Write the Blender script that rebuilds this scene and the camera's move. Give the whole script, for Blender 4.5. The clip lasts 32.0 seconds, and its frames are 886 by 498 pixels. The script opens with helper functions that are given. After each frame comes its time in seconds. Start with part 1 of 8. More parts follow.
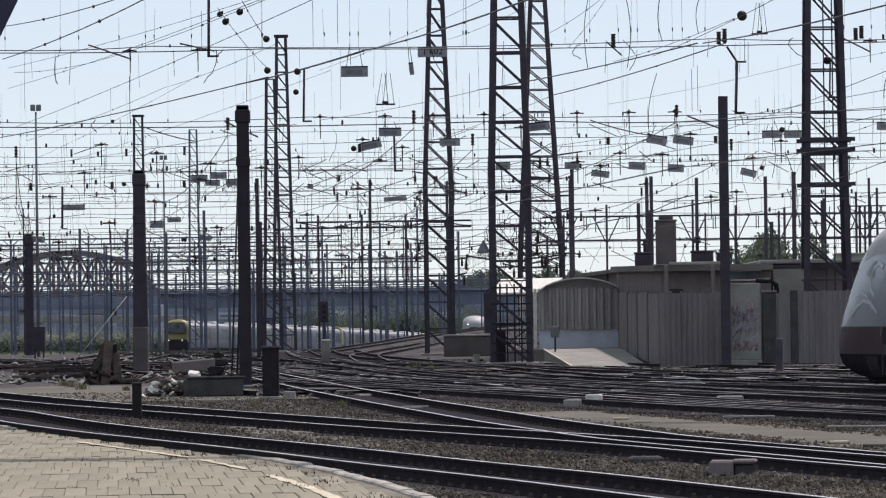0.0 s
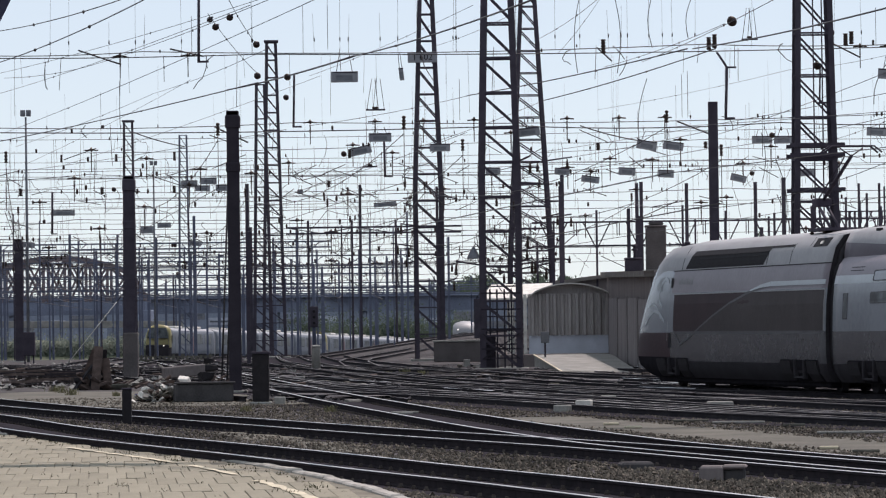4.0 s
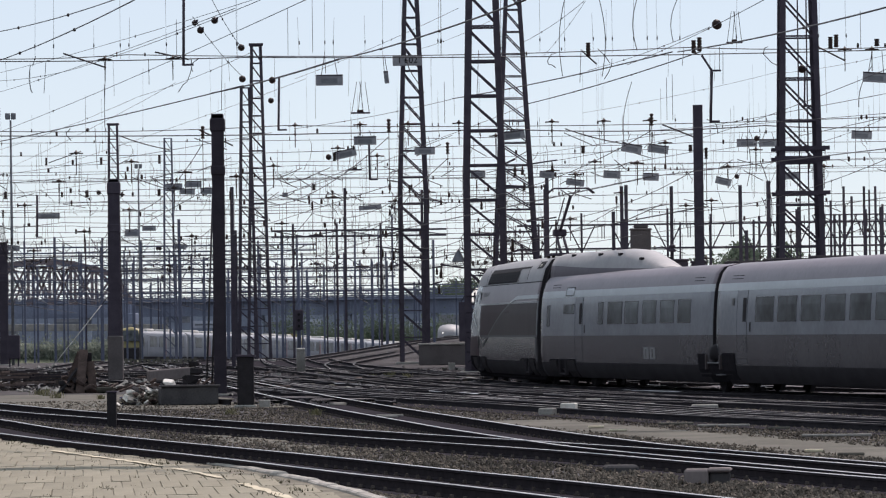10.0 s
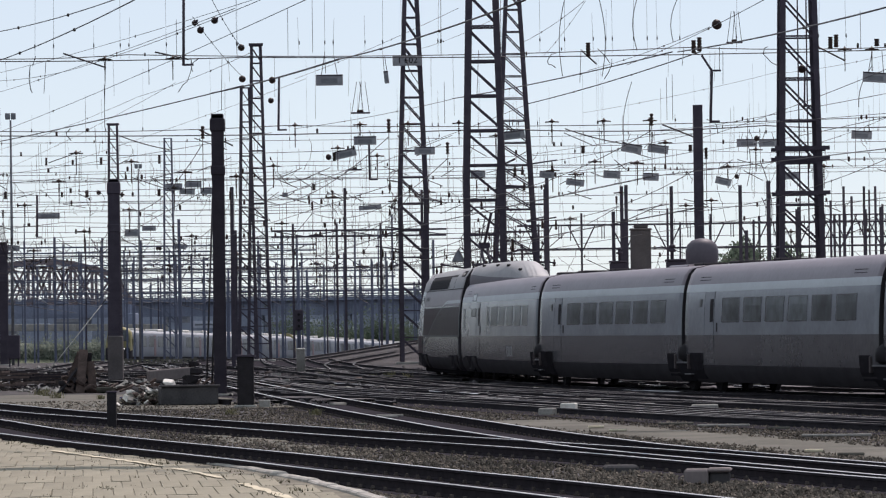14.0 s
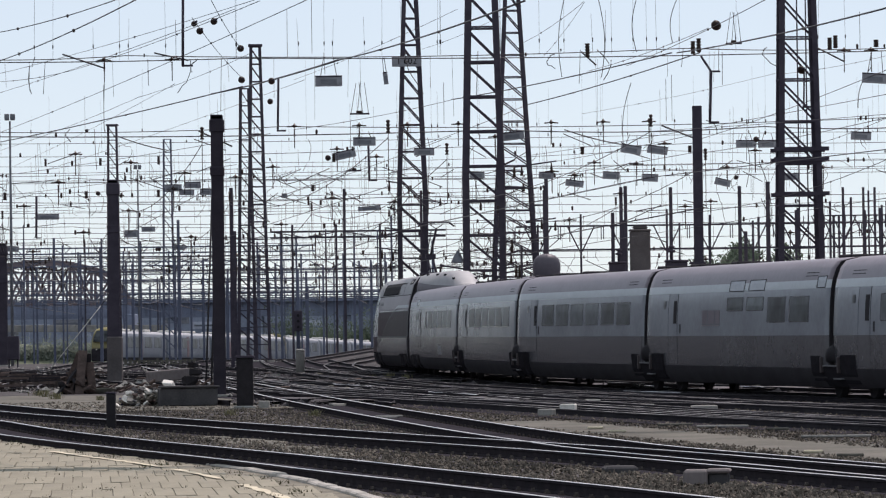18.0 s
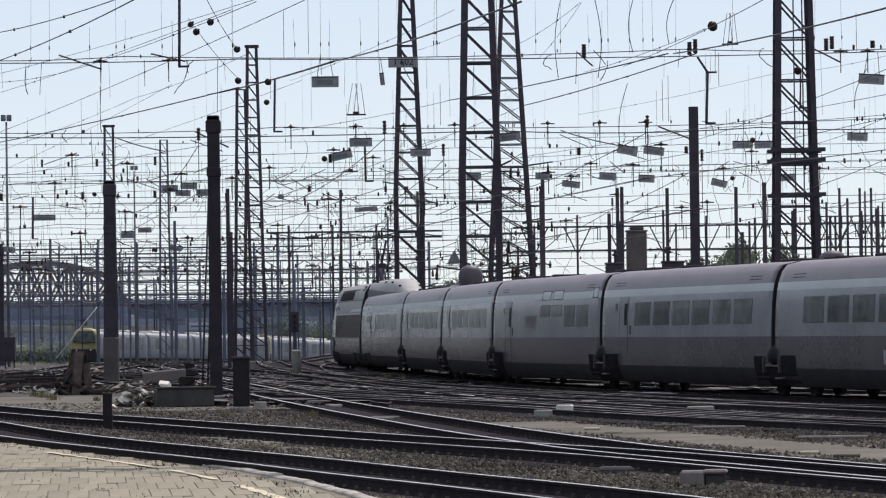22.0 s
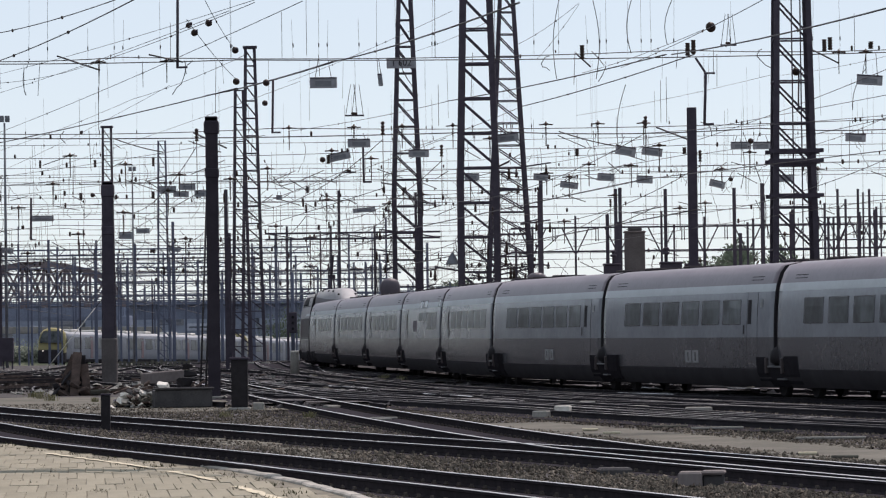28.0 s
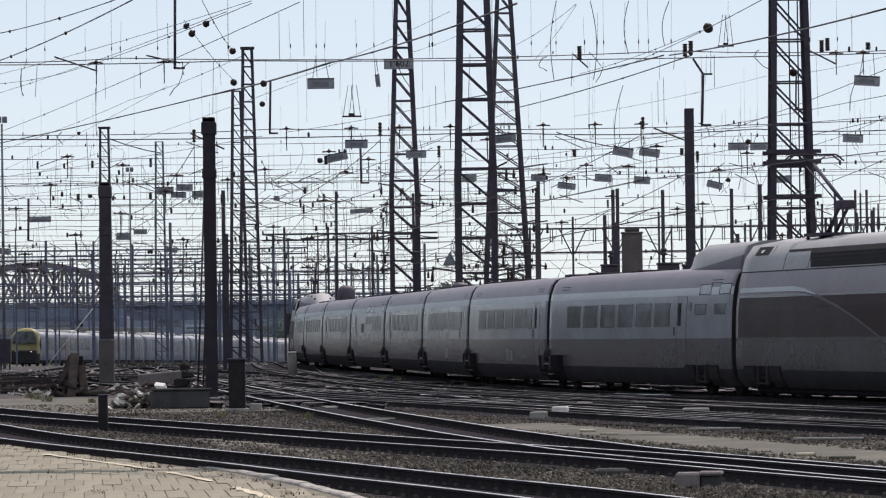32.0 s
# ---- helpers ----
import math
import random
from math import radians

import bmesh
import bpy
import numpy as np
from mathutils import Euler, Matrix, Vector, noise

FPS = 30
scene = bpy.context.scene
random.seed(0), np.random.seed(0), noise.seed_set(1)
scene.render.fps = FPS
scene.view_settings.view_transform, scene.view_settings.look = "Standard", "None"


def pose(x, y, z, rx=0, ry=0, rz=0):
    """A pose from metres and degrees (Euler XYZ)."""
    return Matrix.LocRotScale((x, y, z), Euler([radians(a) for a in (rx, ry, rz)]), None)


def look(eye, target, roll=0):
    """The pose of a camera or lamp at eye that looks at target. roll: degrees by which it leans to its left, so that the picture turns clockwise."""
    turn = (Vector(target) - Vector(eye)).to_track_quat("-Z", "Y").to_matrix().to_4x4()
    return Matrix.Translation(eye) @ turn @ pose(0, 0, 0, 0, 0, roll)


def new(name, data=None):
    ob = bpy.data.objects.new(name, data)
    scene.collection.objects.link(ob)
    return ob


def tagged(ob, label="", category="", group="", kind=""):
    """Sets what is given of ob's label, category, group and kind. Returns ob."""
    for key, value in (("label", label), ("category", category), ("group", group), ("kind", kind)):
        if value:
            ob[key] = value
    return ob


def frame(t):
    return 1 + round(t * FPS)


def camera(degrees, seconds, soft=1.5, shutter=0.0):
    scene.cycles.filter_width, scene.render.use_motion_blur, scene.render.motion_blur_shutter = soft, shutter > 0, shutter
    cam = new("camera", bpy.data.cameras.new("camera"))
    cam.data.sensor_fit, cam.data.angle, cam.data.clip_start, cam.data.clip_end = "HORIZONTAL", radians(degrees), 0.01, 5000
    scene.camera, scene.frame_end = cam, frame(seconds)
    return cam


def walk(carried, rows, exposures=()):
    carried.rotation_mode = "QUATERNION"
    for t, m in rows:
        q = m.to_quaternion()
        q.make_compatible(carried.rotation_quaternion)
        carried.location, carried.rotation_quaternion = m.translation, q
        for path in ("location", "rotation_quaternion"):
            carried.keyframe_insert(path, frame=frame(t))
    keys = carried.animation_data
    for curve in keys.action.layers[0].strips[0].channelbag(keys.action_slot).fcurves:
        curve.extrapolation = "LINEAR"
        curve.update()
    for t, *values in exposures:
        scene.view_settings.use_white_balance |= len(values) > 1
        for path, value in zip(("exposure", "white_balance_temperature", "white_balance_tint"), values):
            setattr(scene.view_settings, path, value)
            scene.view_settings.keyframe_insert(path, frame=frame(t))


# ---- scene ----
import functools

EYE = Vector((0, 0, 1.8))


def aim(turn, tilt):
    """The camera on its tripod: turned left and tilted up by degrees."""
    a, b = radians(turn), radians(tilt)
    way = Vector((-math.sin(a) * math.cos(b), math.cos(a) * math.cos(b), math.sin(b)))
    return look(EYE, EYE + way * 100, -0.75)


cam = camera(10.63, 32.0, 1.2)
walk(cam, [
    (0, aim(0.3021, 0.8592)), (0.5, aim(0.2949, 0.8505)), (1, aim(0.2928, 0.849)), (1.5, aim(0.2906, 0.8693)),
    (2, aim(0.2817, 0.8786)), (2.5, aim(0.2513, 0.8805)), (3, aim(0.2353, 0.8882)), (3.5, aim(0.2106, 0.9094)),
    (5.5, aim(0.0834, 0.9377)), (6, aim(0.0516, 0.9467)), (6.5, aim(0.0314, 0.949)), (7, aim(0.0108, 0.9582)),
    (7.5, aim(-0.0001, 0.9683)), (8, aim(0, 0.9598)), (8.5, aim(0, 0.9589)), (9, aim(0, 0.9589)),
    (9.5, aim(-0.0004, 0.9589)), (10, aim(-0.0009, 0.9589)), (10.5, aim(-0.0004, 0.9589)), (11, aim(-0.0052, 0.9589)),
    (11.5, aim(-0.0013, 0.9589)), (12, aim(-0.0081, 0.9592)), (12.5, aim(-0.0052, 0.9589)), (13, aim(-0.0081, 0.9588)),
    (13.5, aim(-0.0051, 0.9597)), (14, aim(-0.0013, 0.9589)), (14.5, aim(-0.0086, 0.9588)), (16.5, aim(-0.0091, 0.9674)),
    (17, aim(-0.0103, 0.9601)), (17.5, aim(-0.0104, 0.9686)), (18, aim(-0.0095, 0.9695)), (18.5, aim(-0.0053, 0.9691)),
    (19, aim(-0.0023, 0.9696)), (19.5, aim(-0.0023, 0.9692)), (20, aim(-0.0108, 0.969)), (20.5, aim(-0.0104, 0.9686)),
    (21, aim(-0.0213, 0.9715)), (21.5, aim(-0.0418, 0.9791)), (22, aim(-0.052, 0.979)), (22.5, aim(-0.0715, 0.9892)),
    (23, aim(-0.0736, 0.9868)), (23.5, aim(-0.0732, 0.9892)), (24, aim(-0.0735, 0.9793)), (24.5, aim(-0.0736, 0.9879)),
    (25, aim(-0.0736, 0.9879)), (25.5, aim(-0.0751, 0.9868)), (27.5, aim(-0.0813, 0.9882)), (28, aim(-0.0741, 0.9892)),
    (28.5, aim(-0.0749, 0.9887)), (29, aim(-0.075, 0.9787)), (29.5, aim(-0.0749, 0.9883)), (30, aim(-0.0825, 0.9786)),
    (30.5, aim(-0.0946, 0.9889)), (31, aim(-0.1033, 0.9969)), (31.5, aim(-0.1051, 0.9991)), (32, aim(-0.1055, 0.9991)),
], [(0, 0.0, 6730, 22), (20, 0.0, 6730, 22), (27, 0.0, 6800, 22), (32, 0.0, 6800, 22)])

# ---- sky and sun ----
SUN_TURN, SUN_HEIGHT = 20, 52  # degrees from straight ahead (right is positive) and above the horizon
world = bpy.data.worlds.new("sky")
scene.world = world
world.use_nodes = True
wn = world.node_tree
wn.nodes.clear()
sky = wn.nodes.new("ShaderNodeTexSky")
sky.sky_type, sky.sun_disc = "NISHITA", False
sky.sun_elevation, sky.sun_rotation = radians(SUN_HEIGHT), radians(SUN_TURN)
sky.air_density, sky.dust_density, sky.ozone_density, sky.altitude = 0.7, 0.0, 2.0, 50
haze = wn.nodes.new("ShaderNodeMix")
haze.data_type = "RGBA"
haze.inputs["Factor"].default_value = 0.66
haze.inputs["B"].default_value = (6.35, 7.7, 8.1, 1)  # thin even summer haze
back = wn.nodes.new("ShaderNodeBackground")
back.inputs["Strength"].default_value = 0.1085
wout = wn.nodes.new("ShaderNodeOutputWorld")
wn.links.new(sky.outputs[0], haze.inputs["A"])
wn.links.new(haze.outputs["Result"], back.inputs[0])
wn.links.new(back.outputs[0], wout.inputs[0])
sun = new("sun", bpy.data.lights.new("sun", "SUN"))
sun.data.energy, sun.data.angle, sun.data.color = 3.95, radians(0.5), (1, 0.953, 0.905)
sa, sb = radians(SUN_TURN), radians(SUN_HEIGHT)
sun.matrix_world = look(Vector((math.sin(sa) * math.cos(sb), math.cos(sa) * math.cos(sb), math.sin(sb))) * 200, (0, 0, 0))


# ---- materials ----
def material(name, color, rough=0.7, metal=0.0, second=None, scale=3.0, fine=40.0, bump=0.2, depth=0.01, varied=0.0, spec=0.08, streak=1.0, islands=0.0):
    """A surface of two colours mixed by coarse and fine noise, with fine relief. scale, fine: cycles a metre. streak: stretch along z."""
    m = bpy.data.materials.new(name)
    m.use_nodes = True
    t, b = m.node_tree, m.node_tree.nodes["Principled BSDF"]
    co = t.nodes.new("ShaderNodeTexCoord")
    mp = t.nodes.new("ShaderNodeMapping")
    mp.inputs["Scale"].default_value = (1, 1, 1 / streak)
    t.links.new(co.outputs["Object"], mp.inputs[0])
    big, small = t.nodes.new("ShaderNodeTexNoise"), t.nodes.new("ShaderNodeTexNoise")
    for nd, sc, de in ((big, scale, 5), (small, fine, 3)):
        nd.inputs["Scale"].default_value, nd.inputs["Detail"].default_value = sc, de
        t.links.new(mp.outputs[0], nd.inputs["Vector"])
    add = t.nodes.new("ShaderNodeMath")
    add.operation = "MULTIPLY_ADD"
    t.links.new(small.outputs[0], add.inputs[0])
    add.inputs[1].default_value = 0.6
    t.links.new(big.outputs[0], add.inputs[2])
    ramp = t.nodes.new("ShaderNodeValToRGB")
    ramp.color_ramp.elements[0].position, ramp.color_ramp.elements[1].position = 0.55, 1.05
    second = second or tuple(c * 0.7 for c in color)
    ramp.color_ramp.elements[0].color, ramp.color_ramp.elements[1].color = (*second, 1), (*color, 1)
    t.links.new(add.outputs[0], ramp.inputs[0])
    out = ramp.outputs[0]
    if varied or islands:
        info = t.nodes.new("ShaderNodeNewGeometry" if islands else "ShaderNodeObjectInfo")
        varied = varied or islands
        hue = t.nodes.new("ShaderNodeHueSaturation")
        rng = t.nodes.new("ShaderNodeMapRange")
        rng.inputs["To Min"].default_value, rng.inputs["To Max"].default_value = 1 - varied, 1 + varied
        t.links.new(info.outputs["Random Per Island" if islands else "Random"], rng.inputs["Value"])
        t.links.new(rng.outputs[0], hue.inputs["Value"])
        t.links.new(out, hue.inputs["Color"])
        out = hue.outputs[0]
    t.links.new(out, b.inputs["Base Color"])
    b.inputs["Roughness"].default_value, b.inputs["Metallic"].default_value = rough, metal
    b.inputs["Specular IOR Level"].default_value = spec
    if bump:
        bm_ = t.nodes.new("ShaderNodeBump")
        bm_.inputs["Strength"].default_value, bm_.inputs["Distance"].default_value = bump, depth
        t.links.new(add.outputs[0], bm_.inputs["Height"])
        t.links.new(bm_.outputs[0], b.inputs["Normal"])
    return m


# Dark ground, rail and steel colours below lean blue for a haze veil.
BALLAST = material("ballast", (0.092, 0.084, 0.084), 0.95, second=(0.03, 0.0285, 0.0315), scale=0.4, fine=14, bump=0.8, depth=0.04)
STONES = material("ballast_stones", (0.182, 0.155, 0.126), 0.95, second=(0.055, 0.047, 0.04), scale=0.45, fine=20, islands=0.55)
SOIL = material("trodden_soil", (0.155, 0.147, 0.125), 0.95, second=(0.08, 0.076, 0.066), scale=0.5, fine=9, bump=0.5, depth=0.02)
GRASS = material("rough_grass", (0.15, 0.165, 0.11), 0.95, second=(0.09, 0.1, 0.075), scale=0.6, fine=12, bump=0.8, depth=0.05)
DRY_GRASS = material("dry_tan_grass", (0.24, 0.22, 0.13), 0.9, second=(0.13, 0.13, 0.07), scale=4, fine=30, bump=0)
WEED = material("dry_olive_weed", (0.12, 0.115, 0.07), 0.9, second=(0.07, 0.068, 0.045), scale=4, fine=30, bump=0)
BED_DARK = material("oily_track_bed", (0.043, 0.04, 0.046), 0.9, second=(0.027, 0.0255, 0.03), scale=1.5, fine=16, bump=0.8, depth=0.04, spec=0.0)
MORTAR = material("dirty_joint_mortar", (0.225, 0.205, 0.165), 0.95, second=(0.12, 0.11, 0.088), scale=2, fine=20)
RAIL_SIDE = material("rusty_rail_side", (0.044, 0.038, 0.042), 0.8, second=(0.027, 0.024, 0.027), scale=6, fine=60, spec=0.0)
RAIL_TOP = material("polished_rail_head", (0.46, 0.45, 0.445), 0.35, 1.0, second=(0.26, 0.25, 0.25), scale=3, fine=50, bump=0.05)
RAIL_WORN = material("worn_rail_head_glints", (0.25, 0.243, 0.245), 0.6, 0.0, second=(0.024, 0.022, 0.025), scale=0.14, fine=0.9, bump=0.05, spec=0.15)
RAIL_RUST = material("brown_rusty_rail", (0.044, 0.04, 0.045), 0.85, second=(0.024, 0.022, 0.026), scale=1.2, fine=12, spec=0.02)
SLEEPER = material("oily_timber_sleeper", (0.085, 0.07, 0.062), 0.85, second=(0.045, 0.038, 0.036), scale=5, fine=50, varied=0.35, spec=0.0)
CLIP = material("worn_rail_clip", (0.13, 0.115, 0.105), 0.8, 0.0, second=(0.065, 0.056, 0.052), scale=20, fine=80, spec=0.0)
STEEL = material("weathered_brown_steel", (0.074, 0.064, 0.082), 0.75, second=(0.047, 0.041, 0.054), scale=2, fine=30, bump=0.3)
STEEL_DARK = material("blackened_brown_steel", (0.045, 0.039, 0.049), 0.8, second=(0.03, 0.026, 0.034), scale=2, fine=30, bump=0.3)
STEEL_GREY = material("grey_galvanised_steel", (0.22, 0.23, 0.25), 0.6, 0.2, second=(0.12, 0.13, 0.15), scale=2, fine=30)
ARCH = material("faded_red_bridge_paint", (0.215, 0.18, 0.19), 0.7, second=(0.14, 0.118, 0.13), scale=0.3, fine=4)
# Grey of the unseen wall that the train side reflects.
UNSEEN_WALL = material("unseen_wall_grey", (0.15, 0.155, 0.168), 0.9, second=(0.09, 0.094, 0.104), scale=0.3, fine=6)
# The blue of the far girders and masts stands for distance haze.
GIRDER = material("haze_blue_bridge_paint", (0.215, 0.245, 0.322), 0.7, 0.0, second=(0.14, 0.163, 0.22), scale=0.3, fine=4)
STEEL_BLUE = material("haze_blue_steel", (0.128, 0.144, 0.198), 0.6, 0.0, second=(0.08, 0.091, 0.132), scale=1, fine=20)
WIRE = material("dull_copper_wire", (0.09, 0.085, 0.09), 0.6, 0.6, scale=2, fine=20, bump=0)
INSULATOR = material("brown_glazed_insulator", (0.05, 0.035, 0.03), 0.35, scale=8, fine=40, bump=0.05)
PLATE = material("grey_enamel_plate", (0.3, 0.31, 0.33), 0.5, second=(0.2, 0.2, 0.22), scale=4, fine=40)
WHITE = material("worn_white_paint", (0.75, 0.73, 0.68), 0.7, second=(0.5, 0.48, 0.44), scale=3, fine=25)
CONCRETE = material("weathered_concrete", (0.33, 0.322, 0.3), 0.9, second=(0.19, 0.185, 0.17), scale=1.2, fine=25, bump=0.35)
PAVER = material("buff_concrete_paver", (0.3, 0.276, 0.213), 0.9, second=(0.2, 0.183, 0.141), scale=0.7, fine=30, bump=0.3, varied=0.08)
KERB = material("pale_kerb_stone", (0.46, 0.435, 0.4), 0.9, second=(0.25, 0.235, 0.21), scale=2.5, fine=30, bump=0.4, varied=0.1)
CORRUGATED = material("grey_brown_sheet_metal", (0.232, 0.213, 0.216), 0.75, second=(0.15, 0.137, 0.14), scale=1, fine=18, streak=6)
SCRAWL = material("pale_lilac_spray_paint", (0.52, 0.49, 0.56), 0.7, second=(0.38, 0.36, 0.42), scale=3, fine=20)
SCRAWL_RED = material("faded_red_spray_paint", (0.5, 0.33, 0.36), 0.7, second=(0.4, 0.27, 0.3), scale=3, fine=20)
EAVE = material("weathered_brown_fascia", (0.21, 0.19, 0.175), 0.9, second=(0.14, 0.125, 0.115), scale=1, fine=14, streak=0.3)
SHED_RIB = material("ribbed_grey_brown_cladding", (0.4, 0.376, 0.366), 0.85, second=(0.27, 0.253, 0.246), scale=1, fine=16, streak=5)
ROOF_PALE = material("pale_sheet_roof", (0.62, 0.6, 0.56), 0.6, second=(0.45, 0.43, 0.4), scale=1, fine=18)
BLUE_WALL = material("pale_blue_wall", (0.6, 0.64, 0.72), 0.8, second=(0.47, 0.5, 0.57), scale=1.5, fine=20)
BRICK_DARK = material("sooty_render", (0.215, 0.187, 0.183), 0.9, second=(0.137, 0.12, 0.118), scale=0.8, fine=20, streak=3)
# Far walls carry the haze as a paler, bluer colour.
FAR_WALL = material("haze_blue_render", (0.34, 0.385, 0.47), 0.9, second=(0.215, 0.25, 0.315), scale=0.15, fine=2)
LOCAL_ROOF = material("dull_white_roof_paint", (0.38, 0.39, 0.41), 0.6, second=(0.3, 0.31, 0.33), scale=0.6, fine=6, bump=0.02)
CHIMNEY = material("sooty_brown_brick", (0.137, 0.122, 0.122), 0.9, second=(0.092, 0.082, 0.082), scale=1.5, fine=16)
DEBRIS = material("mixed_track_debris", (0.092, 0.085, 0.088), 0.9, second=(0.028, 0.027, 0.03), scale=2, fine=20, islands=0.9)
LINE = material("worn_cream_paint", (0.62, 0.56, 0.42), 0.85, second=(0.42, 0.37, 0.28), scale=1.2, fine=14)
SOOT = material("sooty_concrete", (0.086, 0.082, 0.084), 0.95, second=(0.047, 0.045, 0.047), scale=2, fine=20)
LOCAL_SIDE = material("pale_blue_grey_train_paint", (0.19, 0.21, 0.24), 0.6, second=(0.155, 0.172, 0.2), scale=0.5, fine=6, bump=0.02)
LOCAL_DOOR = material("faded_red_door_paint", (0.2, 0.145, 0.155), 0.6, second=(0.16, 0.12, 0.13), scale=1, fine=8, bump=0.02)
# Flat black for under-gear and for the shade in the bogie openings.
BLACK = material("flat_black_recess_and_gear", (0.027, 0.025, 0.029), 0.9, scale=4, fine=40, spec=0.0)
DARK = material("black_rubber", (0.026, 0.024, 0.027), 0.7, scale=4, fine=40, bump=0.1, spec=0.08)
FRAME_DARK = material("dirty_bogie_steel", (0.036, 0.033, 0.036), 0.75, scale=5, fine=40, spec=0.05)
RUBBLE = material("rusty_scrap", (0.135, 0.1, 0.088), 0.85, second=(0.06, 0.046, 0.043), scale=5, fine=40)
# Pale noise in the glass colour stands for reflections and see-through light.
GLASS_DARK = material("dark_glass_reflections", (0.125, 0.142, 0.15), 0.3, second=(0.02, 0.022, 0.024), scale=1.1, fine=3.2, bump=0, spec=0.15, varied=0.35)
LEAF = material("dusty_leaf", (0.13, 0.17, 0.125), 0.8, second=(0.08, 0.105, 0.08), scale=3, fine=20)
# Bush leaves are lightened in colour to stand for haze.
BUSH = material("haze_pale_bush_leaf", (0.25, 0.285, 0.24), 0.85, second=(0.18, 0.207, 0.18), scale=1, fine=10)
for leaf in (LEAF, BUSH):
    tree_ = leaf.node_tree
    glow_through, leaf_mix = tree_.nodes.new("ShaderNodeBsdfTranslucent"), tree_.nodes.new("ShaderNodeMixShader")
    tree_.links.new(tree_.nodes["Principled BSDF"].inputs["Base Color"].links[0].from_socket, glow_through.inputs[0])
    tree_.links.new(tree_.nodes["Principled BSDF"].outputs[0], leaf_mix.inputs[1])
    tree_.links.new(glow_through.outputs[0], leaf_mix.inputs[2])
    tree_.links.new(leaf_mix.outputs[0], tree_.nodes["Material Output"].inputs[0])
# rust on the worn rail heads, broken by pale dashes painted as glints
for node in RAIL_WORN.node_tree.nodes:
    if node.type == "VALTORGB":
        node.color_ramp.elements[0].position, node.color_ramp.elements[1].position = 0.79, 1.0
BARK = material("grey_bark", (0.12, 0.1, 0.08), 0.9, scale=4, fine=40)
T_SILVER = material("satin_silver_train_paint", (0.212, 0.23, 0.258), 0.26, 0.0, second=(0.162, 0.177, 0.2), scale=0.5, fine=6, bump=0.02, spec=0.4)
T_GREY = material("mid_grey_train_paint", (0.094, 0.093, 0.101), 0.26, 0.0, second=(0.066, 0.065, 0.072), scale=0.5, fine=8, bump=0.02, spec=0.4)
T_ROOF = material("dusty_mauve_roof_paint", (0.2, 0.172, 0.195), 0.4, 0.0, second=(0.147, 0.125, 0.143), scale=0.5, fine=8, bump=0.02, spec=0.34)
T_STRIPE = material("pale_train_stripe", (0.48, 0.515, 0.54), 0.4, 0.1, second=(0.39, 0.42, 0.44), scale=0.6, fine=8, bump=0.02, spec=0.2)
T_LINE = material("faded_train_lettering", (0.25, 0.25, 0.257), 0.5, second=(0.2, 0.2, 0.206), scale=0.6, fine=8, bump=0.02, spec=0.1)
T_FAINT = material("faint_grey_train_line", (0.13, 0.13, 0.137), 0.5, second=(0.1, 0.1, 0.106), scale=0.6, fine=8, bump=0.02, spec=0.05)
T_NOSE = material("burgundy_nose_paint", (0.068, 0.044, 0.05), 0.5, second=(0.047, 0.031, 0.036), scale=0.6, fine=8, bump=0.02, spec=0.05)
# Darker copy of the roof mauve: the pod side's shade put in colour.
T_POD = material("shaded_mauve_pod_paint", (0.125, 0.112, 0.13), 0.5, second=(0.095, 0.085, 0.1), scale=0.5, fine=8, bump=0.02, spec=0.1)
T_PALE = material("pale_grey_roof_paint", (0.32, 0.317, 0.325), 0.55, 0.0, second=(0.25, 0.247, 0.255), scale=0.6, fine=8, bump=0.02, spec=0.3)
T_RED = material("dark_burgundy_train_paint", (0.056, 0.037, 0.041), 0.5, second=(0.042, 0.028, 0.032), scale=0.6, fine=8, bump=0.02, spec=0.05)
T_LOGO = material("faded_rose_train_paint", (0.165, 0.138, 0.155), 0.5, second=(0.13, 0.112, 0.127), scale=0.8, fine=8, bump=0.02, spec=0.2)
T_PANEL = material("dark_olive_grey_train_paint", (0.074, 0.063, 0.064), 0.5, second=(0.057, 0.048, 0.049), scale=0.6, fine=8, bump=0.02, spec=0.05)
T_SKIRT = material("dark_grey_skirt_trim", (0.042, 0.039, 0.0435), 0.8, second=(0.028, 0.0255, 0.029), scale=1.5, fine=20, spec=0.05)
# Yellow is greyed in the colour itself to imitate distance haze.
YELLOW = material("haze_dulled_yellow_paint", (0.285, 0.255, 0.125), 0.4, second=(0.23, 0.205, 0.105), scale=1, fine=8, bump=0.02)
BLUE_DARK = material("navy_painted_steel", (0.02, 0.025, 0.09), 0.5, scale=2, fine=20)
lamp_glow = bpy.data.materials.new("lit_headlight")
lamp_glow.use_nodes = True
lamp_glow.node_tree.nodes["Principled BSDF"].inputs["Emission Color"].default_value = (1, 0.95, 0.85, 1)
lamp_glow.node_tree.nodes["Principled BSDF"].inputs["Emission Strength"].default_value = 2


# ---- builders ----
def mesh_of(bm, name, mats):
    me = bpy.data.meshes.new(name)
    bm.normal_update()
    bm.to_mesh(me)
    bm.free()
    for m in mats if isinstance(mats, (list, tuple)) else [mats]:
        me.materials.append(m)
    return me


def part(name, bm, mats, parent, label=""):
    ob = new(name, mesh_of(bm, name, mats))
    ob.parent = parent
    return tagged(ob, label)


def shared(name, me, parent, m):
    ob = new(name, me)
    ob.parent = parent
    ob.matrix_basis = m
    return ob


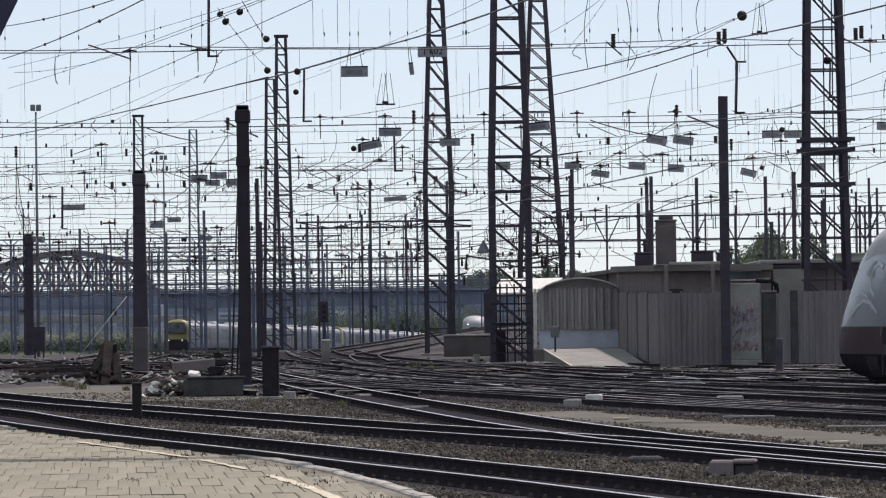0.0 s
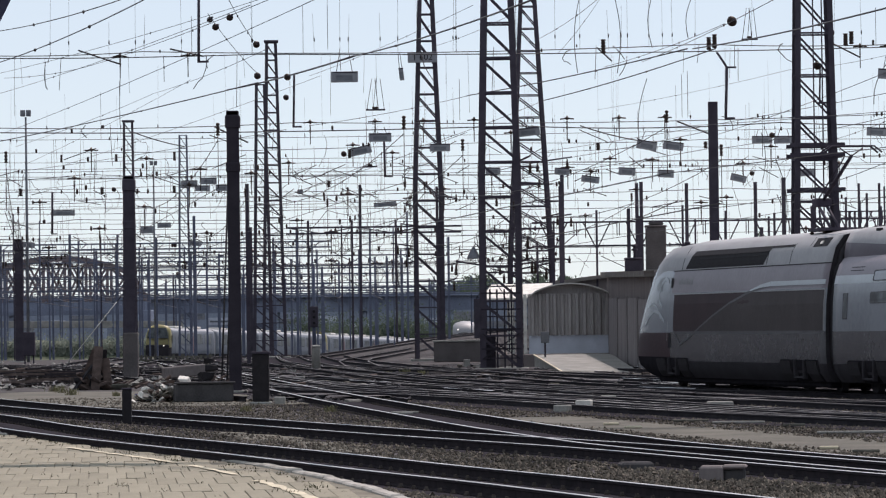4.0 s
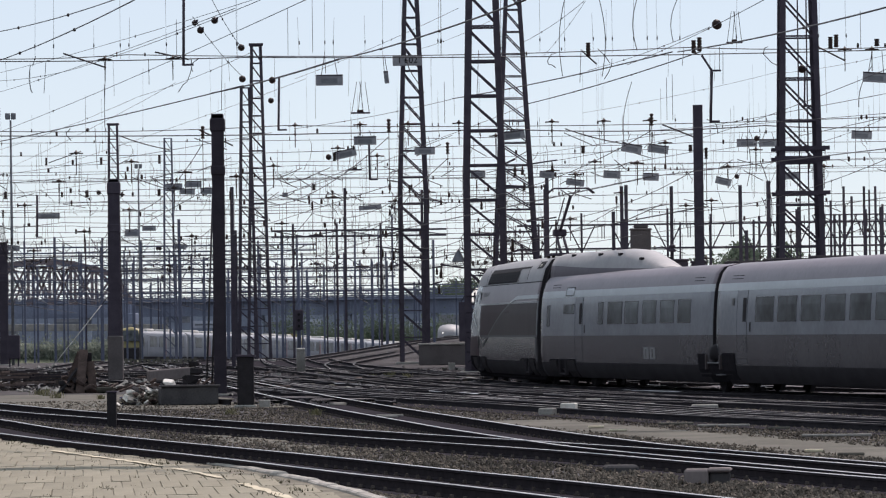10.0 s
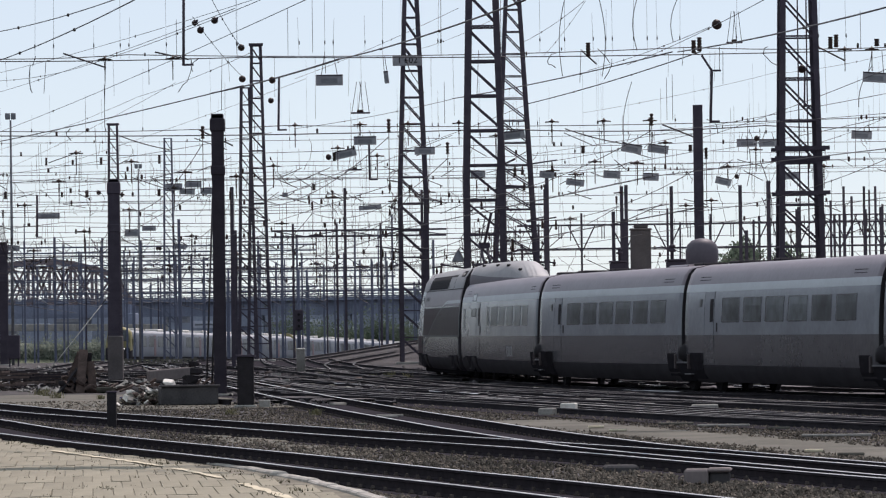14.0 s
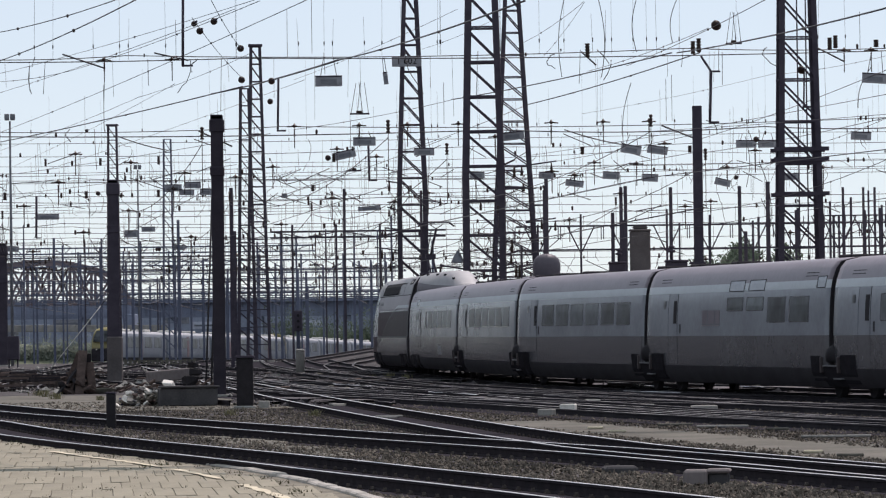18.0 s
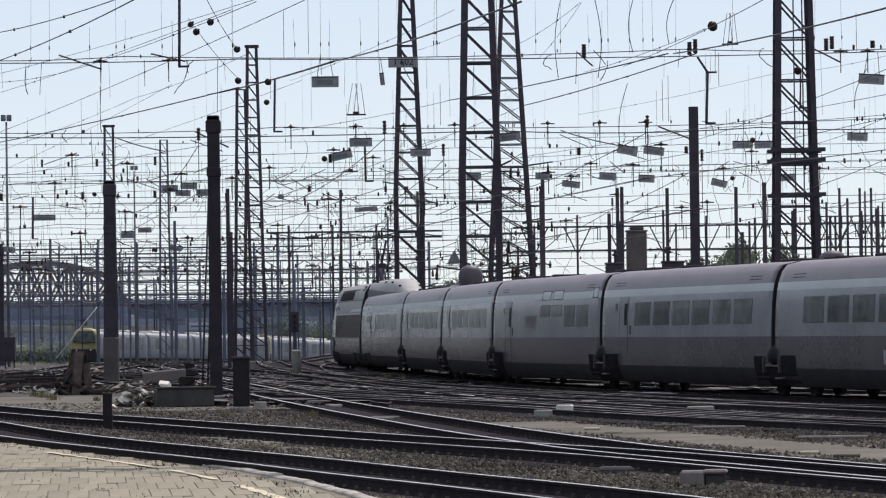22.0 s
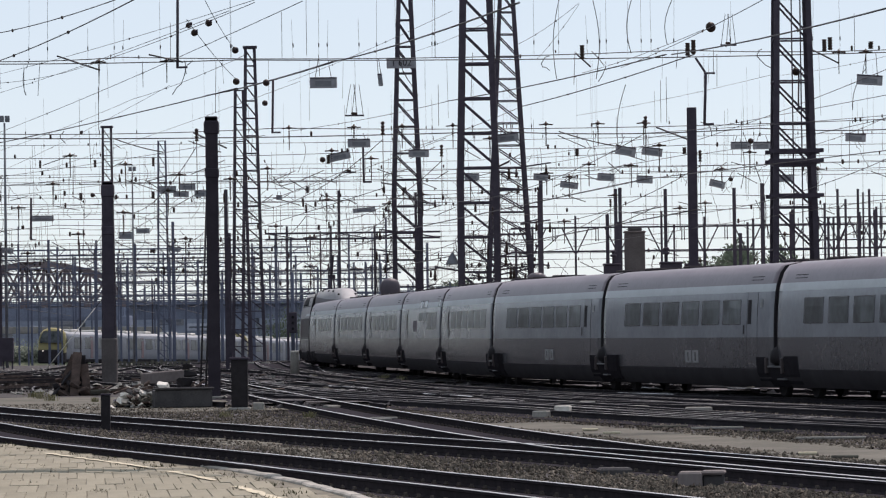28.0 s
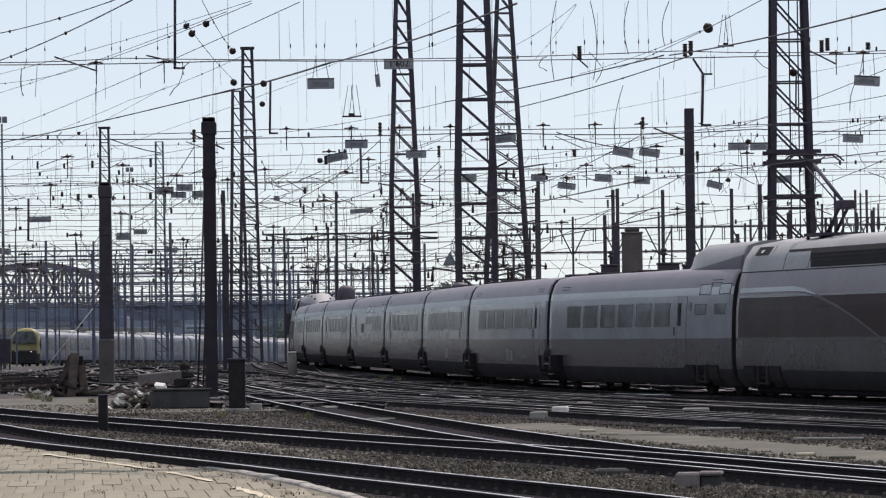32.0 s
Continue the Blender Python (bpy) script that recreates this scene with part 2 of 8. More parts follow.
def thing(name, label, category, m=None, group="", kind=""):
    ob = new(name)
    ob.empty_display_size = 0.3
    if m is not None:
        ob.matrix_basis = m
    return tagged(ob, label, category, group, kind)


def box(bm, x0, x1, y0, y1, z0, z1, mi=0):
    v = [bm.verts.new((x, y, z)) for x in (x0, x1) for y in (y0, y1) for z in (z0, z1)]
    for q in ((0, 1, 3, 2), (4, 6, 7, 5), (0, 4, 5, 1), (2, 3, 7, 6), (0, 2, 6, 4), (1, 5, 7, 3)):
        bm.faces.new([v[i] for i in q]).material_index = mi
    return v


def boxes(*dims, mi=0):
    bm = bmesh.new()
    for d in dims:
        box(bm, *d, mi)
    return bm


def bevelled(bm, w=0.02, seg=1):
    bmesh.ops.bevel(bm, geom=bm.edges[:], offset=w, segments=seg, affect="EDGES")
    return bm


def bar(bm, p, q, w, d=None, mi=0):
    """A square bar from p to q, w wide and d deep."""
    p, q = Vector(p), Vector(q)
    way = (q - p).normalized()
    up = Vector((0, 0, 1)) if abs(way.z) < 0.9 else Vector((0, 1, 0))
    side = way.cross(up).normalized() * (w / 2)
    top = side.cross(way).normalized() * ((d or w) / 2)
    a = [bm.verts.new(c + i * side + j * top) for c in (p, q) for i, j in ((-1, -1), (1, -1), (1, 1), (-1, 1))]
    for f in ((3, 2, 1, 0), (4, 5, 6, 7), (0, 1, 5, 4), (1, 2, 6, 5), (2, 3, 7, 6), (3, 0, 4, 7)):
        bm.faces.new([a[i] for i in f]).material_index = mi


def tube(bm, pts, r, n=5, mi=0):
    """A round tube along points."""
    rings = []
    for i, p in enumerate(pts):
        p = Vector(p)
        way = (Vector(pts[min(i + 1, len(pts) - 1)]) - Vector(pts[max(i - 1, 0)])).normalized()
        up = Vector((0, 0, 1)) if abs(way.z) < 0.9 else Vector((0, 1, 0))
        s = way.cross(up).normalized()
        t = s.cross(way)
        rings.append([bm.verts.new(p + r * (math.cos(k * math.tau / n) * s + math.sin(k * math.tau / n) * t)) for k in range(n)])
    for a, b in zip(rings, rings[1:]):
        for k in range(n):
            f = bm.faces.new((a[k], a[(k + 1) % n], b[(k + 1) % n], b[k]))
            f.material_index, f.smooth = mi, True
    bm.faces.new(rings[0][::-1]).material_index = mi
    bm.faces.new(rings[-1]).material_index = mi


def sag(p, q, drop, n=10):
    p, q = Vector(p), Vector(q)
    return [p.lerp(q, i / n) - Vector((0, 0, 4 * drop * (i / n) * (1 - i / n))) for i in range(n + 1)]


def lathe(bm, prof, n=10, at=(0, 0, 0), mi=0):
    """Rings of (radius, z) turned about the z axis."""
    c = Vector(at)
    rings = [[bm.verts.new(c + Vector((r * math.cos(k * math.tau / n), r * math.sin(k * math.tau / n), z))) for k in range(n)] for r, z in prof]
    for a, b in zip(rings, rings[1:]):
        for k in range(n):
            f = bm.faces.new((a[k], a[(k + 1) % n], b[(k + 1) % n], b[k]))
            f.material_index, f.smooth = mi, True
    bm.faces.new(rings[0][::-1]).material_index = mi
    bm.faces.new(rings[-1]).material_index = mi


def insulator_stack(bm, x, y, z, n=4, r=0.09, pitch=0.09):
    """Ribbed insulator hanging down from z."""
    prof = []
    for k in range(n):
        prof += [(r * 0.45, z - k * pitch), (r, z - (k + 0.35) * pitch), (r * 0.9, z - (k + 0.6) * pitch)]
    lathe(bm, prof[::-1], 8, (x, y, 0))


def along(pts, step):
    """Points every step metres along a plan line, with the heading at each."""
    out, left = [], 0.0
    for (x0, y0), (x1, y1) in zip(pts, pts[1:]):
        length = math.hypot(x1 - x0, y1 - y0)
        d = left
        while d < length:
            out.append((x0 + (x1 - x0) * d / length, y0 + (y1 - y0) * d / length, math.atan2(y1 - y0, x1 - x0)))
            d += step
        left = d - length
    return out


def smooth(pts, rounds=3):
    for _ in range(rounds):
        p = [pts[0]]
        for (x0, y0), (x1, y1) in zip(pts, pts[1:]):
            p += [(0.75 * x0 + 0.25 * x1, 0.75 * y0 + 0.25 * y1), (0.25 * x0 + 0.75 * x1, 0.25 * y0 + 0.75 * y1)]
        pts = p + [pts[-1]]
    return pts


def offset(pts, d):
    """The plan line d metres to the right of its way."""
    out = []
    for i, (x, y) in enumerate(pts):
        ax, ay = pts[max(i - 1, 0)]
        bx, by = pts[min(i + 1, len(pts) - 1)]
        n_ = math.hypot(bx - ax, by - ay)
        out.append((x + d * (by - ay) / n_, y - d * (bx - ax) / n_))
    return out


def fall(y):
    """How far the yard drops away in the distance."""
    d = max(0.0, min(y, 900.0) - 300.0)
    return -0.0042 * d - 0.0000065 * d * d


# ---- the way of the express ----
HEADINGS = ((-260, 0.409), (-100, 0.316), (-60, 0.2385), (-40, 0.2), (-20, 0.2), (0, 0.204), (20, 0.0894), (40, 0.0859), (60, 0.09), (80, 0.099),
            (104, 0.0835), (113, 0.0707), (125, 0.055), (300, -0.025))


def express_way():
    """Places and headings every half metre of the near side of the express, from 260 m before to 300 m past the bend."""
    a = np.arange(-260, 300.1, 0.5)
    head = np.interp(a, [k for k, _ in HEADINGS], [v for _, v in HEADINGS])
    x = np.concatenate([[0], np.cumsum(-np.sin(head[:-1]) * 0.5)])
    y = np.concatenate([[0], np.cumsum(np.cos(head[:-1]) * 0.5)])
    zero = 520
    x, y = x + 4.466 - x[zero], y + 140.14 - y[zero]
    return a, x + 1.4 * np.cos(head), y + 1.4 * np.sin(head), head


WAY = express_way()


def way_at(s):
    return float(np.interp(s, WAY[0], WAY[1])), float(np.interp(s, WAY[0], WAY[2]))


# ---- ground ----
GROUND = -0.16


def build_ground():
    xs = [-2500, -1200, -600, -300, -150, -80, -40, -20, -10, 0, 10, 20, 40, 80, 150, 300, 600, 1200, 2500]
    ys = [-600, -200, -50, 0, 30, 50, 80, 120, 180, 240, 300, 340, 380, 430, 480, 540, 600, 700, 800, 900, 1200, 2000, 3500]
    bm = bmesh.new()
    grid = [[bm.verts.new((x, y, GROUND + fall(y))) for x in xs] for y in ys]
    for a, b in zip(grid, grid[1:]):
        for i in range(len(xs) - 1):
            bm.faces.new((a[i], a[i + 1], b[i + 1], b[i]))
    ob = new("ground", mesh_of(bm, "ground", BALLAST))
    tagged(ob, "dark grey-brown ballast and cinder ground of the rail yard", "ground", kind="structure")


def strip(name, line, width, z, mat, label, category, rag=0.15, kind="structure"):
    """A flat path of uneven edge along a plan line, a few millimetres proud of the ground."""
    pts = along(smooth(line, 2), 0.8)
    bm, prev = bmesh.new(), None
    for x, y, a in pts:
        w0, w1 = width / 2 + random.uniform(-rag, rag), width / 2 + random.uniform(-rag, rag)
        nx, ny = -math.sin(a), math.cos(a)
        row = [bm.verts.new((x + nx * w0, y + ny * w0, z - 0.03)), bm.verts.new((x + nx * (w0 - 0.05), y + ny * (w0 - 0.05), z)),
               bm.verts.new((x - nx * (w1 - 0.05), y - ny * (w1 - 0.05), z)), bm.verts.new((x - nx * w1, y - ny * w1, z - 0.03))]
        if prev:
            for i in range(3):
                bm.faces.new((prev[i], prev[i + 1], row[i + 1], row[i]))
        prev = row
    ob = new(name, mesh_of(bm, name, mat))
    return tagged(ob, label, category, kind=kind)


def rail_mesh(line, z):
    """A flat-bottomed rail swept along a plan line; the head's top is polished."""
    prof = [(-0.07, -0.16), (-0.07, -0.145), (-0.012, -0.125), (-0.012, -0.045), (-0.036, -0.035), (-0.036, -0.004), (-0.028, 0), (0.028, 0),
            (0.036, -0.004), (0.036, -0.035), (0.012, -0.045), (0.012, -0.125), (0.07, -0.145), (0.07, -0.16)]
    bm, prev = bmesh.new(), None
    left = offset(line, 1.0)
    for (x, y), (rx, ry) in zip(line, left):
        row = [bm.verts.new((x + u * (rx - x), y + u * (ry - y), z(y) + v)) for u, v in prof]
        if prev:
            for i in range(len(prof) - 1):
                bm.faces.new((prev[i], row[i], row[i + 1], prev[i + 1])).material_index = 1 if i in (5, 6, 7) else 0
        prev = row
    return bm


def sleeper_mesh():
    bm = boxes((-0.12, 0.12, -1.28, 1.28, -0.3, -0.162))
    bevelled(bm, 0.012)
    for s in (-0.7525, 0.7525):
        for d in (-0.11, 0.11):
            box(bm, -0.045, 0.045, s + d - 0.03, s + d + 0.03, -0.162, -0.14, 0)
            box(bm, -0.02, 0.02, s + d - 0.018, s + d + 0.018, -0.14, -0.105, 1)
    return mesh_of(bm, "sleeper", [SLEEPER, CLIP])


SLEEPER_MESH = None


def build_track(line, label, near=None, gauge=1.505, bed_lift=0.004, bed=False, head=RAIL_WORN):
    """One track along a plan line: two rails, sleepers one by one over the near stretch (y from, to)."""
    global SLEEPER_MESH
    SLEEPER_MESH = SLEEPER_MESH or sleeper_mesh()
    ob = thing("railway_track", label, "railway track", group="tracks of the yard", kind="structure")
    if near or bed:
        bm, prev = bmesh.new(), None
        for (x, y), (x1, y1), (x2, y2) in zip(line, offset(line, -1.75), offset(line, 1.75)):
            row = [bm.verts.new((x1, y1, GROUND + bed_lift + fall(y))), bm.verts.new((x2, y2, GROUND + bed_lift + fall(y)))]
            if prev:
                bm.faces.new((prev[0], prev[1], row[1], row[0]))
            prev = row
        part("track_bed", bm, BED_DARK, ob, "oily black ballast bed")
    for d in (-gauge / 2, gauge / 2):
        part("rail", rail_mesh(offset(line, d), fall), [RAIL_SIDE if head == RAIL_TOP else RAIL_RUST, head], ob, "rusty steel rail with a worn head")
    if near:
        for x, y, a in along(line, 0.62):
            if near[0] < y < near[1]:
                shared("sleeper", SLEEPER_MESH, ob, pose(x, y, fall(y), 0, 0, math.degrees(a) + random.uniform(-0.8, 0.8)))
    return ob


def express_track():
    return [way_at(s) for s in np.arange(-200, 300, 6.0)]


TRACK_1 = smooth([(-27, 150), (-16.5, 124), (-10.27, 105.79), (-7.37, 90.24), (-5.18, 81.08), (-3.45, 74.71), (-1.51, 67.52), (0.08, 60.85), (1.55, 55.51), (2.79, 50.35), (6.2, 36), (13, 10), (25, -40)])
TRACK_2 = smooth([(-21, 160), (-10.52, 112.55), (-6.99, 100.19), (-4.13, 89.74), (-1.82, 81.26), (-0.04, 75.44), (1.92, 68.88), (3.44, 62.1), (4.89, 56.02), (9.6, 38), (18, 8), (30, -40)])
TRACK_3 = smooth([(-16.5, 260), (-5.59, 139.59), (-2.4, 107.85), (-1, 95.43), (0.12, 85.09), (1.36, 75.8), (1.99, 71.14), (3.95, 62.2), (5.2, 56.3), (6.7, 50.4), (8.3, 44)])


def build_tracks():
    build_track(offset(TRACK_1, 0.75), "curved track beside the platform, dark oily sleepers", (48, 108), head=RAIL_TOP)
    build_track(offset(TRACK_2, -0.75), "second track with dark sleepers and clipped rails", (50, 118), head=RAIL_TOP)
    build_track(offset(TRACK_3, -0.75), "diverging turnout track crossing the yard", (62, 120), bed_lift=0.008, head=RAIL_TOP)
    main = express_track()
    build_track(main, "main track that bends away through the yard", (95, 150))
    for d, hint in ((-4.3, "track next to the main track"), (-8.6, "worn yard track with rusty rails")):
        build_track(offset(main, d)[4:], hint, (85, 135), bed_lift=0.012 if d < -5 else 0.016)
    build_track(smooth([(11.37, 117.83), (3.83, 136.43), (-2.5, 142.9), (-7.69, 195.18), (-16.16, 232.03), (-40, 300)]), "crossing track through the yard points")
    build_track(smooth([(10.11, 104.8), (3.35, 119.26), (0.19, 125.1), (-3.4, 135.07), (-6.7, 167.32), (-12.78, 212.38), (-34, 280)]), "slip track through the yard points")
    lift = 0.02
    for line in ([(9.5, 84), (6.5, 95), (2.5, 120), (-2.5, 150), (-7.5, 190), (-12, 230), (-16, 280), (-21, 340)], [(12.6, 88), (10, 98), (5, 125), (0, 155), (-4, 190), (-7, 230), (-9.5, 270), (-12, 330)],
                 [(13, 70), (9.6, 81), (4.6, 100), (1.5, 116), (-3.2, 138), (-9, 165), (-15, 200), (-22, 250)], [(18, 108), (13, 127), (8.4, 150), (4, 176), (-2, 205), (-10, 240), (-18, 285)]):
        build_track(smooth(line), "worn crossing track through the yard points", bed=True, bed_lift=lift)
        lift += 0.004
    build_track(smooth([(-18.5, 190), (-20, 203), (-21, 271), (-25, 360)]), "side track on the far side of the yard")
    build_track(smooth([(-14.2, 158), (-15.7, 175), (-16.6, 210), (-19, 300)]), "rusty side track beside the scrap heap")


BANK = [(-11.8, 278, -0.3), (-7.0, 360, 0.18), (-2.25, 430, 0.76), (3.3, 500, 1.16), (8, 560, 1.35), (14, 640, 1.5)]
LOOP = [(-3.51, 400.0, 0.1), (-4.32, 350.0, 0.08), (-5.39, 305.0, 0.07), (-6.5, 270, 0.0), (-6.3, 250, 0.0), (-5.3, 222, 0.0), (-4.1, 205, 0.0), (-2.6, 199, 0.0), (1.5, 192, 0.0)]


def ballast_run(way, label, shift=0.0):
    """A track on a ballast bank along points of plan and height."""
    pts = []
    for (x0, y0, z0), (x1, y1, z1) in zip(way, way[1:]):
        for k in range(8):
            t = k / 8
            pts.append((x0 + (x1 - x0) * t, y0 + (y1 - y0) * t, z0 + (z1 - z0) * t))
    order = sorted((p[1], p[2]) for p in pts)
    ys, zs = [p[0] for p in order], [p[1] for p in order]
    line = offset(smooth([(x, y) for x, y, _ in pts], 2), shift)
    bm, prev = bmesh.new(), None
    for (x, y), near, far_ in zip(line, offset(line, -1.9), offset(line, 1.9)):
        z = float(np.interp(y, ys, zs)) - 0.17
        g = GROUND + fall(y) - 0.3
        drop = max(0.3, z - g) * 0.6
        (nx, ny), (fx, fy) = near, far_
        ux, uy = (fx - nx) / 3.8, (fy - ny) / 3.8
        row = [bm.verts.new(q) for q in ((nx - ux * drop, ny - uy * drop, g), (nx, ny, z), (fx, fy, z), (fx + ux * drop, fy + uy * drop, g))]
        if prev:
            for i in range(3):
                bm.faces.new((prev[i], prev[i + 1], row[i + 1], row[i]))
        prev = row
    bmesh.ops.recalc_face_normals(bm, faces=bm.faces[:])
    tagged(new("ballast_bank", mesh_of(bm, "ballast_bank", BALLAST)), "long ballast bank under the " + label, "bank", kind="structure")
    ob = thing("railway_track", label, "railway track", group="tracks of the yard", kind="structure")
    for d in (-0.7525, 0.7525):
        part("rail", rail_mesh(offset(line, d), lambda y: float(np.interp(y, ys, zs))), [RAIL_RUST, RAIL_WORN], ob, "rusty steel rail with a worn head")


def build_bank():
    ballast_run(BANK, "far track climbing away on its bank")
    ballast_run(LOOP, "side track that curves down off the bank into the points", -0.75)


def build_reflection_wall():
    """Long unseen wall added at left to darken train reflections, with piers and coping."""
    ob = thing("station_wall", "long unseen wall with shallow piers, added to darken reflections on the train", "wall", kind="structure")
    foot, head = Vector((-37, 150, 0)), Vector((-118, 640, 0))
    turn = math.degrees(math.atan2(head.y - foot.y, head.x - foot.x))
    long_ = (head - foot).length
    place = pose(foot.x, foot.y, GROUND - 3, 0, 0, turn)
    for name, dims, mat in (("wall", (0, long_, 0, 0.6, 0, 16), UNSEEN_WALL), ("coping", (-0.2, long_ + 0.2, -0.15, 0.75, 16.002, 16.3), CONCRETE)):
        part(name, boxes(dims), mat, ob).matrix_basis = place
    for k in range(41):
        part("pier", boxes((k * 12.0, k * 12.0 + 1.2, -0.3, -0.004, 0, 15.4)), UNSEEN_WALL, ob).matrix_basis = place


SOIL_PATH = smooth([(1.5, 100), (2.6, 93.4), (4.57, 82), (6.35, 72.7), (9, 58)])


# ---- platform ----
EDGE = smooth([(-14, 118), (-8.88, 89.84), (-7.46, 86.28), (-6.14, 80.96), (-4.81, 75.14), (-3.68, 70.72), (-2.67, 66.24), (-1.74, 61.11), (-0.99, 55.94), (-0.63, 53.22), (0.6, 42), (4.5, 25), (9, 8), (20, -30)])
PLAT = -0.1


def build_platform():
    ob = thing("platform", "low station platform end paved with buff concrete slabs", "platform", kind="structure")
    # bed under the slabs
    bm, prev = bmesh.new(), None
    for x, y in EDGE:
        row = [bm.verts.new((x, y, GROUND - 0.2)), bm.verts.new((x, y, PLAT - 0.012)), bm.verts.new((-70, min(y, 112), PLAT - 0.012))]
        if prev:
            for i in range(2):
                bm.faces.new((prev[i], row[i], row[i + 1], prev[i + 1]))
        prev = row
    part("bed", bm, MORTAR, ob, "sandy mortar bed between the slabs")
    # kerb stones
    bm = bevelled(boxes((-0.485, 0.485, -0.08, 0.08, -0.22, 0.03)), 0.02)
    me = mesh_of(bm, "kerb_stone", KERB)
    for x, y, a in along(offset(EDGE, 0.1), 1.0):
        if 30 < y < 112:
            shared("kerb_stone", me, ob, pose(x, y, PLAT + random.uniform(-0.01, 0.01), random.uniform(-1, 1), random.uniform(-0.6, 0.6), math.degrees(a) + random.uniform(-0.7, 0.7)))
    # slabs laid in rows along the edge's run
    meshes = []
    for k in range(3):
        bm = bevelled(boxes((-1.305, 1.305, -0.118, 0.118, -0.06, 0)), 0.006)
        meshes.append(mesh_of(bm, "paving_slab", PAVER))
    turn = radians(94.3)
    ux, uy = math.cos(turn), math.sin(turn)
    count = 0
    inside = offset(EDGE, 0.17)
    ey = np.array([p[1] for p in inside][::-1])
    ex = np.array([p[0] for p in inside][::-1])
    rest = bmesh.new()
    for i in range(-48, 48):
        for j in range(-1, 28):
            u, v = j * 2.63 + 34, (i + 0.5 * (j % 2)) * 0.245
            x, y = -0.2 + ux * u - uy * v * 1.0, 10 + uy * u + ux * v
            if y < 44 or y > 104 or x < -13:
                continue
            if any(x + e * ux > np.interp(y + e * uy, ey, ex) - 0.16 for e in (-1.28, 0, 1.28)):
                continue
            m = pose(x, y, PLAT + random.uniform(-0.006, 0.006), random.uniform(-0.5, 0.5), random.uniform(-0.15, 0.15), 94.3 + random.uniform(-0.25, 0.25))
            if count < 300 and 50 < y < 92:
                shared("paving_slab", meshes[count % 3], ob, m)
                count += 1
            else:
                v0 = box(rest, -1.305, 1.305, -0.118, 0.118, -0.06, 0)
                bmesh.ops.transform(rest, matrix=m, verts=v0)
    tagged(part("paving_slabs", rest, PAVER, ob), kind="stuff")
    # weeds in the joints and along the kerb
    pick, weeds = random.Random(41), bmesh.new()
    for k in range(330):
        y = 48 + 42 * pick.random() ** 1.3
        back = abs(pick.gauss(0, 0.35)) + 0.22 if k < 130 else pick.uniform(0.3, 5.5)
        x = float(np.interp(y, ey, ex)) - back
        size = pick.uniform(0.02, 0.06) if k < 130 else pick.uniform(0.015, 0.04)
        for _ in range(5):
            a = pick.uniform(0, 6.28)
            foot = Vector((x + pick.gauss(0, size), y + pick.gauss(0, size * 3), PLAT - 0.012))
            tip = foot + Vector((math.cos(a) * size * 0.9, math.sin(a) * size * 0.9, size))
            side = Vector((math.sin(a), -math.cos(a), 0)) * size * 0.22
            weeds.faces.new([weeds.verts.new(q) for q in (foot - side, foot + side, tip)])
    tagged(part("joint_weeds", weeds, WEED, ob, "dry weeds growing in the joints"), kind="stuff")
    # painted line, worn into dashes
    line = offset(EDGE, 1.05)
    for k, (a, b) in enumerate(((67.5, 77.5), (61.3, 66.4), (50.5, 59.2))):
        bm, prev = bmesh.new(), None
        for x, y, h_ in along(line, 0.5):
            if a < y < b:
                w = 0.06 + random.uniform(-0.03, 0.03)
                nx, ny = -math.sin(h_) * w, math.cos(h_) * w
                row = [bm.verts.new((x + nx, y + ny, PLAT + 0.013)), bm.verts.new((x - nx, y - ny, PLAT + 0.013))]
                if prev:
                    bm.faces.new((prev[0], prev[1], row[1], row[0]))
                prev = row
        part("painted_line", bm, LINE, ob, "worn cream safety line")


def scatter(name, x, y, size, mat, label, category, seed, flat=1.0):
    """Small uneven eight-sided lumps lying at plan points, joined as one sheet of stuff."""
    rnd = np.random.RandomState(seed)
    n = len(x)
    base = np.array([(1, 0, 0), (-1, 0, 0), (0, 1, 0), (0, -1, 0), (0, 0, 1), (0, 0, -1)], float)
    tri = np.array([(4, 0, 2), (4, 2, 1), (4, 1, 3), (4, 3, 0), (5, 2, 0), (5, 1, 2), (5, 3, 1), (5, 0, 3)])
    v = base[None] * size[:, None, None] * (0.6 + 0.8 * rnd.rand(n, 6, 1)) + rnd.randn(n, 6, 3) * size[:, None, None] * 0.2
    v[:, :, 2] *= flat
    v += np.stack([x, y, GROUND + 0.01 + 0.6 * flat * size * rnd.rand(n)], 1)[:, None]
    f = (tri[None] + 6 * np.arange(n)[:, None, None]).reshape(-1, 3)
    me = bpy.data.meshes.new(name)
    me.from_pydata(v.reshape(-1, 3).tolist(), [], f.tolist())
    me.materials.append(mat)
    tagged(new(name, me), label, category, kind="stuff")


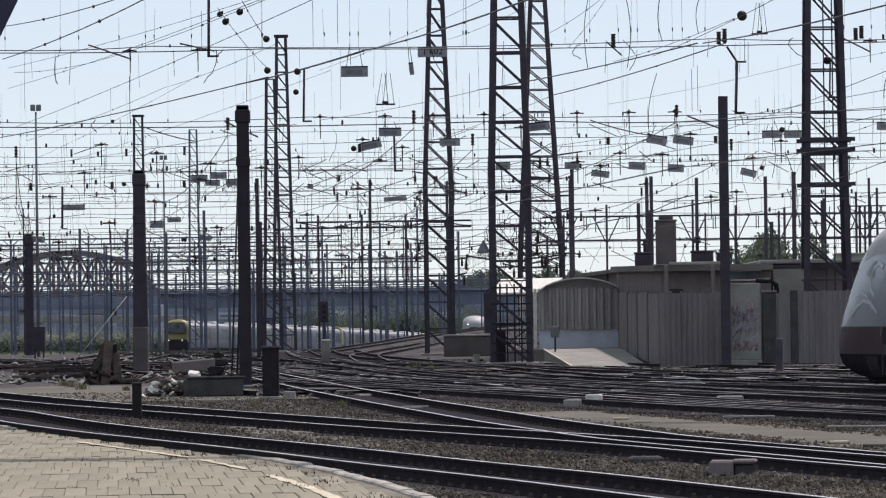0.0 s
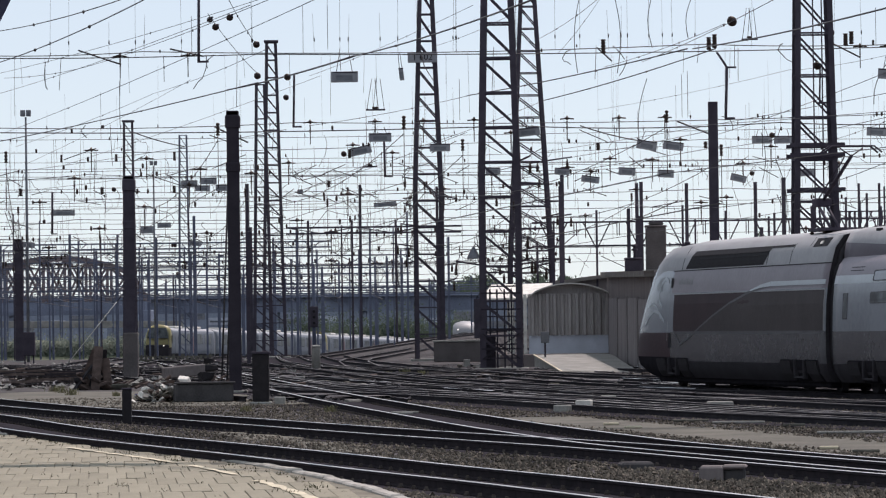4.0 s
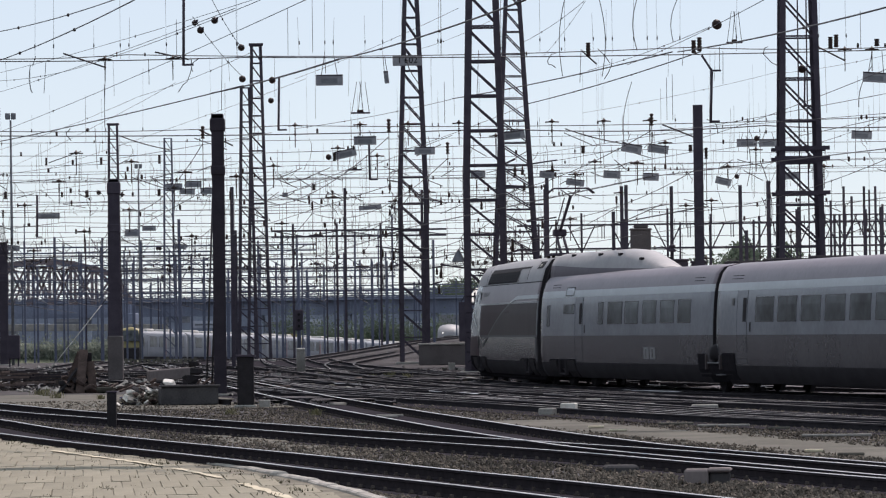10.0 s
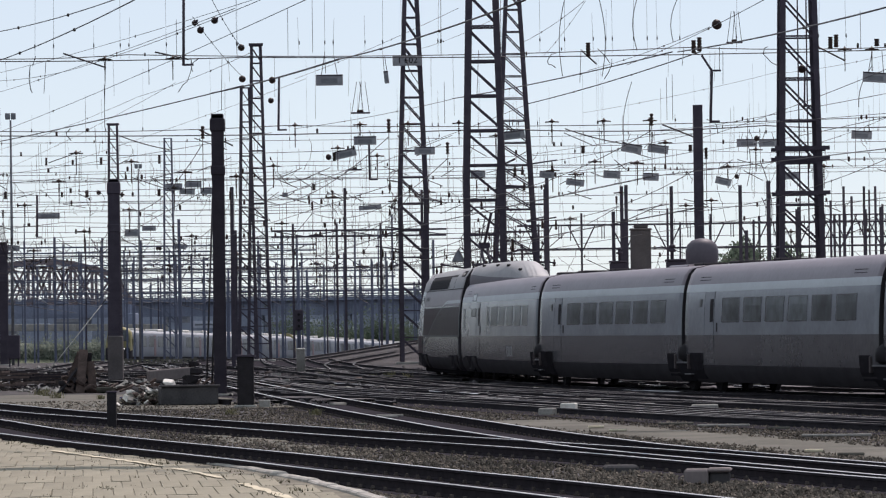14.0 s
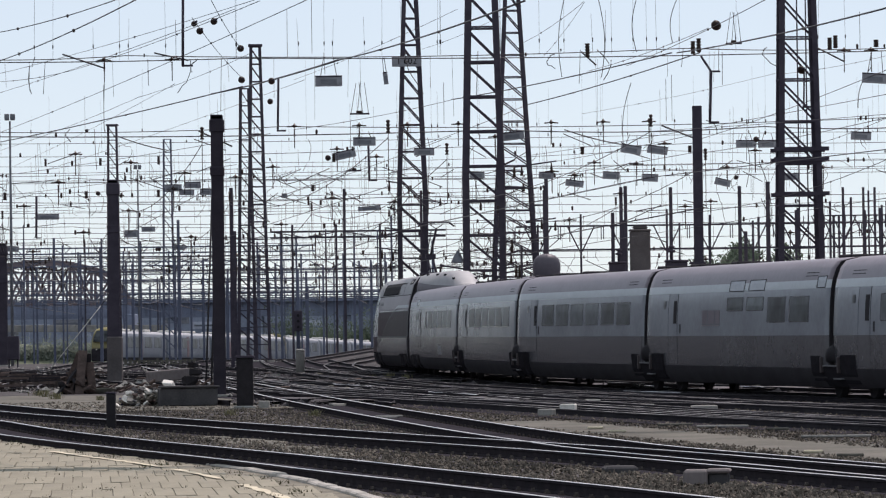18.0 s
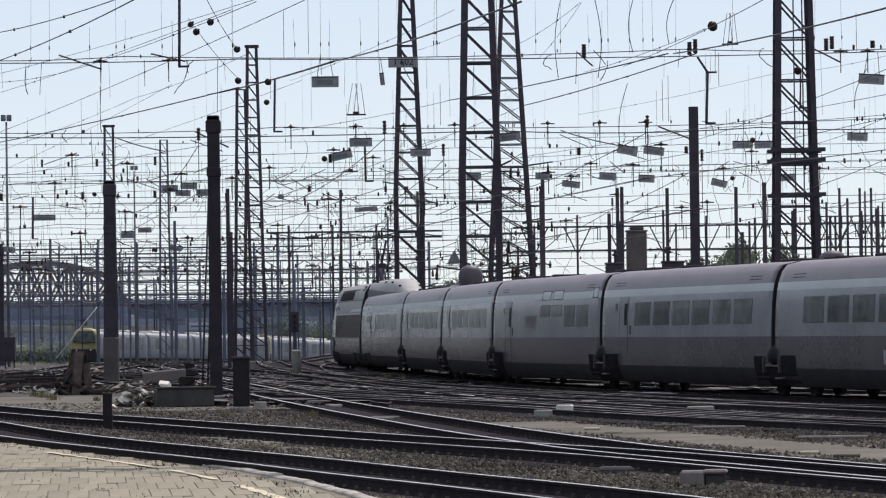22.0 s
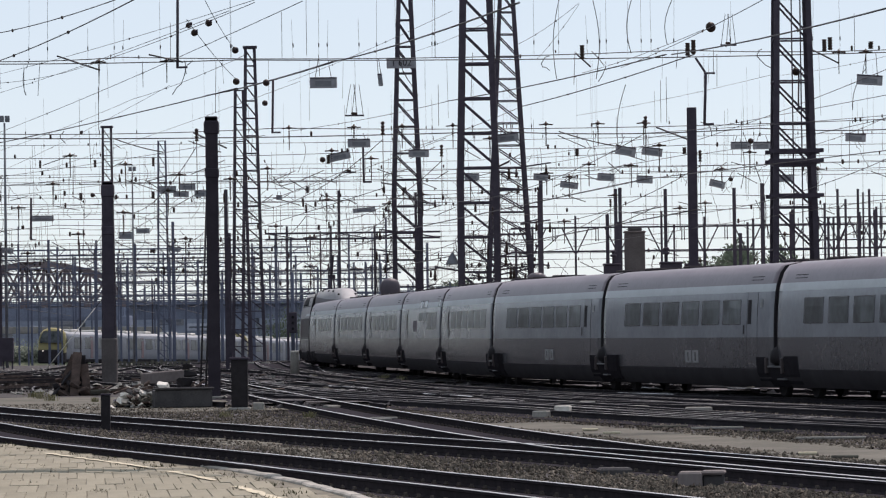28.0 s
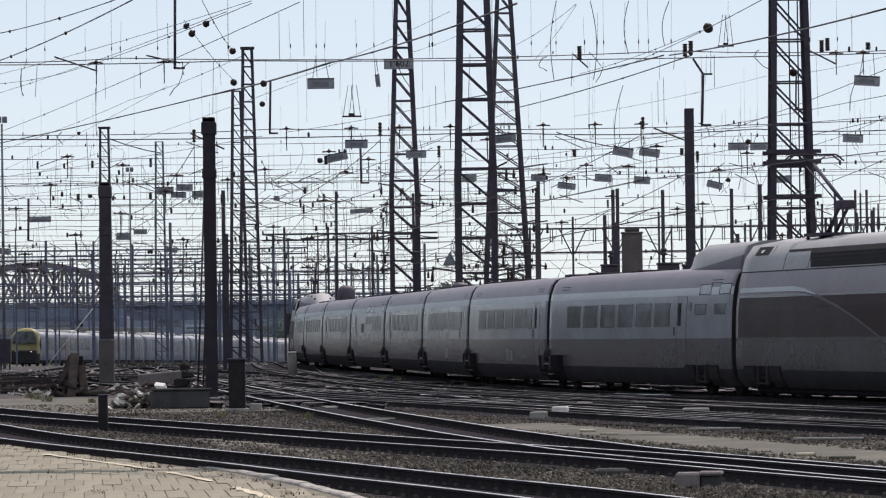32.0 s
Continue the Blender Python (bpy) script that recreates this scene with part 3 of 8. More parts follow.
def build_stones():
    """Loose ballast stones strewn over the near ground, and coarser debris in the points."""
    rnd = np.random.RandomState(4)
    n = 110000
    y = 46 + 90 * rnd.rand(n) ** 1.7
    x = (rnd.rand(n) * 0.205 - 0.098) * y
    ey, ex = np.array([p[1] for p in EDGE][::-1]), np.array([p[0] for p in EDGE][::-1])
    keep = x > np.interp(y, ey, ex) + 0.12
    clear = [(TRACK_1, 0.75, 1.25), (TRACK_2, -0.75, 1.25), (TRACK_3, -0.75, 1.0), (SOIL_PATH, 0, 0.82)]
    for line, shift, width in clear:
        p = offset(line, shift)
        o = np.argsort([q[1] for q in p])
        lx, ly = np.array([q[0] for q in p])[o], np.array([q[1] for q in p])[o]
        keep &= (np.abs(x - np.interp(y, ly, lx)) > width) | (y < ly[0]) | (y > ly[-1])
    x, y = x[keep], y[keep]
    scatter("ballast_stones", x, y, 0.013 + 0.022 * rnd.rand(len(x)) ** 2, STONES, "loose grey-brown ballast stones between the tracks", "ballast", 5)
    n = 9000
    y = 124 + 113 * rnd.rand(n) ** 1.3
    x = (rnd.rand(n) * 0.195 - 0.1) * y
    keep = 0.5 + 0.5 * np.sin(x * 0.9 + y * 0.31) * np.sin(y * 0.17 - x * 0.4) > 0.35 * rnd.rand(n) + 0.2
    keep &= (x > -0.045 * y) | (y > 168)
    x, y = x[keep], y[keep]
    scatter("track_debris", x, y, 0.04 + 0.1 * rnd.rand(len(x)) ** 4, DEBRIS, "coarse stones, chips and litter lying in the points", "debris", 6, 0.7)
    n = 650
    y = 160 + 130 * rnd.rand(n) ** 1.4
    x = (-0.1 + 0.058 * rnd.rand(n)) * y
    scatter("yard_litter", x, y, 0.07 + 0.14 * rnd.rand(n) ** 3, CONCRETE, "pale broken stones and litter among the far tracks", "litter", 9, 0.6)
    # flat uneven patches of ash, sand and oil between the rails
    verts, faces = [], []
    for k in range(210):
        y = 126 + 92 * rnd.rand()
        x = (rnd.rand() * 0.185 - 0.09) * y
        if x < -0.045 * y and y < 168:
            continue
        a, b, c, i = 0.3 + 1.6 * rnd.rand(), 0.5 + 4.0 * rnd.rand() ** 2, rnd.rand() * 0.5, len(verts)
        for q in range(14):
            t, w = q * math.tau / 14, 0.65 + 0.5 * rnd.rand()
            u, v_ = a * w * math.cos(t), b * w * math.sin(t)
            verts.append((x + u - c * v_, y + v_ + c * u, GROUND + 0.04 + 0.0004 * k))
        faces.append(tuple(range(i, i + 14)))
    me = bpy.data.meshes.new("ash_patches")
    me.from_pydata(verts, [], faces)
    me.materials.append(DEBRIS)
    tagged(new("ash_patches", me), "uneven patches of ash, sand and oil in the points", "ash", kind="stuff")
    # short check rails and point blades lying among the tracks
    pick = random.Random(21)
    for k in range(46):
        y = pick.uniform(118, 205)
        x = pick.uniform(-0.06, 0.09) * y
        a, half = pick.uniform(0.08, 0.34), pick.uniform(1.2, 4.5)
        ends = [(x - math.sin(a) * half * (i / 3 - 1) + 0.05 * math.sin(i), y + math.cos(a) * half * (i / 3 - 1)) for i in range(7)]
        ob = thing("check_rail", "short worn check rail lying in the points", "rail", group="check rails in the points")
        part("rail", rail_mesh(ends, lambda q: pick.uniform(-0.006, 0.012)), [RAIL_RUST, RAIL_TOP if k % 4 == 0 else RAIL_WORN], ob)


build_ground()
build_tracks()
build_bank()
build_reflection_wall()
build_platform()
build_stones()


# ---- masts ----
def lattice_mast(name, label, x, y, height, base, top, turn=0, mat=STEEL, leg=0.14, panel=1.25, cap=False, z0=None, knee=0.0):
    """A four-legged riveted lattice mast: each leg, cross bar and diagonal is a part."""
    z0 = GROUND + fall(y) if z0 is None else z0
    ob = thing(name, label, "lattice mast", pose(x, y, z0, 0, 0, turn), "lattice masts of the overhead line")
    half = lambda z: (base + (top - base) * max(0.0, z - knee) / (height - knee)) / 2
    for sx in (-1, 1):
        for sy in (-1, 1):
            bm = bmesh.new()
            # an angle iron: two flats at right angles, bent where the taper begins
            for k in range(2):
                w = (leg, 0.025) if k == 0 else (0.025, leg)
                o = Vector((-sx * (leg / 2 if k == 0 else 0.0), -sy * (0 if k == 0 else leg / 2), 0))
                rings = []
                for z in ((0, knee, height) if knee else (0, height)):
                    p = Vector((sx * half(z), sy * half(z), z)) + o
                    rings.append([bm.verts.new(p + Vector((i * w[0] / 2, j * w[1] / 2, 0))) for i, j in ((-1, -1), (1, -1), (1, 1), (-1, 1))])
                bm.faces.new(rings[0][::-1])
                bm.faces.new(rings[-1])
                for lo, hi in zip(rings, rings[1:]):
                    for i in range(4):
                        bm.faces.new((lo[i], lo[(i + 1) % 4], hi[(i + 1) % 4], hi[i]))
            part("leg", bm, mat, ob)
    n = max(3, round(height / panel))
    for i in range(n + 1):
        z, zn = height * i / n, height * (i + 1) / n
        h0, h1 = half(z), half(min(zn, height))
        for s in (-1, 1):
            if i:
                bm = bmesh.new()
                bar(bm, (-h0, s * h0, z), (h0, s * h0, z), 0.03, leg * 0.34)
                part("cross_bar", bm, mat, ob)
                bm = bmesh.new()
                bar(bm, (s * h0, -h0, z), (s * h0, h0, z), 0.03, leg * 0.34)
                part("cross_bar", bm, mat, ob)
            if i < n:
                bm = bmesh.new()
                bar(bm, (h0, s * h0, z), (-h1, s * h1, zn), 0.03, leg * 0.38)
                part("diagonal", bm, mat, ob)
                bm = bmesh.new()
                bar(bm, (s * h0, h0, z), (s * h1, -h1, zn), 0.03, leg * 0.3)
                part("diagonal", bm, mat, ob)
    if cap:
        part("cap", bevelled(boxes((-top / 2 - 0.1, top / 2 + 0.1, -top / 2 - 0.1, top / 2 + 0.1, height, height + 0.16)), 0.02), mat, ob, "flat steel cap plate")
    part("footing", bevelled(boxes((-base / 2 - 0.25, base / 2 + 0.25, -base / 2 - 0.25, base / 2 + 0.25, -0.3, 0.12)), 0.03), CONCRETE, ob, "concrete footing")
    return ob


def beam_mast(name, label, x, y, height, w, d, mat=STEEL, turn=0, cap=True, lean=0.0, z0=None, group="steel posts of the yard", sleeve=0.0):
    """A rolled H-section post with its head plate and footing."""
    z0 = GROUND + fall(y) if z0 is None else z0
    ob = thing(name, label, "steel post", pose(x, y, z0, 0, lean, turn), group)
    t = 0.12 * w
    w2, d2, t2 = w / 2, d / 2, t / 2
    prof = [(-w2, -d2), (w2, -d2), (w2, t - d2), (t2, t - d2), (t2, d2 - t), (w2, d2 - t), (w2, d2), (-w2, d2), (-w2, d2 - t), (-t2, d2 - t), (-t2, t - d2), (-w2, t - d2)]
    bm = bmesh.new()
    low, high = [bm.verts.new((a, b, 0)) for a, b in prof], [bm.verts.new((a, b, height)) for a, b in prof]
    for i in range(12):
        bm.faces.new((low[i], low[(i + 1) % 12], high[(i + 1) % 12], high[i]))
    bm.faces.new(high)
    part("shaft", bm, mat, ob)
    if cap:
        part("head_box", bevelled(boxes((-w * 0.62, w * 0.62, -d * 0.62, d * 0.62, height - 1.35 * w, height - 0.1)), 0.03), mat, ob)
        part("head_plate", bevelled(boxes((-w * 0.5, w * 0.5, -d * 0.5, d * 0.5, height - 0.098, height + 0.12 * w)), 0.02), mat, ob)
        part("collar", bevelled(boxes((-w * 0.58, w * 0.58, -d * 0.58, d * 0.58, height - 5.0 * w, height - 4.2 * w)), 0.03), mat, ob)
    part("footing", bevelled(boxes((-w, w, -d, d, -0.3, 0.08)), 0.03), CONCRETE, ob, "small concrete footing")
    if sleeve:
        part("sleeve", bevelled(boxes((-w * 0.72, w * 0.72, -d * 0.72, d * 0.72, 0.08, sleeve)), 0.04), CHIMNEY, ob, "tall weathered concrete sleeve")
    return ob


def build_masts():
    L = "tall brown riveted lattice mast"
    # x, y, base and top width of each mast
    lattice_mast("lattice_mast", L + " bearing a number plate", -1.64, 268, 27, 1.64, 0.4, 3, leg=0.2, panel=1.5, knee=9.8)
    lattice_mast("lattice_mast", L + ", one of a close pair", 1.84, 206, 24, 1.8, 0.98, -2, leg=0.25, panel=1.47, knee=8.4)
    lattice_mast("lattice_mast", L + ", slimmer one of a close pair", 3.82, 250, 24.5, 2.35, 0.3, 2, leg=0.17, panel=1.15, knee=5.0)
    lattice_mast("lattice_mast", L + " rising behind the sheet metal fence", 14.42, 192, 22, 2.0, 1.2, 1, leg=0.21, panel=1.7)
    t2 = bpy.data.objects["lattice_mast.001"]
    part("switch_box", bevelled(boxes((-1.16, -0.9, -0.95, -0.6, 1.4, 3.1)), 0.02), STEEL, t2, "tall dark switch box")
    part("rung", boxes(*[(-0.7, 0.7, -0.78, -0.74, z, z + 0.06) for z in (0.5, 1.1, 1.7, 2.3, 3.6, 4.2)]), STEEL, t2)
    for x in (-0.5, -0.2, 0.12, 0.42):
        part("cage_bar", boxes((x, x + 0.07, -0.86, -0.8, 0.1, 3.5)), STEEL_DARK, t2)
    for z in (0.9, 1.75, 2.6, 3.3):
        part("cage_rail", boxes((-0.85, 0.85, -0.92, -0.862, z, z + 0.07)), STEEL_DARK, t2)
    part("cage_box", bevelled(boxes((-0.8, -0.25, -0.75, -0.3, 0.1, 1.5)), 0.02), STEEL_DARK, t2, "dark box inside the mast foot")
    for a, b in (((-0.8, 1.6), (0.8, 0.5)), ((-0.8, 0.5), (0.8, 1.6))):
        bm = bmesh.new()
        bar(bm, (a[0], -0.95, a[1]), (b[0], -0.95, b[1]), 0.08, 0.05)
        part("cage_brace", bm, STEEL_DARK, t2)
    bm = bmesh.new()
    lathe(bm, [(0.3, -0.42), (0.28, -0.36), (0.17, -0.12), (0.09, 0.0), (0.05, 0.1)], 14, (-1.15, -0.7, 5.25))
    part("lamp_shade", bm, STEEL_GREY, t2, "pale bell-shaped lamp shade")
    bm = bmesh.new()
    tube(bm, [(-0.9, -0.7, 5.3), (-1.05, -0.7, 5.48), (-1.15, -0.7, 5.34)], 0.03, 6)
    part("lamp_arm", bm, STEEL, t2)
    rnd = random.Random(77)
    for name, half in (("lattice_mast", 0.85), ("lattice_mast.001", 0.75), ("lattice_mast.002", 0.7)):
        m = bpy.data.objects[name]
        for k in range(9):
            z, s, reach = rnd.uniform(4.2, 10.5), rnd.choice((-1, 1)), rnd.uniform(0.5, 1.5)
            bm = bmesh.new()
            bar(bm, (s * half * 0.8, -half * 0.8, z), (s * (half + reach), -half * 0.8 - 0.3, z + rnd.uniform(-0.25, 0.35)), 0.07)
            part("bracket_arm", bm, STEEL, m)
            bm = bmesh.new()
            x, h = s * (half + reach * rnd.uniform(0.5, 1)), rnd.uniform(0.25, 0.5)
            lathe(bm, [(0.04, z - h), (0.08, z - h * 0.9), (0.05, z - h * 0.6), (0.08, z - h * 0.5), (0.05, z - h * 0.2), (0.03, z + 0.1)], 8, (x, -half * 0.8 - 0.25, 0))
            part("bracket_insulator", bm, INSULATOR, m)
        for k in range(5):
            x, z = rnd.uniform(-1.2, 1.2), rnd.uniform(6, 11)
            bm = bmesh.new()
            tube(bm, [(x + 0.35 * math.sin(t * 2.6 + k), -half, z - t * 1.1) for t in (0, 0.5, 1, 1.5, 2, 2.5, 3)], 0.016, 5)
            part("slack_cable", bm, WIRE, m)
    t5 = bpy.data.objects["lattice_mast.003"]
    for z in (7.15, 8.55, 8.95):
        part("platform_beam", boxes((-1.05, 1.15, -0.95, -0.8, z, z + 0.16)), STEEL, t5)
        part("platform_beam", boxes((-1.05, 1.15, 0.8, 0.95, z, z + 0.16)), STEEL, t5)
    part("ladder", boxes((-0.05, 0.0, -0.4, -0.35, 0, 21), (0.3, 0.35, -0.4, -0.35, 0, 21)), STEEL, t5)
    lattice_mast("lattice_mast", L + " with a flat cap plate", -12.98, 335, 22.2, 1.75, 0.8, 2, leg=0.2, panel=1.25, cap=True)
    lattice_mast("lattice_mast", "second brown lattice mast close beside the capped one", -14.47, 352, 20.2, 1.5, 0.75, 0, leg=0.18, panel=1.25)
    lattice_mast("lattice_mast", "slim grey lattice mast far down the yard", -27.6, 400, 19.9, 1.2, 0.8, 0, leg=0.13, panel=1.2, cap=True)
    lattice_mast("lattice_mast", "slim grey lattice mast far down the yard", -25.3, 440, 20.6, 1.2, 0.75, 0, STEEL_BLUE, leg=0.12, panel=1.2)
    P_ = "dark brown steel post with boxed head"
    beam_mast("steel_post", P_ + " beside the scrap heap", -6.82, 145.02, 8.55, 0.366, 0.366, STEEL_DARK)
    beam_mast("steel_post", P_ + " on concrete footing", -13.18, 191.04, 8.1, 0.42, 0.42, sleeve=1.85)
    beam_mast("steel_post", "tall plain brown steel post by the fence", 10, 185.55, 10.55, 0.36, 0.36, cap=False)
    beam_mast("steel_post", P_, -28.31, 306.63, 7.85, 0.5, 0.5)
    # round the yard, farther posts: column, foot, top, width
    for x, y, tall, w in ((-11.05, 250, 9.55, 0.24), (-8.19, 400, 14.38, 0.28), (-7.96, 430, 11.5, 0.26), (-14.2, 420, 11.42, 0.35), (-14.41, 330, 9.1, 0.35),
        (-9.09, 520, 10.85, 0.31), (-13.75, 480, 9.03, 0.34), (-4.79, 450, 13.59, 0.27), (-1.64, 380, 13.46, 0.27), (-0.87, 430, 10.64, 0.31),
        (-11.87, 520, 10.76, 0.25), (-8.03, 540, 11.14, 0.26), (-6.36, 540, 11.12, 0.26), (-31.92, 480, 10.3, 0.28), (-26.42, 500, 11.24, 0.3),
        (-25.12, 500, 10.93, 0.3), (-38, 500, 11.39, 0.3), (-35.07, 430, 11.34, 0.31), (-23.27, 420, 12.53, 0.35), (-34.4, 560, 9.39, 0.27),
        (-33.27, 560, 9.38, 0.27)):
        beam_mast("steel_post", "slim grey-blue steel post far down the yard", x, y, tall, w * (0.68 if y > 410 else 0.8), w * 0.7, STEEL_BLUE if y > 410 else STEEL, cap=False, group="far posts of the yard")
    for x, y, tall, w in ((5, 230, 8.64, 0.22), (9.04, 240, 9.02, 0.17), (9.11, 236, 8.96, 0.17), (9.33, 260, 8.23, 0.19), (11.79, 245, 9.13, 0.17),
        (15.02, 240, 9, 0.17), (16.85, 300, 8.51, 0.14), (17.13, 250, 9.51, 0.21), (17.22, 270, 7.31, 0.19), (24.47, 300, 9.72, 0.14),
        (24.45, 290, 10.31, 0.14), (25.79, 300, 9.96, 0.14), (25.69, 290, 10.3, 0.14), (26.9, 300, 10.37, 0.11), (27.29, 300, 10.58, 0.14),
        (25.51, 310, 9.06, 0.15), (23.19, 310, 9.64, 0.15), (28.53, 310, 9.57, 0.15), (16.46, 330, 9.27, 0.12), (5.49, 330, 7.84, 0.16),
        (21.28, 320, 9.35, 0.15)):
        beam_mast("steel_post", "slim dark steel post behind the depot", x, y, tall, w, w, STEEL, cap=False, group="posts behind the depot")
    # the thicket of posts beyond the yard
    rnd = random.Random(31)
    for k in range(15):
        y = rnd.uniform(340, 610)
        x = (-0.094 + 0.0055 * (k + rnd.random())) * y
        w = rnd.uniform(0.0002, 0.00034) * y
        if -0.07 < x / y < -0.055 and y < 545:
            continue
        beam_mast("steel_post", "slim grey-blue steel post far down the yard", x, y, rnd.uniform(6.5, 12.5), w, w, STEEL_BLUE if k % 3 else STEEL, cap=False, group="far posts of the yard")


build_masts()


# ---- depot, fence and ramp ----
def corrugated(bm, p, q, z0a, z1a, z0b, z1b, pitch=0.26, depth=0.05, mi=0):
    """Ribbed sheet metal standing from plan point p to q; the bottoms and tops may slope."""
    p, q = Vector((*p, 0)), Vector((*q, 0))
    n = max(2, round((q - p).length / pitch))
    way = (q - p).normalized()
    side = Vector((way.y, -way.x, 0)) * depth
    prev = None
    for i in range(n):
        for f, o in ((0.0, 0), (0.35, 0), (0.5, 1), (0.85, 1)):
            t = (i + f) / n
            c = p.lerp(q, t) + side * o
            lo, hi = z0a + (z0b - z0a) * t, z1a + (z1b - z1a) * t
            row = (bm.verts.new((c.x, c.y, lo)), bm.verts.new((c.x, c.y, hi)))
            if prev:
                bm.faces.new((prev[0], row[0], row[1], prev[1])).material_index = mi
            prev = row
    return bm


def fence_panels(ob, p, q, n, z0a, z1a, z0b, z1b, pitch=0.26):
    for i in range(n):
        a, b = i / n, (i + 1) / n
        pa, pb = [p[k] + (q[k] - p[k]) * a for k in (0, 1)], [p[k] + (q[k] - p[k]) * b for k in (0, 1)]
        mix = lambda u, v, t: u + (v - u) * t
        lift = random.uniform(-0.03, 0.05)
        part("sheet_panel", corrugated(bmesh.new(), pa, pb, mix(z0a, z0b, a), mix(z1a, z1b, a) + lift, mix(z0a, z0b, b), mix(z1a, z1b, b) + lift, pitch), CORRUGATED, ob)
        bm = bmesh.new()
        bar(bm, (pa[0], pa[1] + 0.06, mix(z0a, z0b, a) - 0.1), (pa[0], pa[1] + 0.06, mix(z1a, z1b, a) + 0.08), 0.09)
        part("fence_post", bm, CORRUGATED, ob)


def build_depot():
    f = thing("sheet_metal_fence", "tall grey-brown corrugated sheet metal fence", "fence")
    fence_panels(f, (7.0, 222), (7.62, 190), 4, 0.3, 2.93, -0.16, 2.78, 1.6)
    fence_panels(f, (7.62, 190), (10.15, 188.8), 6, -0.16, 2.78, -0.16, 2.76)
    g = thing("sheet_metal_fence", "grey-brown corrugated sheet metal fence beside the concrete pillar", "fence")
    fence_panels(g, (12.95, 186.2), (19.5, 186.0), 7, -0.16, 2.74, -0.16, 2.7)
    # upright slab with faded scrawls
    s = thing("concrete_slab_wall", "pale upright concrete slab covered in faded scrawls", "wall")
    part("slab", bevelled(boxes((10.22, 11.4, 186.1, 186.35, 0.1, 3.1)), 0.02), CONCRETE, s)
    part("plinth", bevelled(boxes((10.2, 11.42, 186.0, 186.4, -0.16, 0.1)), 0.02), CONCRETE, s)
    rnd = random.Random(5)
    for count, z_, spread, mat, lab in ((90, 0.6, 1.35, SCRAWL, "faded pale lilac scrawl, not readable"), (26, 0.42, 0.22, SCRAWL_RED, "faded red scrawl along the foot, not readable"), (30, 1.5, 0.5, SCRAWL_RED, "faded red scrawl along the top, not readable")):
        bm = bmesh.new()
        for k in range(count):
            x, z = 10.26 + rnd.random() * 1.0, z_ + rnd.random() * spread
            tube(bm, [(x, 186.092, z), (x + rnd.uniform(-0.03, 0.1), 186.092, z + rnd.uniform(0.1, 0.3)), (x + rnd.uniform(0.0, 0.12), 186.092, z + rnd.uniform(0.0, 0.2)), (x + rnd.uniform(0.0, 0.14), 186.092, z + rnd.uniform(0.1, 0.4))], rnd.uniform(0.008, 0.018), 4)
        tagged(part("scrawl", bm, mat, s, lab), kind="stuff")
    p = thing("concrete_pillar", "dark grey concrete gate pillar between slab and fence", "pillar")
    part("shaft", bevelled(boxes((11.46, 12.0, 186.0, 186.5, -0.16, 2.72)), 0.03), SOOT, p)
    part("cap", bevelled(boxes((11.42, 12.04, 185.96, 186.54, 2.722, 2.8)), 0.02), BRICK_DARK, p)
    p = thing("gate_panel", "plain grey-brown sheet metal gate between two posts", "gate")
    part("sheet", bevelled(boxes((12.08, 12.5, 186.2, 186.26, -0.1, 2.7)), 0.01), CORRUGATED, p)
    part("post", bevelled(boxes((12.56, 12.86, 186.1, 186.3, -0.16, 2.8)), 0.02), SOOT, p)
    # main building: a frontal wing towards the fence and the long depot behind
    b = thing("depot_building", "low grey rendered depot building with a flat roof", "building")
    part("wall", boxes((12.25, 34, 195, 330, -0.3, 3.92)), BRICK_DARK, b, "sooty grey rendered wall")
    part("roof", bevelled(boxes((11.95, 34.4, 194.5, 330.5, 3.93, 4.1)), 0.03), CONCRETE, b, "flat concrete roof slab with a thin eave")
    plan = ((7.75, 192, 3.66), (12.2, 192, 3.66), (12.2, 236, 4.0), (7.05, 226, 4.0))
    for name, out, low, high, mat, lab in (("wing_wall", 0.0, -4.0, 0.0, BRICK_DARK, "sooty brown-grey rendered wall"), ("wing_roof", 0.3, 0.005, 0.25, EAVE, "flat roof slab with a weathered brown fascia")):
        bm = bmesh.new()
        ring = [(x + (-out if x < 9 else 0.04 * (out > 0)), y + (-out * 2 if y < 200 else out), z) for x, y, z in plan]
        under, over = [bm.verts.new((x, y, z + low)) for x, y, z in ring], [bm.verts.new((x, y, z + high)) for x, y, z in ring]
        bm.faces.new(under[::-1])
        bm.faces.new(over)
        for k in range(4):
            bm.faces.new((under[k], under[(k + 1) % 4], over[(k + 1) % 4], over[k]))
        part(name, bm, mat, b, lab)
    part("roof_edging", boxes((7.4, 9.4, 191.26, 191.36, 3.915, 3.945)), CONCRETE, b, "thin pale roof edging")
    part("roof_edging", bevelled(boxes((8.1, 10.4, 191.5, 192.2, 3.902, 4.03)), 0.02), CONCRETE, b, "low pale roof upstand")
    for x in (7.86, 9.72):
        part("down_pipe", bevelled(boxes((x, x + 0.16, 191.1, 191.25, 2.0, 3.9)), 0.03), BRICK_DARK, b, "upright down pipe")
    part("vent_panel", bevelled(boxes((8.1, 8.65, 191.93, 191.995, 2.72, 2.95)), 0.01), SOOT, b, "dark wall vent")
    w = part("window", boxes((10.5, 11.75, 191.9, 191.99, 3.3, 3.62)), GLASS_DARK, b, "wide dark window under the eave")
    for z in (3.24, 3.62):
        part("window_frame", bevelled(boxes((10.42, 11.8, 191.8, 191.97, z, z + 0.05)), 0.01), WHITE, w, "white window rail")
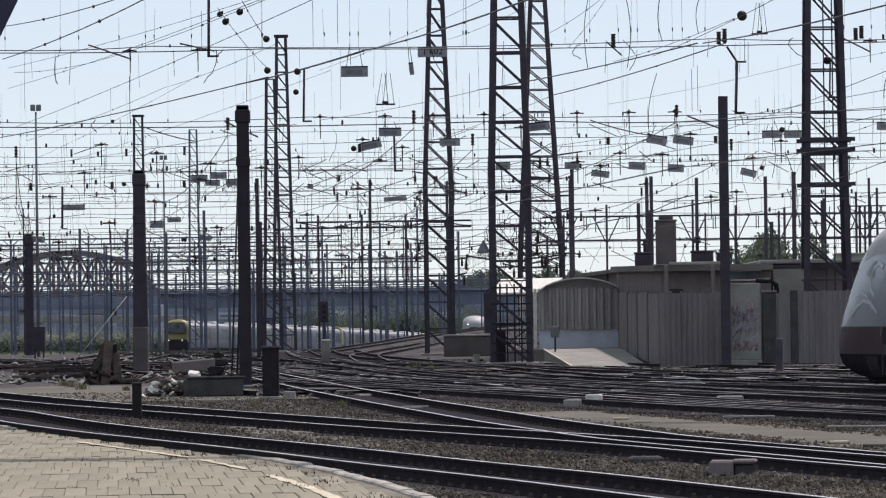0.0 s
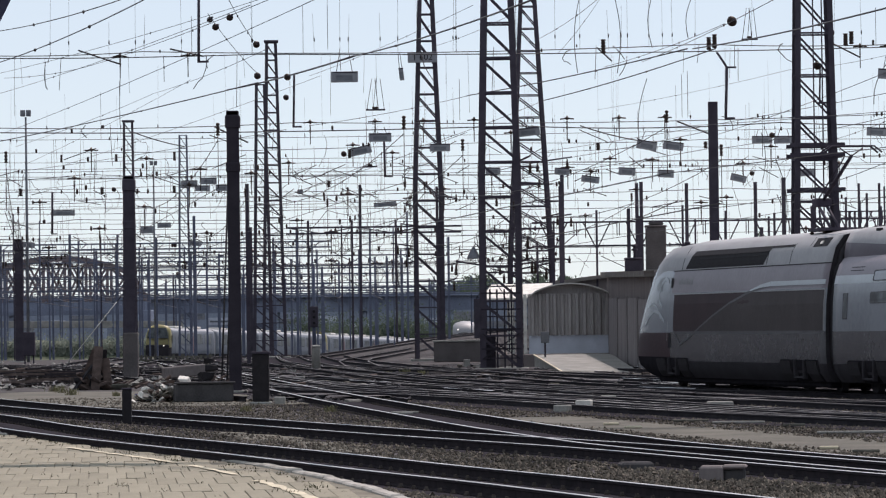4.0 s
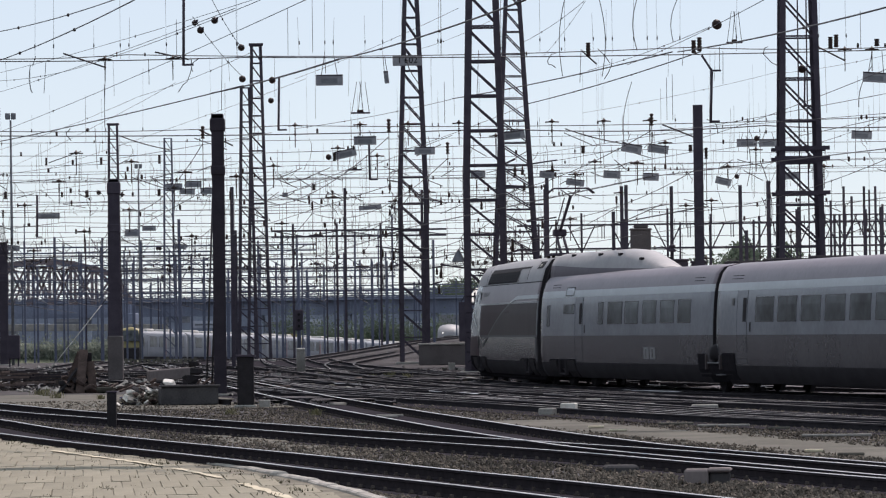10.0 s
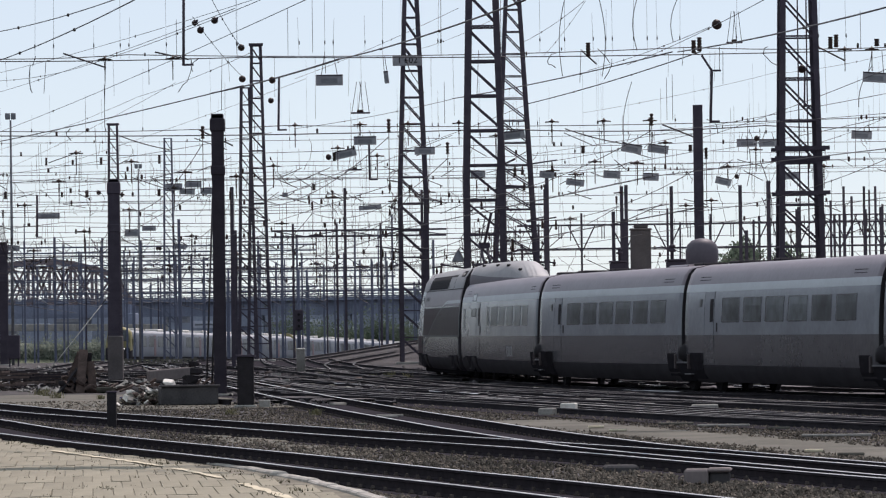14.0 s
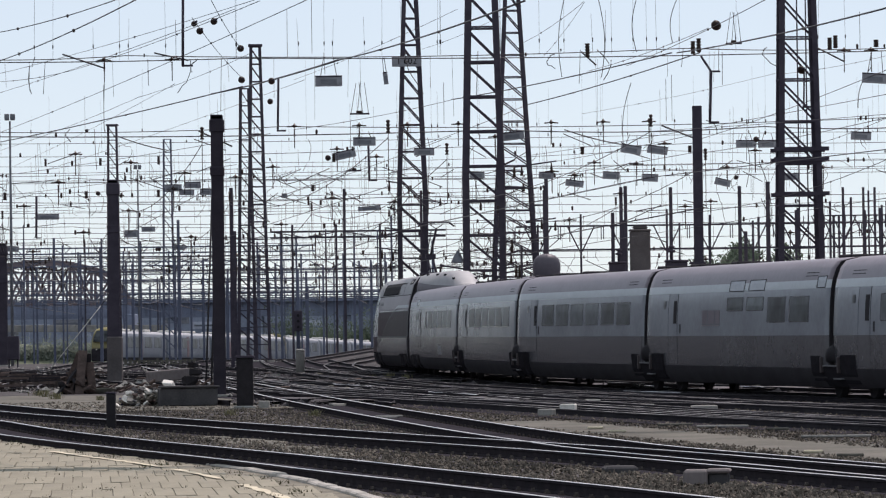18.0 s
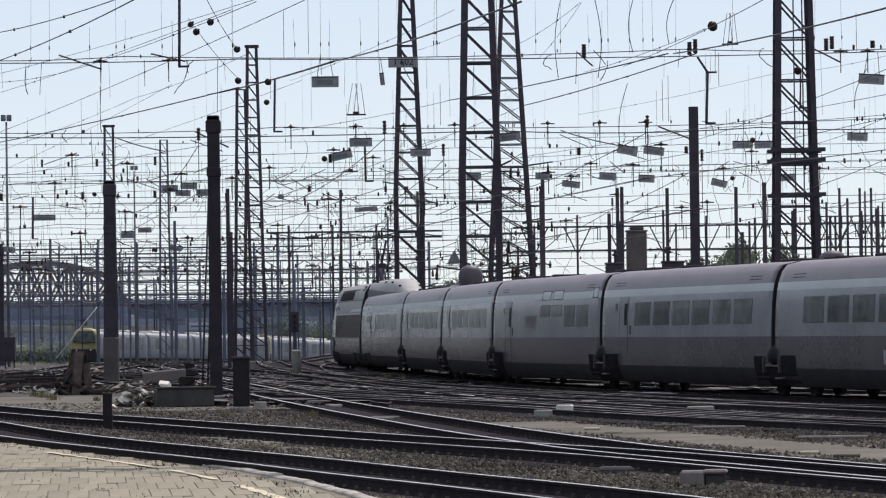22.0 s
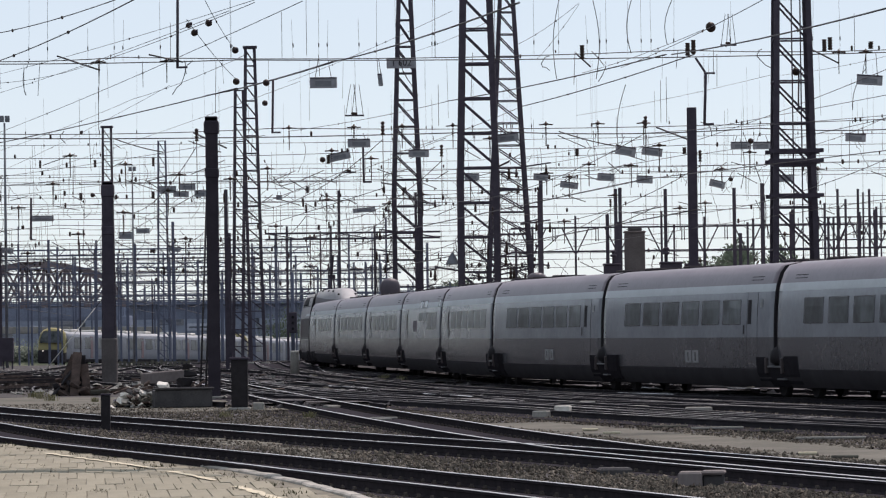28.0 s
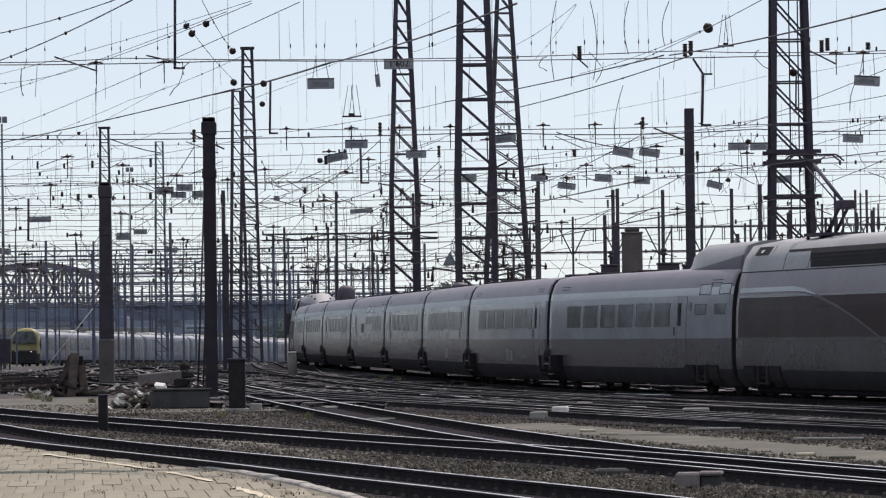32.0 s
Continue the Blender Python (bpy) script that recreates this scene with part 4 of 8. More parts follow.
    part("lit_wall", boxes((12.3, 13.55, 192.4, 194.99, -0.3, 3.7)), CONCRETE, b, "paler rendered wall beside the pipe")
    part("gutter", boxes((12.2, 22, 194.38, 194.5, 3.76, 3.88)), STEEL, b, "dark gutter")
    bm = bmesh.new()
    tube(bm, [(11.35, 188.3, 3.2), (11.95, 188.25, 3.2), (12.15, 188.25, 3.05), (12.18, 188.25, 2.7)], 0.1, 8)
    part("drain_pipe", bm, DARK, b, "bent black flue pipe")
    for name, x0, x1, y, z0, z1, mat, lab in (("chimney", 8.46, 9.36, 214, 3.9, 6.1, CHIMNEY, "square brown chimney stack"), ("roof_vent", 7.75, 8.5, 221, 3.9, 4.75, STEEL, "dark metal roof vent"),
                                            ("roof_vent", 9.4, 10.3, 200, 3.9, 4.5, STEEL, "dark metal roof vent"), ("roof_vent", 10.6, 11.2, 203, 3.9, 4.45, STEEL, "dark metal roof vent"),
                                            ("roof_hatch", 15.5, 17.0, 200, 4.1, 4.32, CONCRETE, "low concrete roof hatch"), ("roof_hatch", 17.6, 18.9, 205, 4.1, 4.4, STEEL, "dark roof hatch")):
        c = part(name, bevelled(boxes((x0, x1, y, y + (x1 - x0), z0, z1)), 0.03), mat, b, lab)
        part("cap", bevelled(boxes((x0 - 0.05, x1 + 0.05, y - 0.05, y + (x1 - x0) + 0.05, z1 + 0.002, z1 + 0.1)), 0.04), mat, c)
        if name == "chimney":
            part("crown", bevelled(boxes((x0 + 0.1, x1 - 0.1, y + 0.1, y + (x1 - x0) - 0.1, z1 + 0.102, z1 + 0.25)), 0.06, 2), mat, c, "rounded chimney crown")
    for x, y, z in ((8.2, 221.3, 4.85), (9.65, 200.3, 4.6), (10.9, 203.3, 4.55)):
        bm = bmesh.new()
        lathe(bm, [(0.06, z), (0.06, z + 0.3), (0.15, z + 0.32), (0.15, z + 0.4), (0.07, z + 0.42), (0.07, z + 0.5), (0.13, z + 0.52), (0.13, z + 0.58), (0.05, z + 0.62)], 10, (x, y, 0))
        part("cowl", bm, STEEL, b, "small round vent cowl")
    # low building behind the shed, with a sloping roof edge
    r = thing("rear_shed", "low brown shed with a sloping roof behind the barrel roof", "shed")
    bm = bmesh.new()
    front = [bm.verts.new(q) for q in ((4.0, 262, -0.2), (8.6, 262, -0.2), (8.6, 262, 4.38), (4.0, 262, 3.82))]
    back_ = [bm.verts.new((v.co.x, 275, v.co.z)) for v in front]
    bm.faces.new(front)
    bm.faces.new(back_[::-1])
    for i in range(4):
        bm.faces.new((front[i], back_[i], back_[(i + 1) % 4], front[(i + 1) % 4]))
    bmesh.ops.recalc_face_normals(bm, faces=bm.faces[:])
    part("wall", bm, BRICK_DARK, r)
    bm = bmesh.new()
    bar(bm, (3.8, 261.8, 3.9), (8.8, 261.8, 4.5), 0.5, 0.2)
    part("roof_edge", bm, EAVE, r, "weathered brown fascia board")
    # barrel-roofed shed on its dock
    d = thing("loading_ramp", "pale concrete loading ramp sloping down to the tracks", "ramp", kind="structure")
    bm = bmesh.new()
    top = ((3.4, 216, 0.42), (7.05, 222, 0.42), (7.1, 188, -0.13), (4.15, 188, -0.13))
    v = [bm.verts.new(c) for c in top] + [bm.verts.new((x, y, -0.3)) for x, y, _ in top]
    bm.faces.new(v[:4])
    for i in range(4):
        bm.faces.new((v[i], v[i + 4], v[(i + 1) % 4 + 4], v[(i + 1) % 4]))
    bmesh.ops.recalc_face_normals(bm, faces=bm.faces[:])
    part("slope", bm, CONCRETE, d)
    part("dock", bevelled(boxes((1.9, 7.5, 221, 246, -0.3, 0.42)), 0.03), BRICK_DARK, d)
    bm = bmesh.new()
    bar(bm, (3.38, 216, 0.43), (4.12, 188, -0.12), 0.08, 0.04)
    part("edge_line", bm, LINE, d, "cream painted edge")
    h = thing("barrel_roof_shed", "ribbed grey shed with a pale barrel roof", "shed")
    part("base_wall", boxes((3.3, 7.15, 225, 225.2, 0.42, 1.28)), BLUE_WALL, h, "pale blue base wall")
    part("wall", corrugated(bmesh.new(), (3.25, 224.98), (7.1, 224.98), 1.28, 3.24, 1.28, 3.24, 0.36, 0.14), SHED_RIB, h, "ribbed grey-brown wall")
    bm = bmesh.new()
    prev = None
    for k in range(13):
        t = k / 12
        x, z = 3.3 + 3.95 * t, 3.16 + 0.6 * math.sin(math.pi * t) ** 0.7
        row = [bm.verts.new((x, y, zz)) for y, zz in ((224.6, z), (245, z), (245, z - 0.07), (224.6, z - 0.07))]
        if prev:
            for i in range(4):
                bm.faces.new((prev[i], row[i], row[(i + 1) % 4], prev[(i + 1) % 4]))
        prev = row
    bmesh.ops.recalc_face_normals(bm, faces=bm.faces[:])
    part("roof", bm, ROOF_PALE, h, "pale curved roof")
    bm = bmesh.new()
    tri = [bm.verts.new((3.38 + 3.8 * k / 10, 225.1, 3.14 + 0.54 * math.sin(math.pi * k / 10) ** 0.7)) for k in range(11)]
    bm.faces.new(tri)
    part("gable", bm, SHED_RIB, h)
    bm = bmesh.new()
    low, high = [(1.05, 225.6, 3.06), (3.6, 225.6, 3.1)], [(4.6, 233, 3.82), (1.6, 233, 3.78)]
    top = [bm.verts.new(q) for q in low + high]
    under = [bm.verts.new((x, y, z - 0.08)) for x, y, z in low + high]
    bm.faces.new(top)
    bm.faces.new(under[::-1])
    for i in range(4):
        bm.faces.new((top[i], under[i], under[(i + 1) % 4], top[(i + 1) % 4]))
    bmesh.ops.recalc_face_normals(bm, faces=bm.faces[:])
    part("lean_to_roof", bm, WHITE, h, "white sloping lean-to roof")
    part("lean_to_post", bevelled(boxes((1.0, 1.16, 228, 228.16, -0.16, 3.25)), 0.02), WHITE, h)
    for x in (2.4, 3.05):
        part("pillar", bevelled(boxes((x, x + 0.16, 224.9, 225.06, 0.42, 3.25)), 0.02), WHITE, h, "white shed pillar")
    bm = boxes(*[(2.3, 3.2, 226.9, 227.0, z, z + 0.06) for z in (0.9, 1.4, 1.9, 2.4, 2.9)], *[(x, x + 0.05, 226.85, 226.9, 0.42, 3.2) for x in (2.3, 2.6, 2.9)])
    part("side_glazing", bm, WHITE, h, "white glazing bars")
    # small things along the fence
    c = thing("concrete_bunker", "long low grey concrete bunker between the tracks", "concrete box", pose(-0.08, 257.99, GROUND))
    part("body", bevelled(boxes((-1.3, 1.35, -1.0, 1.0, 0, 1.08)), 0.03), CHIMNEY, c)
    part("lid", bevelled(boxes((-1.36, 1.41, -1.06, 1.06, 1.082, 1.18)), 0.02), CONCRETE, c, "flat concrete lid")
    c = thing("signal_cabinet", "small grey signal box on a thin post", "signal box", pose(3.82, 212, 0.28))
    part("post", boxes((-0.04, 0.04, -0.04, 0.04, 0, 0.75)), STEEL, c)
    part("box", bevelled(boxes((-0.19, 0.19, -0.12, 0.12, 0.7, 1.2)), 0.02), STEEL_GREY, c)
    c = thing("blue_bollard", "slim dark blue-grey round bollard by the fence", "bollard", pose(10.51, 161.53, GROUND))
    bm = bmesh.new()
    lathe(bm, [(0.17, 0), (0.17, 0.1), (0.13, 0.14), (0.13, 1.15), (0.1, 1.2), (0.02, 1.22)], 12)
    part("body", bm, STEEL, c)
    c = thing("notice_plate", "small white notice plate on the fence", "sign", pose(15.0, 186.0, 0.95))
    part("plate", boxes((0, 0.2, -0.03, -0.01, 0, 0.26)), WHITE, c)
    part("mark", boxes((0.05, 0.15, -0.036, -0.032, 0.06, 0.2)), DARK, c)


build_depot()


# ---- trees ----
def tree(x, y, height, spread, label, seed):
    rnd = random.Random(seed)
    z0 = GROUND + fall(y)
    ob = thing("tree", label, "tree", pose(x, y, z0))
    bm = bmesh.new()
    tube(bm, [(0, 0, 0), (0.1, 0, height * 0.3), (0.0, 0.1, height * 0.6)], 0.16, 8)
    for k in range(7):
        a = k * 0.9
        tube(bm, [(0.05, 0, height * (0.25 + 0.05 * k)), (math.cos(a) * spread * 0.4, math.sin(a) * spread * 0.4, height * (0.5 + 0.05 * k))], 0.06, 6)
    part("trunk", bm, BARK, ob)
    verts, faces = [], []
    blobs = [(rnd.gauss(0, spread * 0.33), rnd.gauss(0, spread * 0.33), height * (0.35 + 0.5 * rnd.random()), spread * (0.16 + 0.2 * rnd.random())) for _ in range(26)]
    for _ in range(8000):
        bx, by, bz, br = blobs[rnd.randrange(len(blobs))]
        v = Vector((rnd.gauss(0, 1), rnd.gauss(0, 1), rnd.gauss(0, 0.8))).normalized() * br * rnd.random() ** 0.4
        c = Vector((bx, by, bz)) + v
        s = (0.08 + 0.08 * rnd.random()) * max(1.0, spread / 3.6)
        e = Euler((rnd.random() * 6, rnd.random() * 6, rnd.random() * 6)).to_matrix()
        i = len(verts)
        verts += [tuple(c + e @ Vector(p)) for p in ((-s, 0, 0), (0, -s * 0.5, 0.02), (s, 0, 0), (0, s * 0.5, 0.02))]
        faces.append((i, i + 1, i + 2, i + 3))
    me = bpy.data.meshes.new("crown")
    me.from_pydata(verts, [], faces)
    me.materials.append(LEAF)
    c = new("crown", me)
    c.parent = ob
    return ob


tree(19.09, 300, 7.6, 4.2, "dusty green tree standing behind the depot", 3)
for x, y, tall, wide, k in ((0.52, 835, 14.5, 9, 6), (5.31, 840, 16, 9, 7), (9.88, 830, 15, 8, 8), (15.48, 840, 16.5, 9, 9)):
    tree(x, y, tall, wide, "far hazy green tree behind the viaduct", k)
tree(18.99, 310, 6.4, 3.4, "small dusty green tree behind the depot", 4)


def build_canopy():
    """The navy platform roof whose slanting end just shows beside the camera."""
    ob = thing("platform_canopy", "navy blue steel platform canopy with a slanting end", "canopy")
    bm = bmesh.new()
    prof = ((-2.0, 4.2), (-2.33, 3.55), (-2.47, 3.27), (-12, 3.27), (-12, 4.2))
    a, b = [bm.verts.new((x, 25, z)) for x, z in prof], [bm.verts.new((x, 4, z)) for x, z in prof]
    bm.faces.new(a)
    bm.faces.new(b[::-1])
    for i in range(5):
        bm.faces.new((a[i], b[i], b[(i + 1) % 5], a[(i + 1) % 5]))
    bmesh.ops.recalc_face_normals(bm, faces=bm.faces[:])
    part("fascia", bm, BLUE_DARK, ob)
    for y in (8, 22):
        part("column", bevelled(boxes((-8.15, -7.85, y - 0.15, y + 0.15, -0.13, 3.27)), 0.02), BLUE_DARK, ob)


build_canopy()


# ---- the express train ----
SIDE = [(1.22, 0.28), (1.38, 0.5), (1.43, 0.74), (1.45, 1.0), (1.45, 1.54), (1.44, 1.9), (1.42, 2.3), (1.38, 2.7), (1.34, 2.9), (1.24, 3.18), (1.1, 3.35), (0.7, 3.44), (0.0, 3.48)]
TALL = [(1.22, 0.28), (1.38, 0.5), (1.43, 0.74), (1.45, 1.0), (1.45, 1.54), (1.44, 1.9), (1.42, 2.3), (1.38, 2.62), (1.33, 2.95), (1.26, 3.25), (1.16, 3.62), (0.94, 3.92), (0.0, 4.1)]


def ring_of(prof):
    return prof + [(-y, z) for y, z in prof[-2::-1]]


def loft(bm, stations, band):
    """Skin rings of (x, profile); band(i) gives the material of the strip i of a half profile."""
    prev, n = None, 0
    for x, prof in stations:
        ring = ring_of(prof)
        row = [bm.verts.new((x, y, z)) for y, z in ring]
        n = len(ring)
        if prev:
            for i in range(n - 1):
                k = i if i < len(prof) - 1 else n - 2 - i
                f = bm.faces.new((prev[i], row[i], row[i + 1], prev[i + 1]))
                f.material_index, f.smooth = band(k), True
        else:
            bm.faces.new(row[::-1]).material_index = 1
        prev = row
    bm.faces.new(prev).material_index = 1
    bmesh.ops.recalc_face_normals(bm, faces=bm.faces[:])
    return bm


def side_y(z, prof=SIDE):
    zs, ys = [p[1] for p in prof], [p[0] for p in prof]
    return float(np.interp(z, zs, ys))


def side_panel(bm, x0, x1, z0, z1, prof=SIDE, proud=0.006, mi=0, steps=3, sign=1, thick=0.03):
    """A panel that lies on the curved car side between two heights."""
    rows = []
    for k in range(steps + 1):
        z = z0 + (z1 - z0) * k / steps
        y = (side_y(z, prof) + proud) * sign
        rows.append([bm.verts.new((x0, y, z)), bm.verts.new((x1, y, z)), bm.verts.new((x0, y - sign * thick, z)), bm.verts.new((x1, y - sign * thick, z))])
    for a, b in zip(rows, rows[1:]):
        for q in ((a[0], a[1], b[1], b[0]), (a[2], a[0], b[0], b[2]), (a[1], a[3], b[3], b[1])):
            bm.faces.new(q if sign < 0 else q[::-1]).material_index = mi
    for r in (rows[0], rows[-1]):
        bm.faces.new((r[0], r[2], r[3], r[1])).material_index = mi
    bmesh.ops.recalc_face_normals(bm, faces=bm.faces[:])
    return bm


@functools.cache
def wheel_mesh():
    bm = bmesh.new()
    lathe(bm, [(0.12, -0.09), (0.2, -0.07), (0.4, -0.05), (0.46, -0.07), (0.46, 0.05), (0.49, 0.06), (0.49, 0.08), (0.2, 0.07), (0.12, 0.09)], 18)
    bmesh.ops.rotate(bm, verts=bm.verts[:], cent=(0, 0, 0), matrix=Matrix.Rotation(radians(90), 3, "X"))
    return mesh_of(bm, "wheel", FRAME_DARK)


@functools.cache
def bogie_mesh():
    bm = bmesh.new()
    for s in (-1, 1):
        box(bm, -2.0, 2.0, s * 1.0 - 0.09, s * 1.0 + 0.09, 0.5, 0.75)
        box(bm, -0.45, 0.45, s * 1.05 - 0.12, s * 1.05 + 0.12, 0.35, 0.62)
        for d in (-1.5, 1.5):
            box(bm, d - 0.22, d + 0.22, s * 1.08 - 0.1, s * 1.08 + 0.1, 0.3, 0.62)
            lathe(bm, [(0.12, 0.62), (0.14, 0.7), (0.14, 0.95), (0.12, 1.0)], 10, (d * 0.6, s * 1.15, 0))
    box(bm, -0.3, 0.3, -1.0, 1.0, 0.45, 0.7)
    return mesh_of(bm, "bogie", FRAME_DARK)


def bogie(car, x, recess=True, joint=False):
    b = shared("bogie", bogie_mesh(), car, pose(x, 0, 0))
    for s in (1, -1) if recess else ():
        side = lambda a, c, z0, z1, proud, thick=0.04: side_panel(bmesh.new(), x + a, x + c, z0, z1, SIDE, proud, 0, 3, s, thick)
        if joint:
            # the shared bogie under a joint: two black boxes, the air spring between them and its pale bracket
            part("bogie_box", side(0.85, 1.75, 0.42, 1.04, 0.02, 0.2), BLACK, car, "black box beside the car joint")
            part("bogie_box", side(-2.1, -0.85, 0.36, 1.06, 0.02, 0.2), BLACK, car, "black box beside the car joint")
            # A black sheet on the closed side paints the opening's inner shade.
            part("bogie_opening", side(-0.85, 0.85, 0.29, 0.8, 0.012), BLACK, car, "black sheet standing for the shaded bogie opening")
            bm = bmesh.new()
            lathe(bm, [(0.3, 0.84), (0.42, 0.9), (0.44, 1.06), (0.4, 1.2), (0.24, 1.32), (0.1, 1.36)], 14, (x, s * 1.14, 0))
            part("air_spring", bm, DARK, car, "round black air spring at the car joint")
            part("bracket", bevelled(boxes((x - 0.62, x + 0.62) + tuple(sorted((s * 1.38, s * 1.49))) + (0.77, 0.815)), 0.01), T_FAINT, car, "grey spring bracket")
            for d in (0.78, -0.7):
                part("damper", bevelled(boxes((x + d - 0.06, x + d + 0.06) + tuple(sorted((s * 1.36, s * 1.5))) + (0.62, 1.02)), 0.02), T_PANEL, car, "dull upright damper")
            part("step_iron", bevelled(boxes((x - 0.9, x - 0.2) + tuple(sorted((s * 1.32, s * 1.46))) + (0.46, 0.5)), 0.01), T_FAINT, car)
        else:
            # Again a black sheet in place of a shaded opening.
            part("bogie_opening", side(-1.75, 1.75, 0.29, 0.83, 0.008), BLACK, car, "black sheet standing for the shaded bogie opening")
            part("axle_box", side(-1.7, -0.75, 0.3, 0.8, 0.05, 0.15), FRAME_DARK, car)
            part("axle_box", side(0.75, 1.7, 0.3, 0.8, 0.05, 0.15), FRAME_DARK, car)
            for d in (-0.5, 0.35):
                part("spring", bevelled(boxes((x + d - 0.06, x + d + 0.06) + tuple(sorted((s * 1.36, s * 1.48))) + (0.34, 0.84)), 0.02), T_SKIRT, car, "dull spring strut")
            part("tie_bar", bevelled(boxes((x - 0.5, x + 0.35) + tuple(sorted((s * 1.38, s * 1.47))) + (0.36, 0.41)), 0.01), T_SKIRT, car)
    for dx in (-1.5, 1.5):
        for s in (-1, 1):
            shared("wheel", wheel_mesh(), b, pose(dx, s * 0.75, 0.46, 0, 0, 0 if s > 0 else 180))
    return b


def car_body(car, half):
    body = [(-half, SIDE), (-half + 0.4, SIDE), (0, SIDE), (half - 0.4, SIDE), (half, SIDE)]
    body = [(x, [(y * (0.985 if abs(x) == half else 1), z) for y, z in p]) for x, p in body]
    # bands from the skirt up: dark grey, grey, silver, pale stripe, mauve roof
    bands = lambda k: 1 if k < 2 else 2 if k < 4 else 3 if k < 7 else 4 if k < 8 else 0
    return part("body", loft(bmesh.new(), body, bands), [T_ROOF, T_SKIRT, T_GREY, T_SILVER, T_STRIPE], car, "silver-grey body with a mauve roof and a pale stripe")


def gangway(car, x):
    """The black seam between two cars."""
    p = [(max(y - 0.1, 0), z - 0.06 if z > 3 else z + 0.1) for y, z in SIDE]
    part("gangway_bellows", loft(bmesh.new(), [(x - 0.22, p), (x, [(max(y - 0.13, 0), z) for y, z in p]), (x + 0.22, p)], lambda k: 0), [DARK, DARK], car, "black rubber bellows between the cars")


def car_window(car, x0, x1, z0=1.89, z1=2.5, sign=1, prof=SIDE):
    blind = z0 > 2.6
    w = part("window", side_panel(bmesh.new(), x0, x1, z0, z1, prof, 0.008, 0, 3, sign), T_SILVER if blind else GLASS_DARK, car, "pale blinded window" if blind else "tinted window")
    bm = bmesh.new()
    for a, b, c, d in ((x0 - 0.03, x1 + 0.03, z1, z1 + 0.02), (x0 - 0.03, x1 + 0.03, z0 - 0.02, z0), (x0 - 0.03, x0, z0, z1), (x1, x1 + 0.07, z0, z1)):
        side_panel(bm, a, b, c, d, prof, 0.012, 0, 1, sign)
    part("window_frame", bm, T_SKIRT if blind else T_GREY, w)


def door(car, x, sign=1, tail=False):
    """A plug door whose narrow window stands at x; the leaf reaches away from the seats."""
    a, b = (x - 0.75, x + 0.25) if tail else (x - 0.25, x + 0.75)
    bm = side_panel(bmesh.new(), a, b, 1.54, 2.68, SIDE, 0.004, 0, 4, sign)
    side_panel(bm, a, b, 0.78, 1.54, SIDE, 0.004, 1, 2, sign)
    d = part("door", bm, [T_SILVER, T_GREY], car, "plug door with a narrow window")
    part("door_window", side_panel(bmesh.new(), x - 0.16, x + 0.16, 1.88, 2.5, SIDE, 0.012, 0, 3, sign), DARK, d, "narrow dark door window")
    bm = bmesh.new()
    for q in (a, b):
        side_panel(bm, q - 0.008, q + 0.008, 0.78, 2.7, SIDE, 0.007, 0, 5, sign)
    part("door_seal", bm, T_SKIRT, d)
    part("step_light", side_panel(bmesh.new(), x + (0.5 if tail else -0.62), x + (0.62 if tail else -0.5), 1.62, 1.86, SIDE, 0.01, 0, 1, sign), T_SKIRT, d)
    part("destination_sign", side_panel(bmesh.new(), x + (-1.25 if tail else 1.05), x + (-1.0 if tail else 1.3), 2.3, 2.5, SIDE, 0.01, 0, 1, sign), GLASS_DARK, car, "small dark destination sign")


def class_panel(car, x, sign=1):
    """A pair of pale panels, each with the dark stroke of a numeral."""
    for d in (-0.38, 0.38):
        c = part("class_panel", side_panel(bmesh.new(), x + d - 0.31, x + d + 0.31, 0.87, 1.2, SIDE, 0.008, 0, 2, sign), T_LINE, car, "pale class panel")
        part("numeral", side_panel(bmesh.new(), x + d - 0.06, x + d + 0.06, 0.92, 1.15, SIDE, 0.012, 0, 1, sign), T_GREY, c)


def underframe(car, x0, x1, low=0.27):
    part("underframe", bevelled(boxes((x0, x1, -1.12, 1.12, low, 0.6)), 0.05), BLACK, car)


def roof_fairing(car, x_hi, x_lo, label, fore=0.55, thin=0.75):
    """The raised roof pod that runs at the power car's height, then falls to the coach roof at x_lo. fore: where the fall begins; thin: how far it narrows."""
    st, n = [], 22
    roof_y, roof_z = [p[0] for p in SIDE[:7:-1]], [p[1] for p in SIDE[:7:-1]]
    for i in range(n + 1):
        f = i / n
        g = max(0.0, (f - fore) / (1 - fore))
        top = 3.47 + 0.64 * max(0.02, math.cos(g * math.pi / 2)) ** (0.9 if fore < 0.8 else 0.35)
        x = x_hi + (x_lo - x_hi) * f
        b = 1.1 - thin * f ** 1.7
        z = float(np.interp(b, roof_y, roof_z)) - 0.03
        seam = min(z + (3.72 - z) * max(0.06, 1 - f * 0.95), top - 0.03)
        st.append((x, [(b, z - 0.1), (b, z), (b * 0.985, z + (seam - z) * 0.5), (b * 0.95, seam), (b * 0.84, seam + (top - seam) * 0.62), (b * 0.5, top - 0.03), (0, top)]))
    # Side strips below the seam are coloured darker for their shade; top pale.
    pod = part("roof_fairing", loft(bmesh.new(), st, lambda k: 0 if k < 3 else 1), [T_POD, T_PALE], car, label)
    for f in (0.22, 0.47, 0.66, 0.82) if fore < 0.8 else ():
        x, p = st[int(f * n)]
        for s in (1, -1):
            y, z = (p[4][0] * 0.75 + p[5][0] * 0.25) * s, p[4][1] * 0.7 + p[5][1] * 0.3
            part("roof_clip", bevelled(boxes((x - 0.14, x + 0.14, y - 0.05, y + 0.05, z - 0.03, z + 0.05)), 0.012), DARK, pod, "small black roof clip")


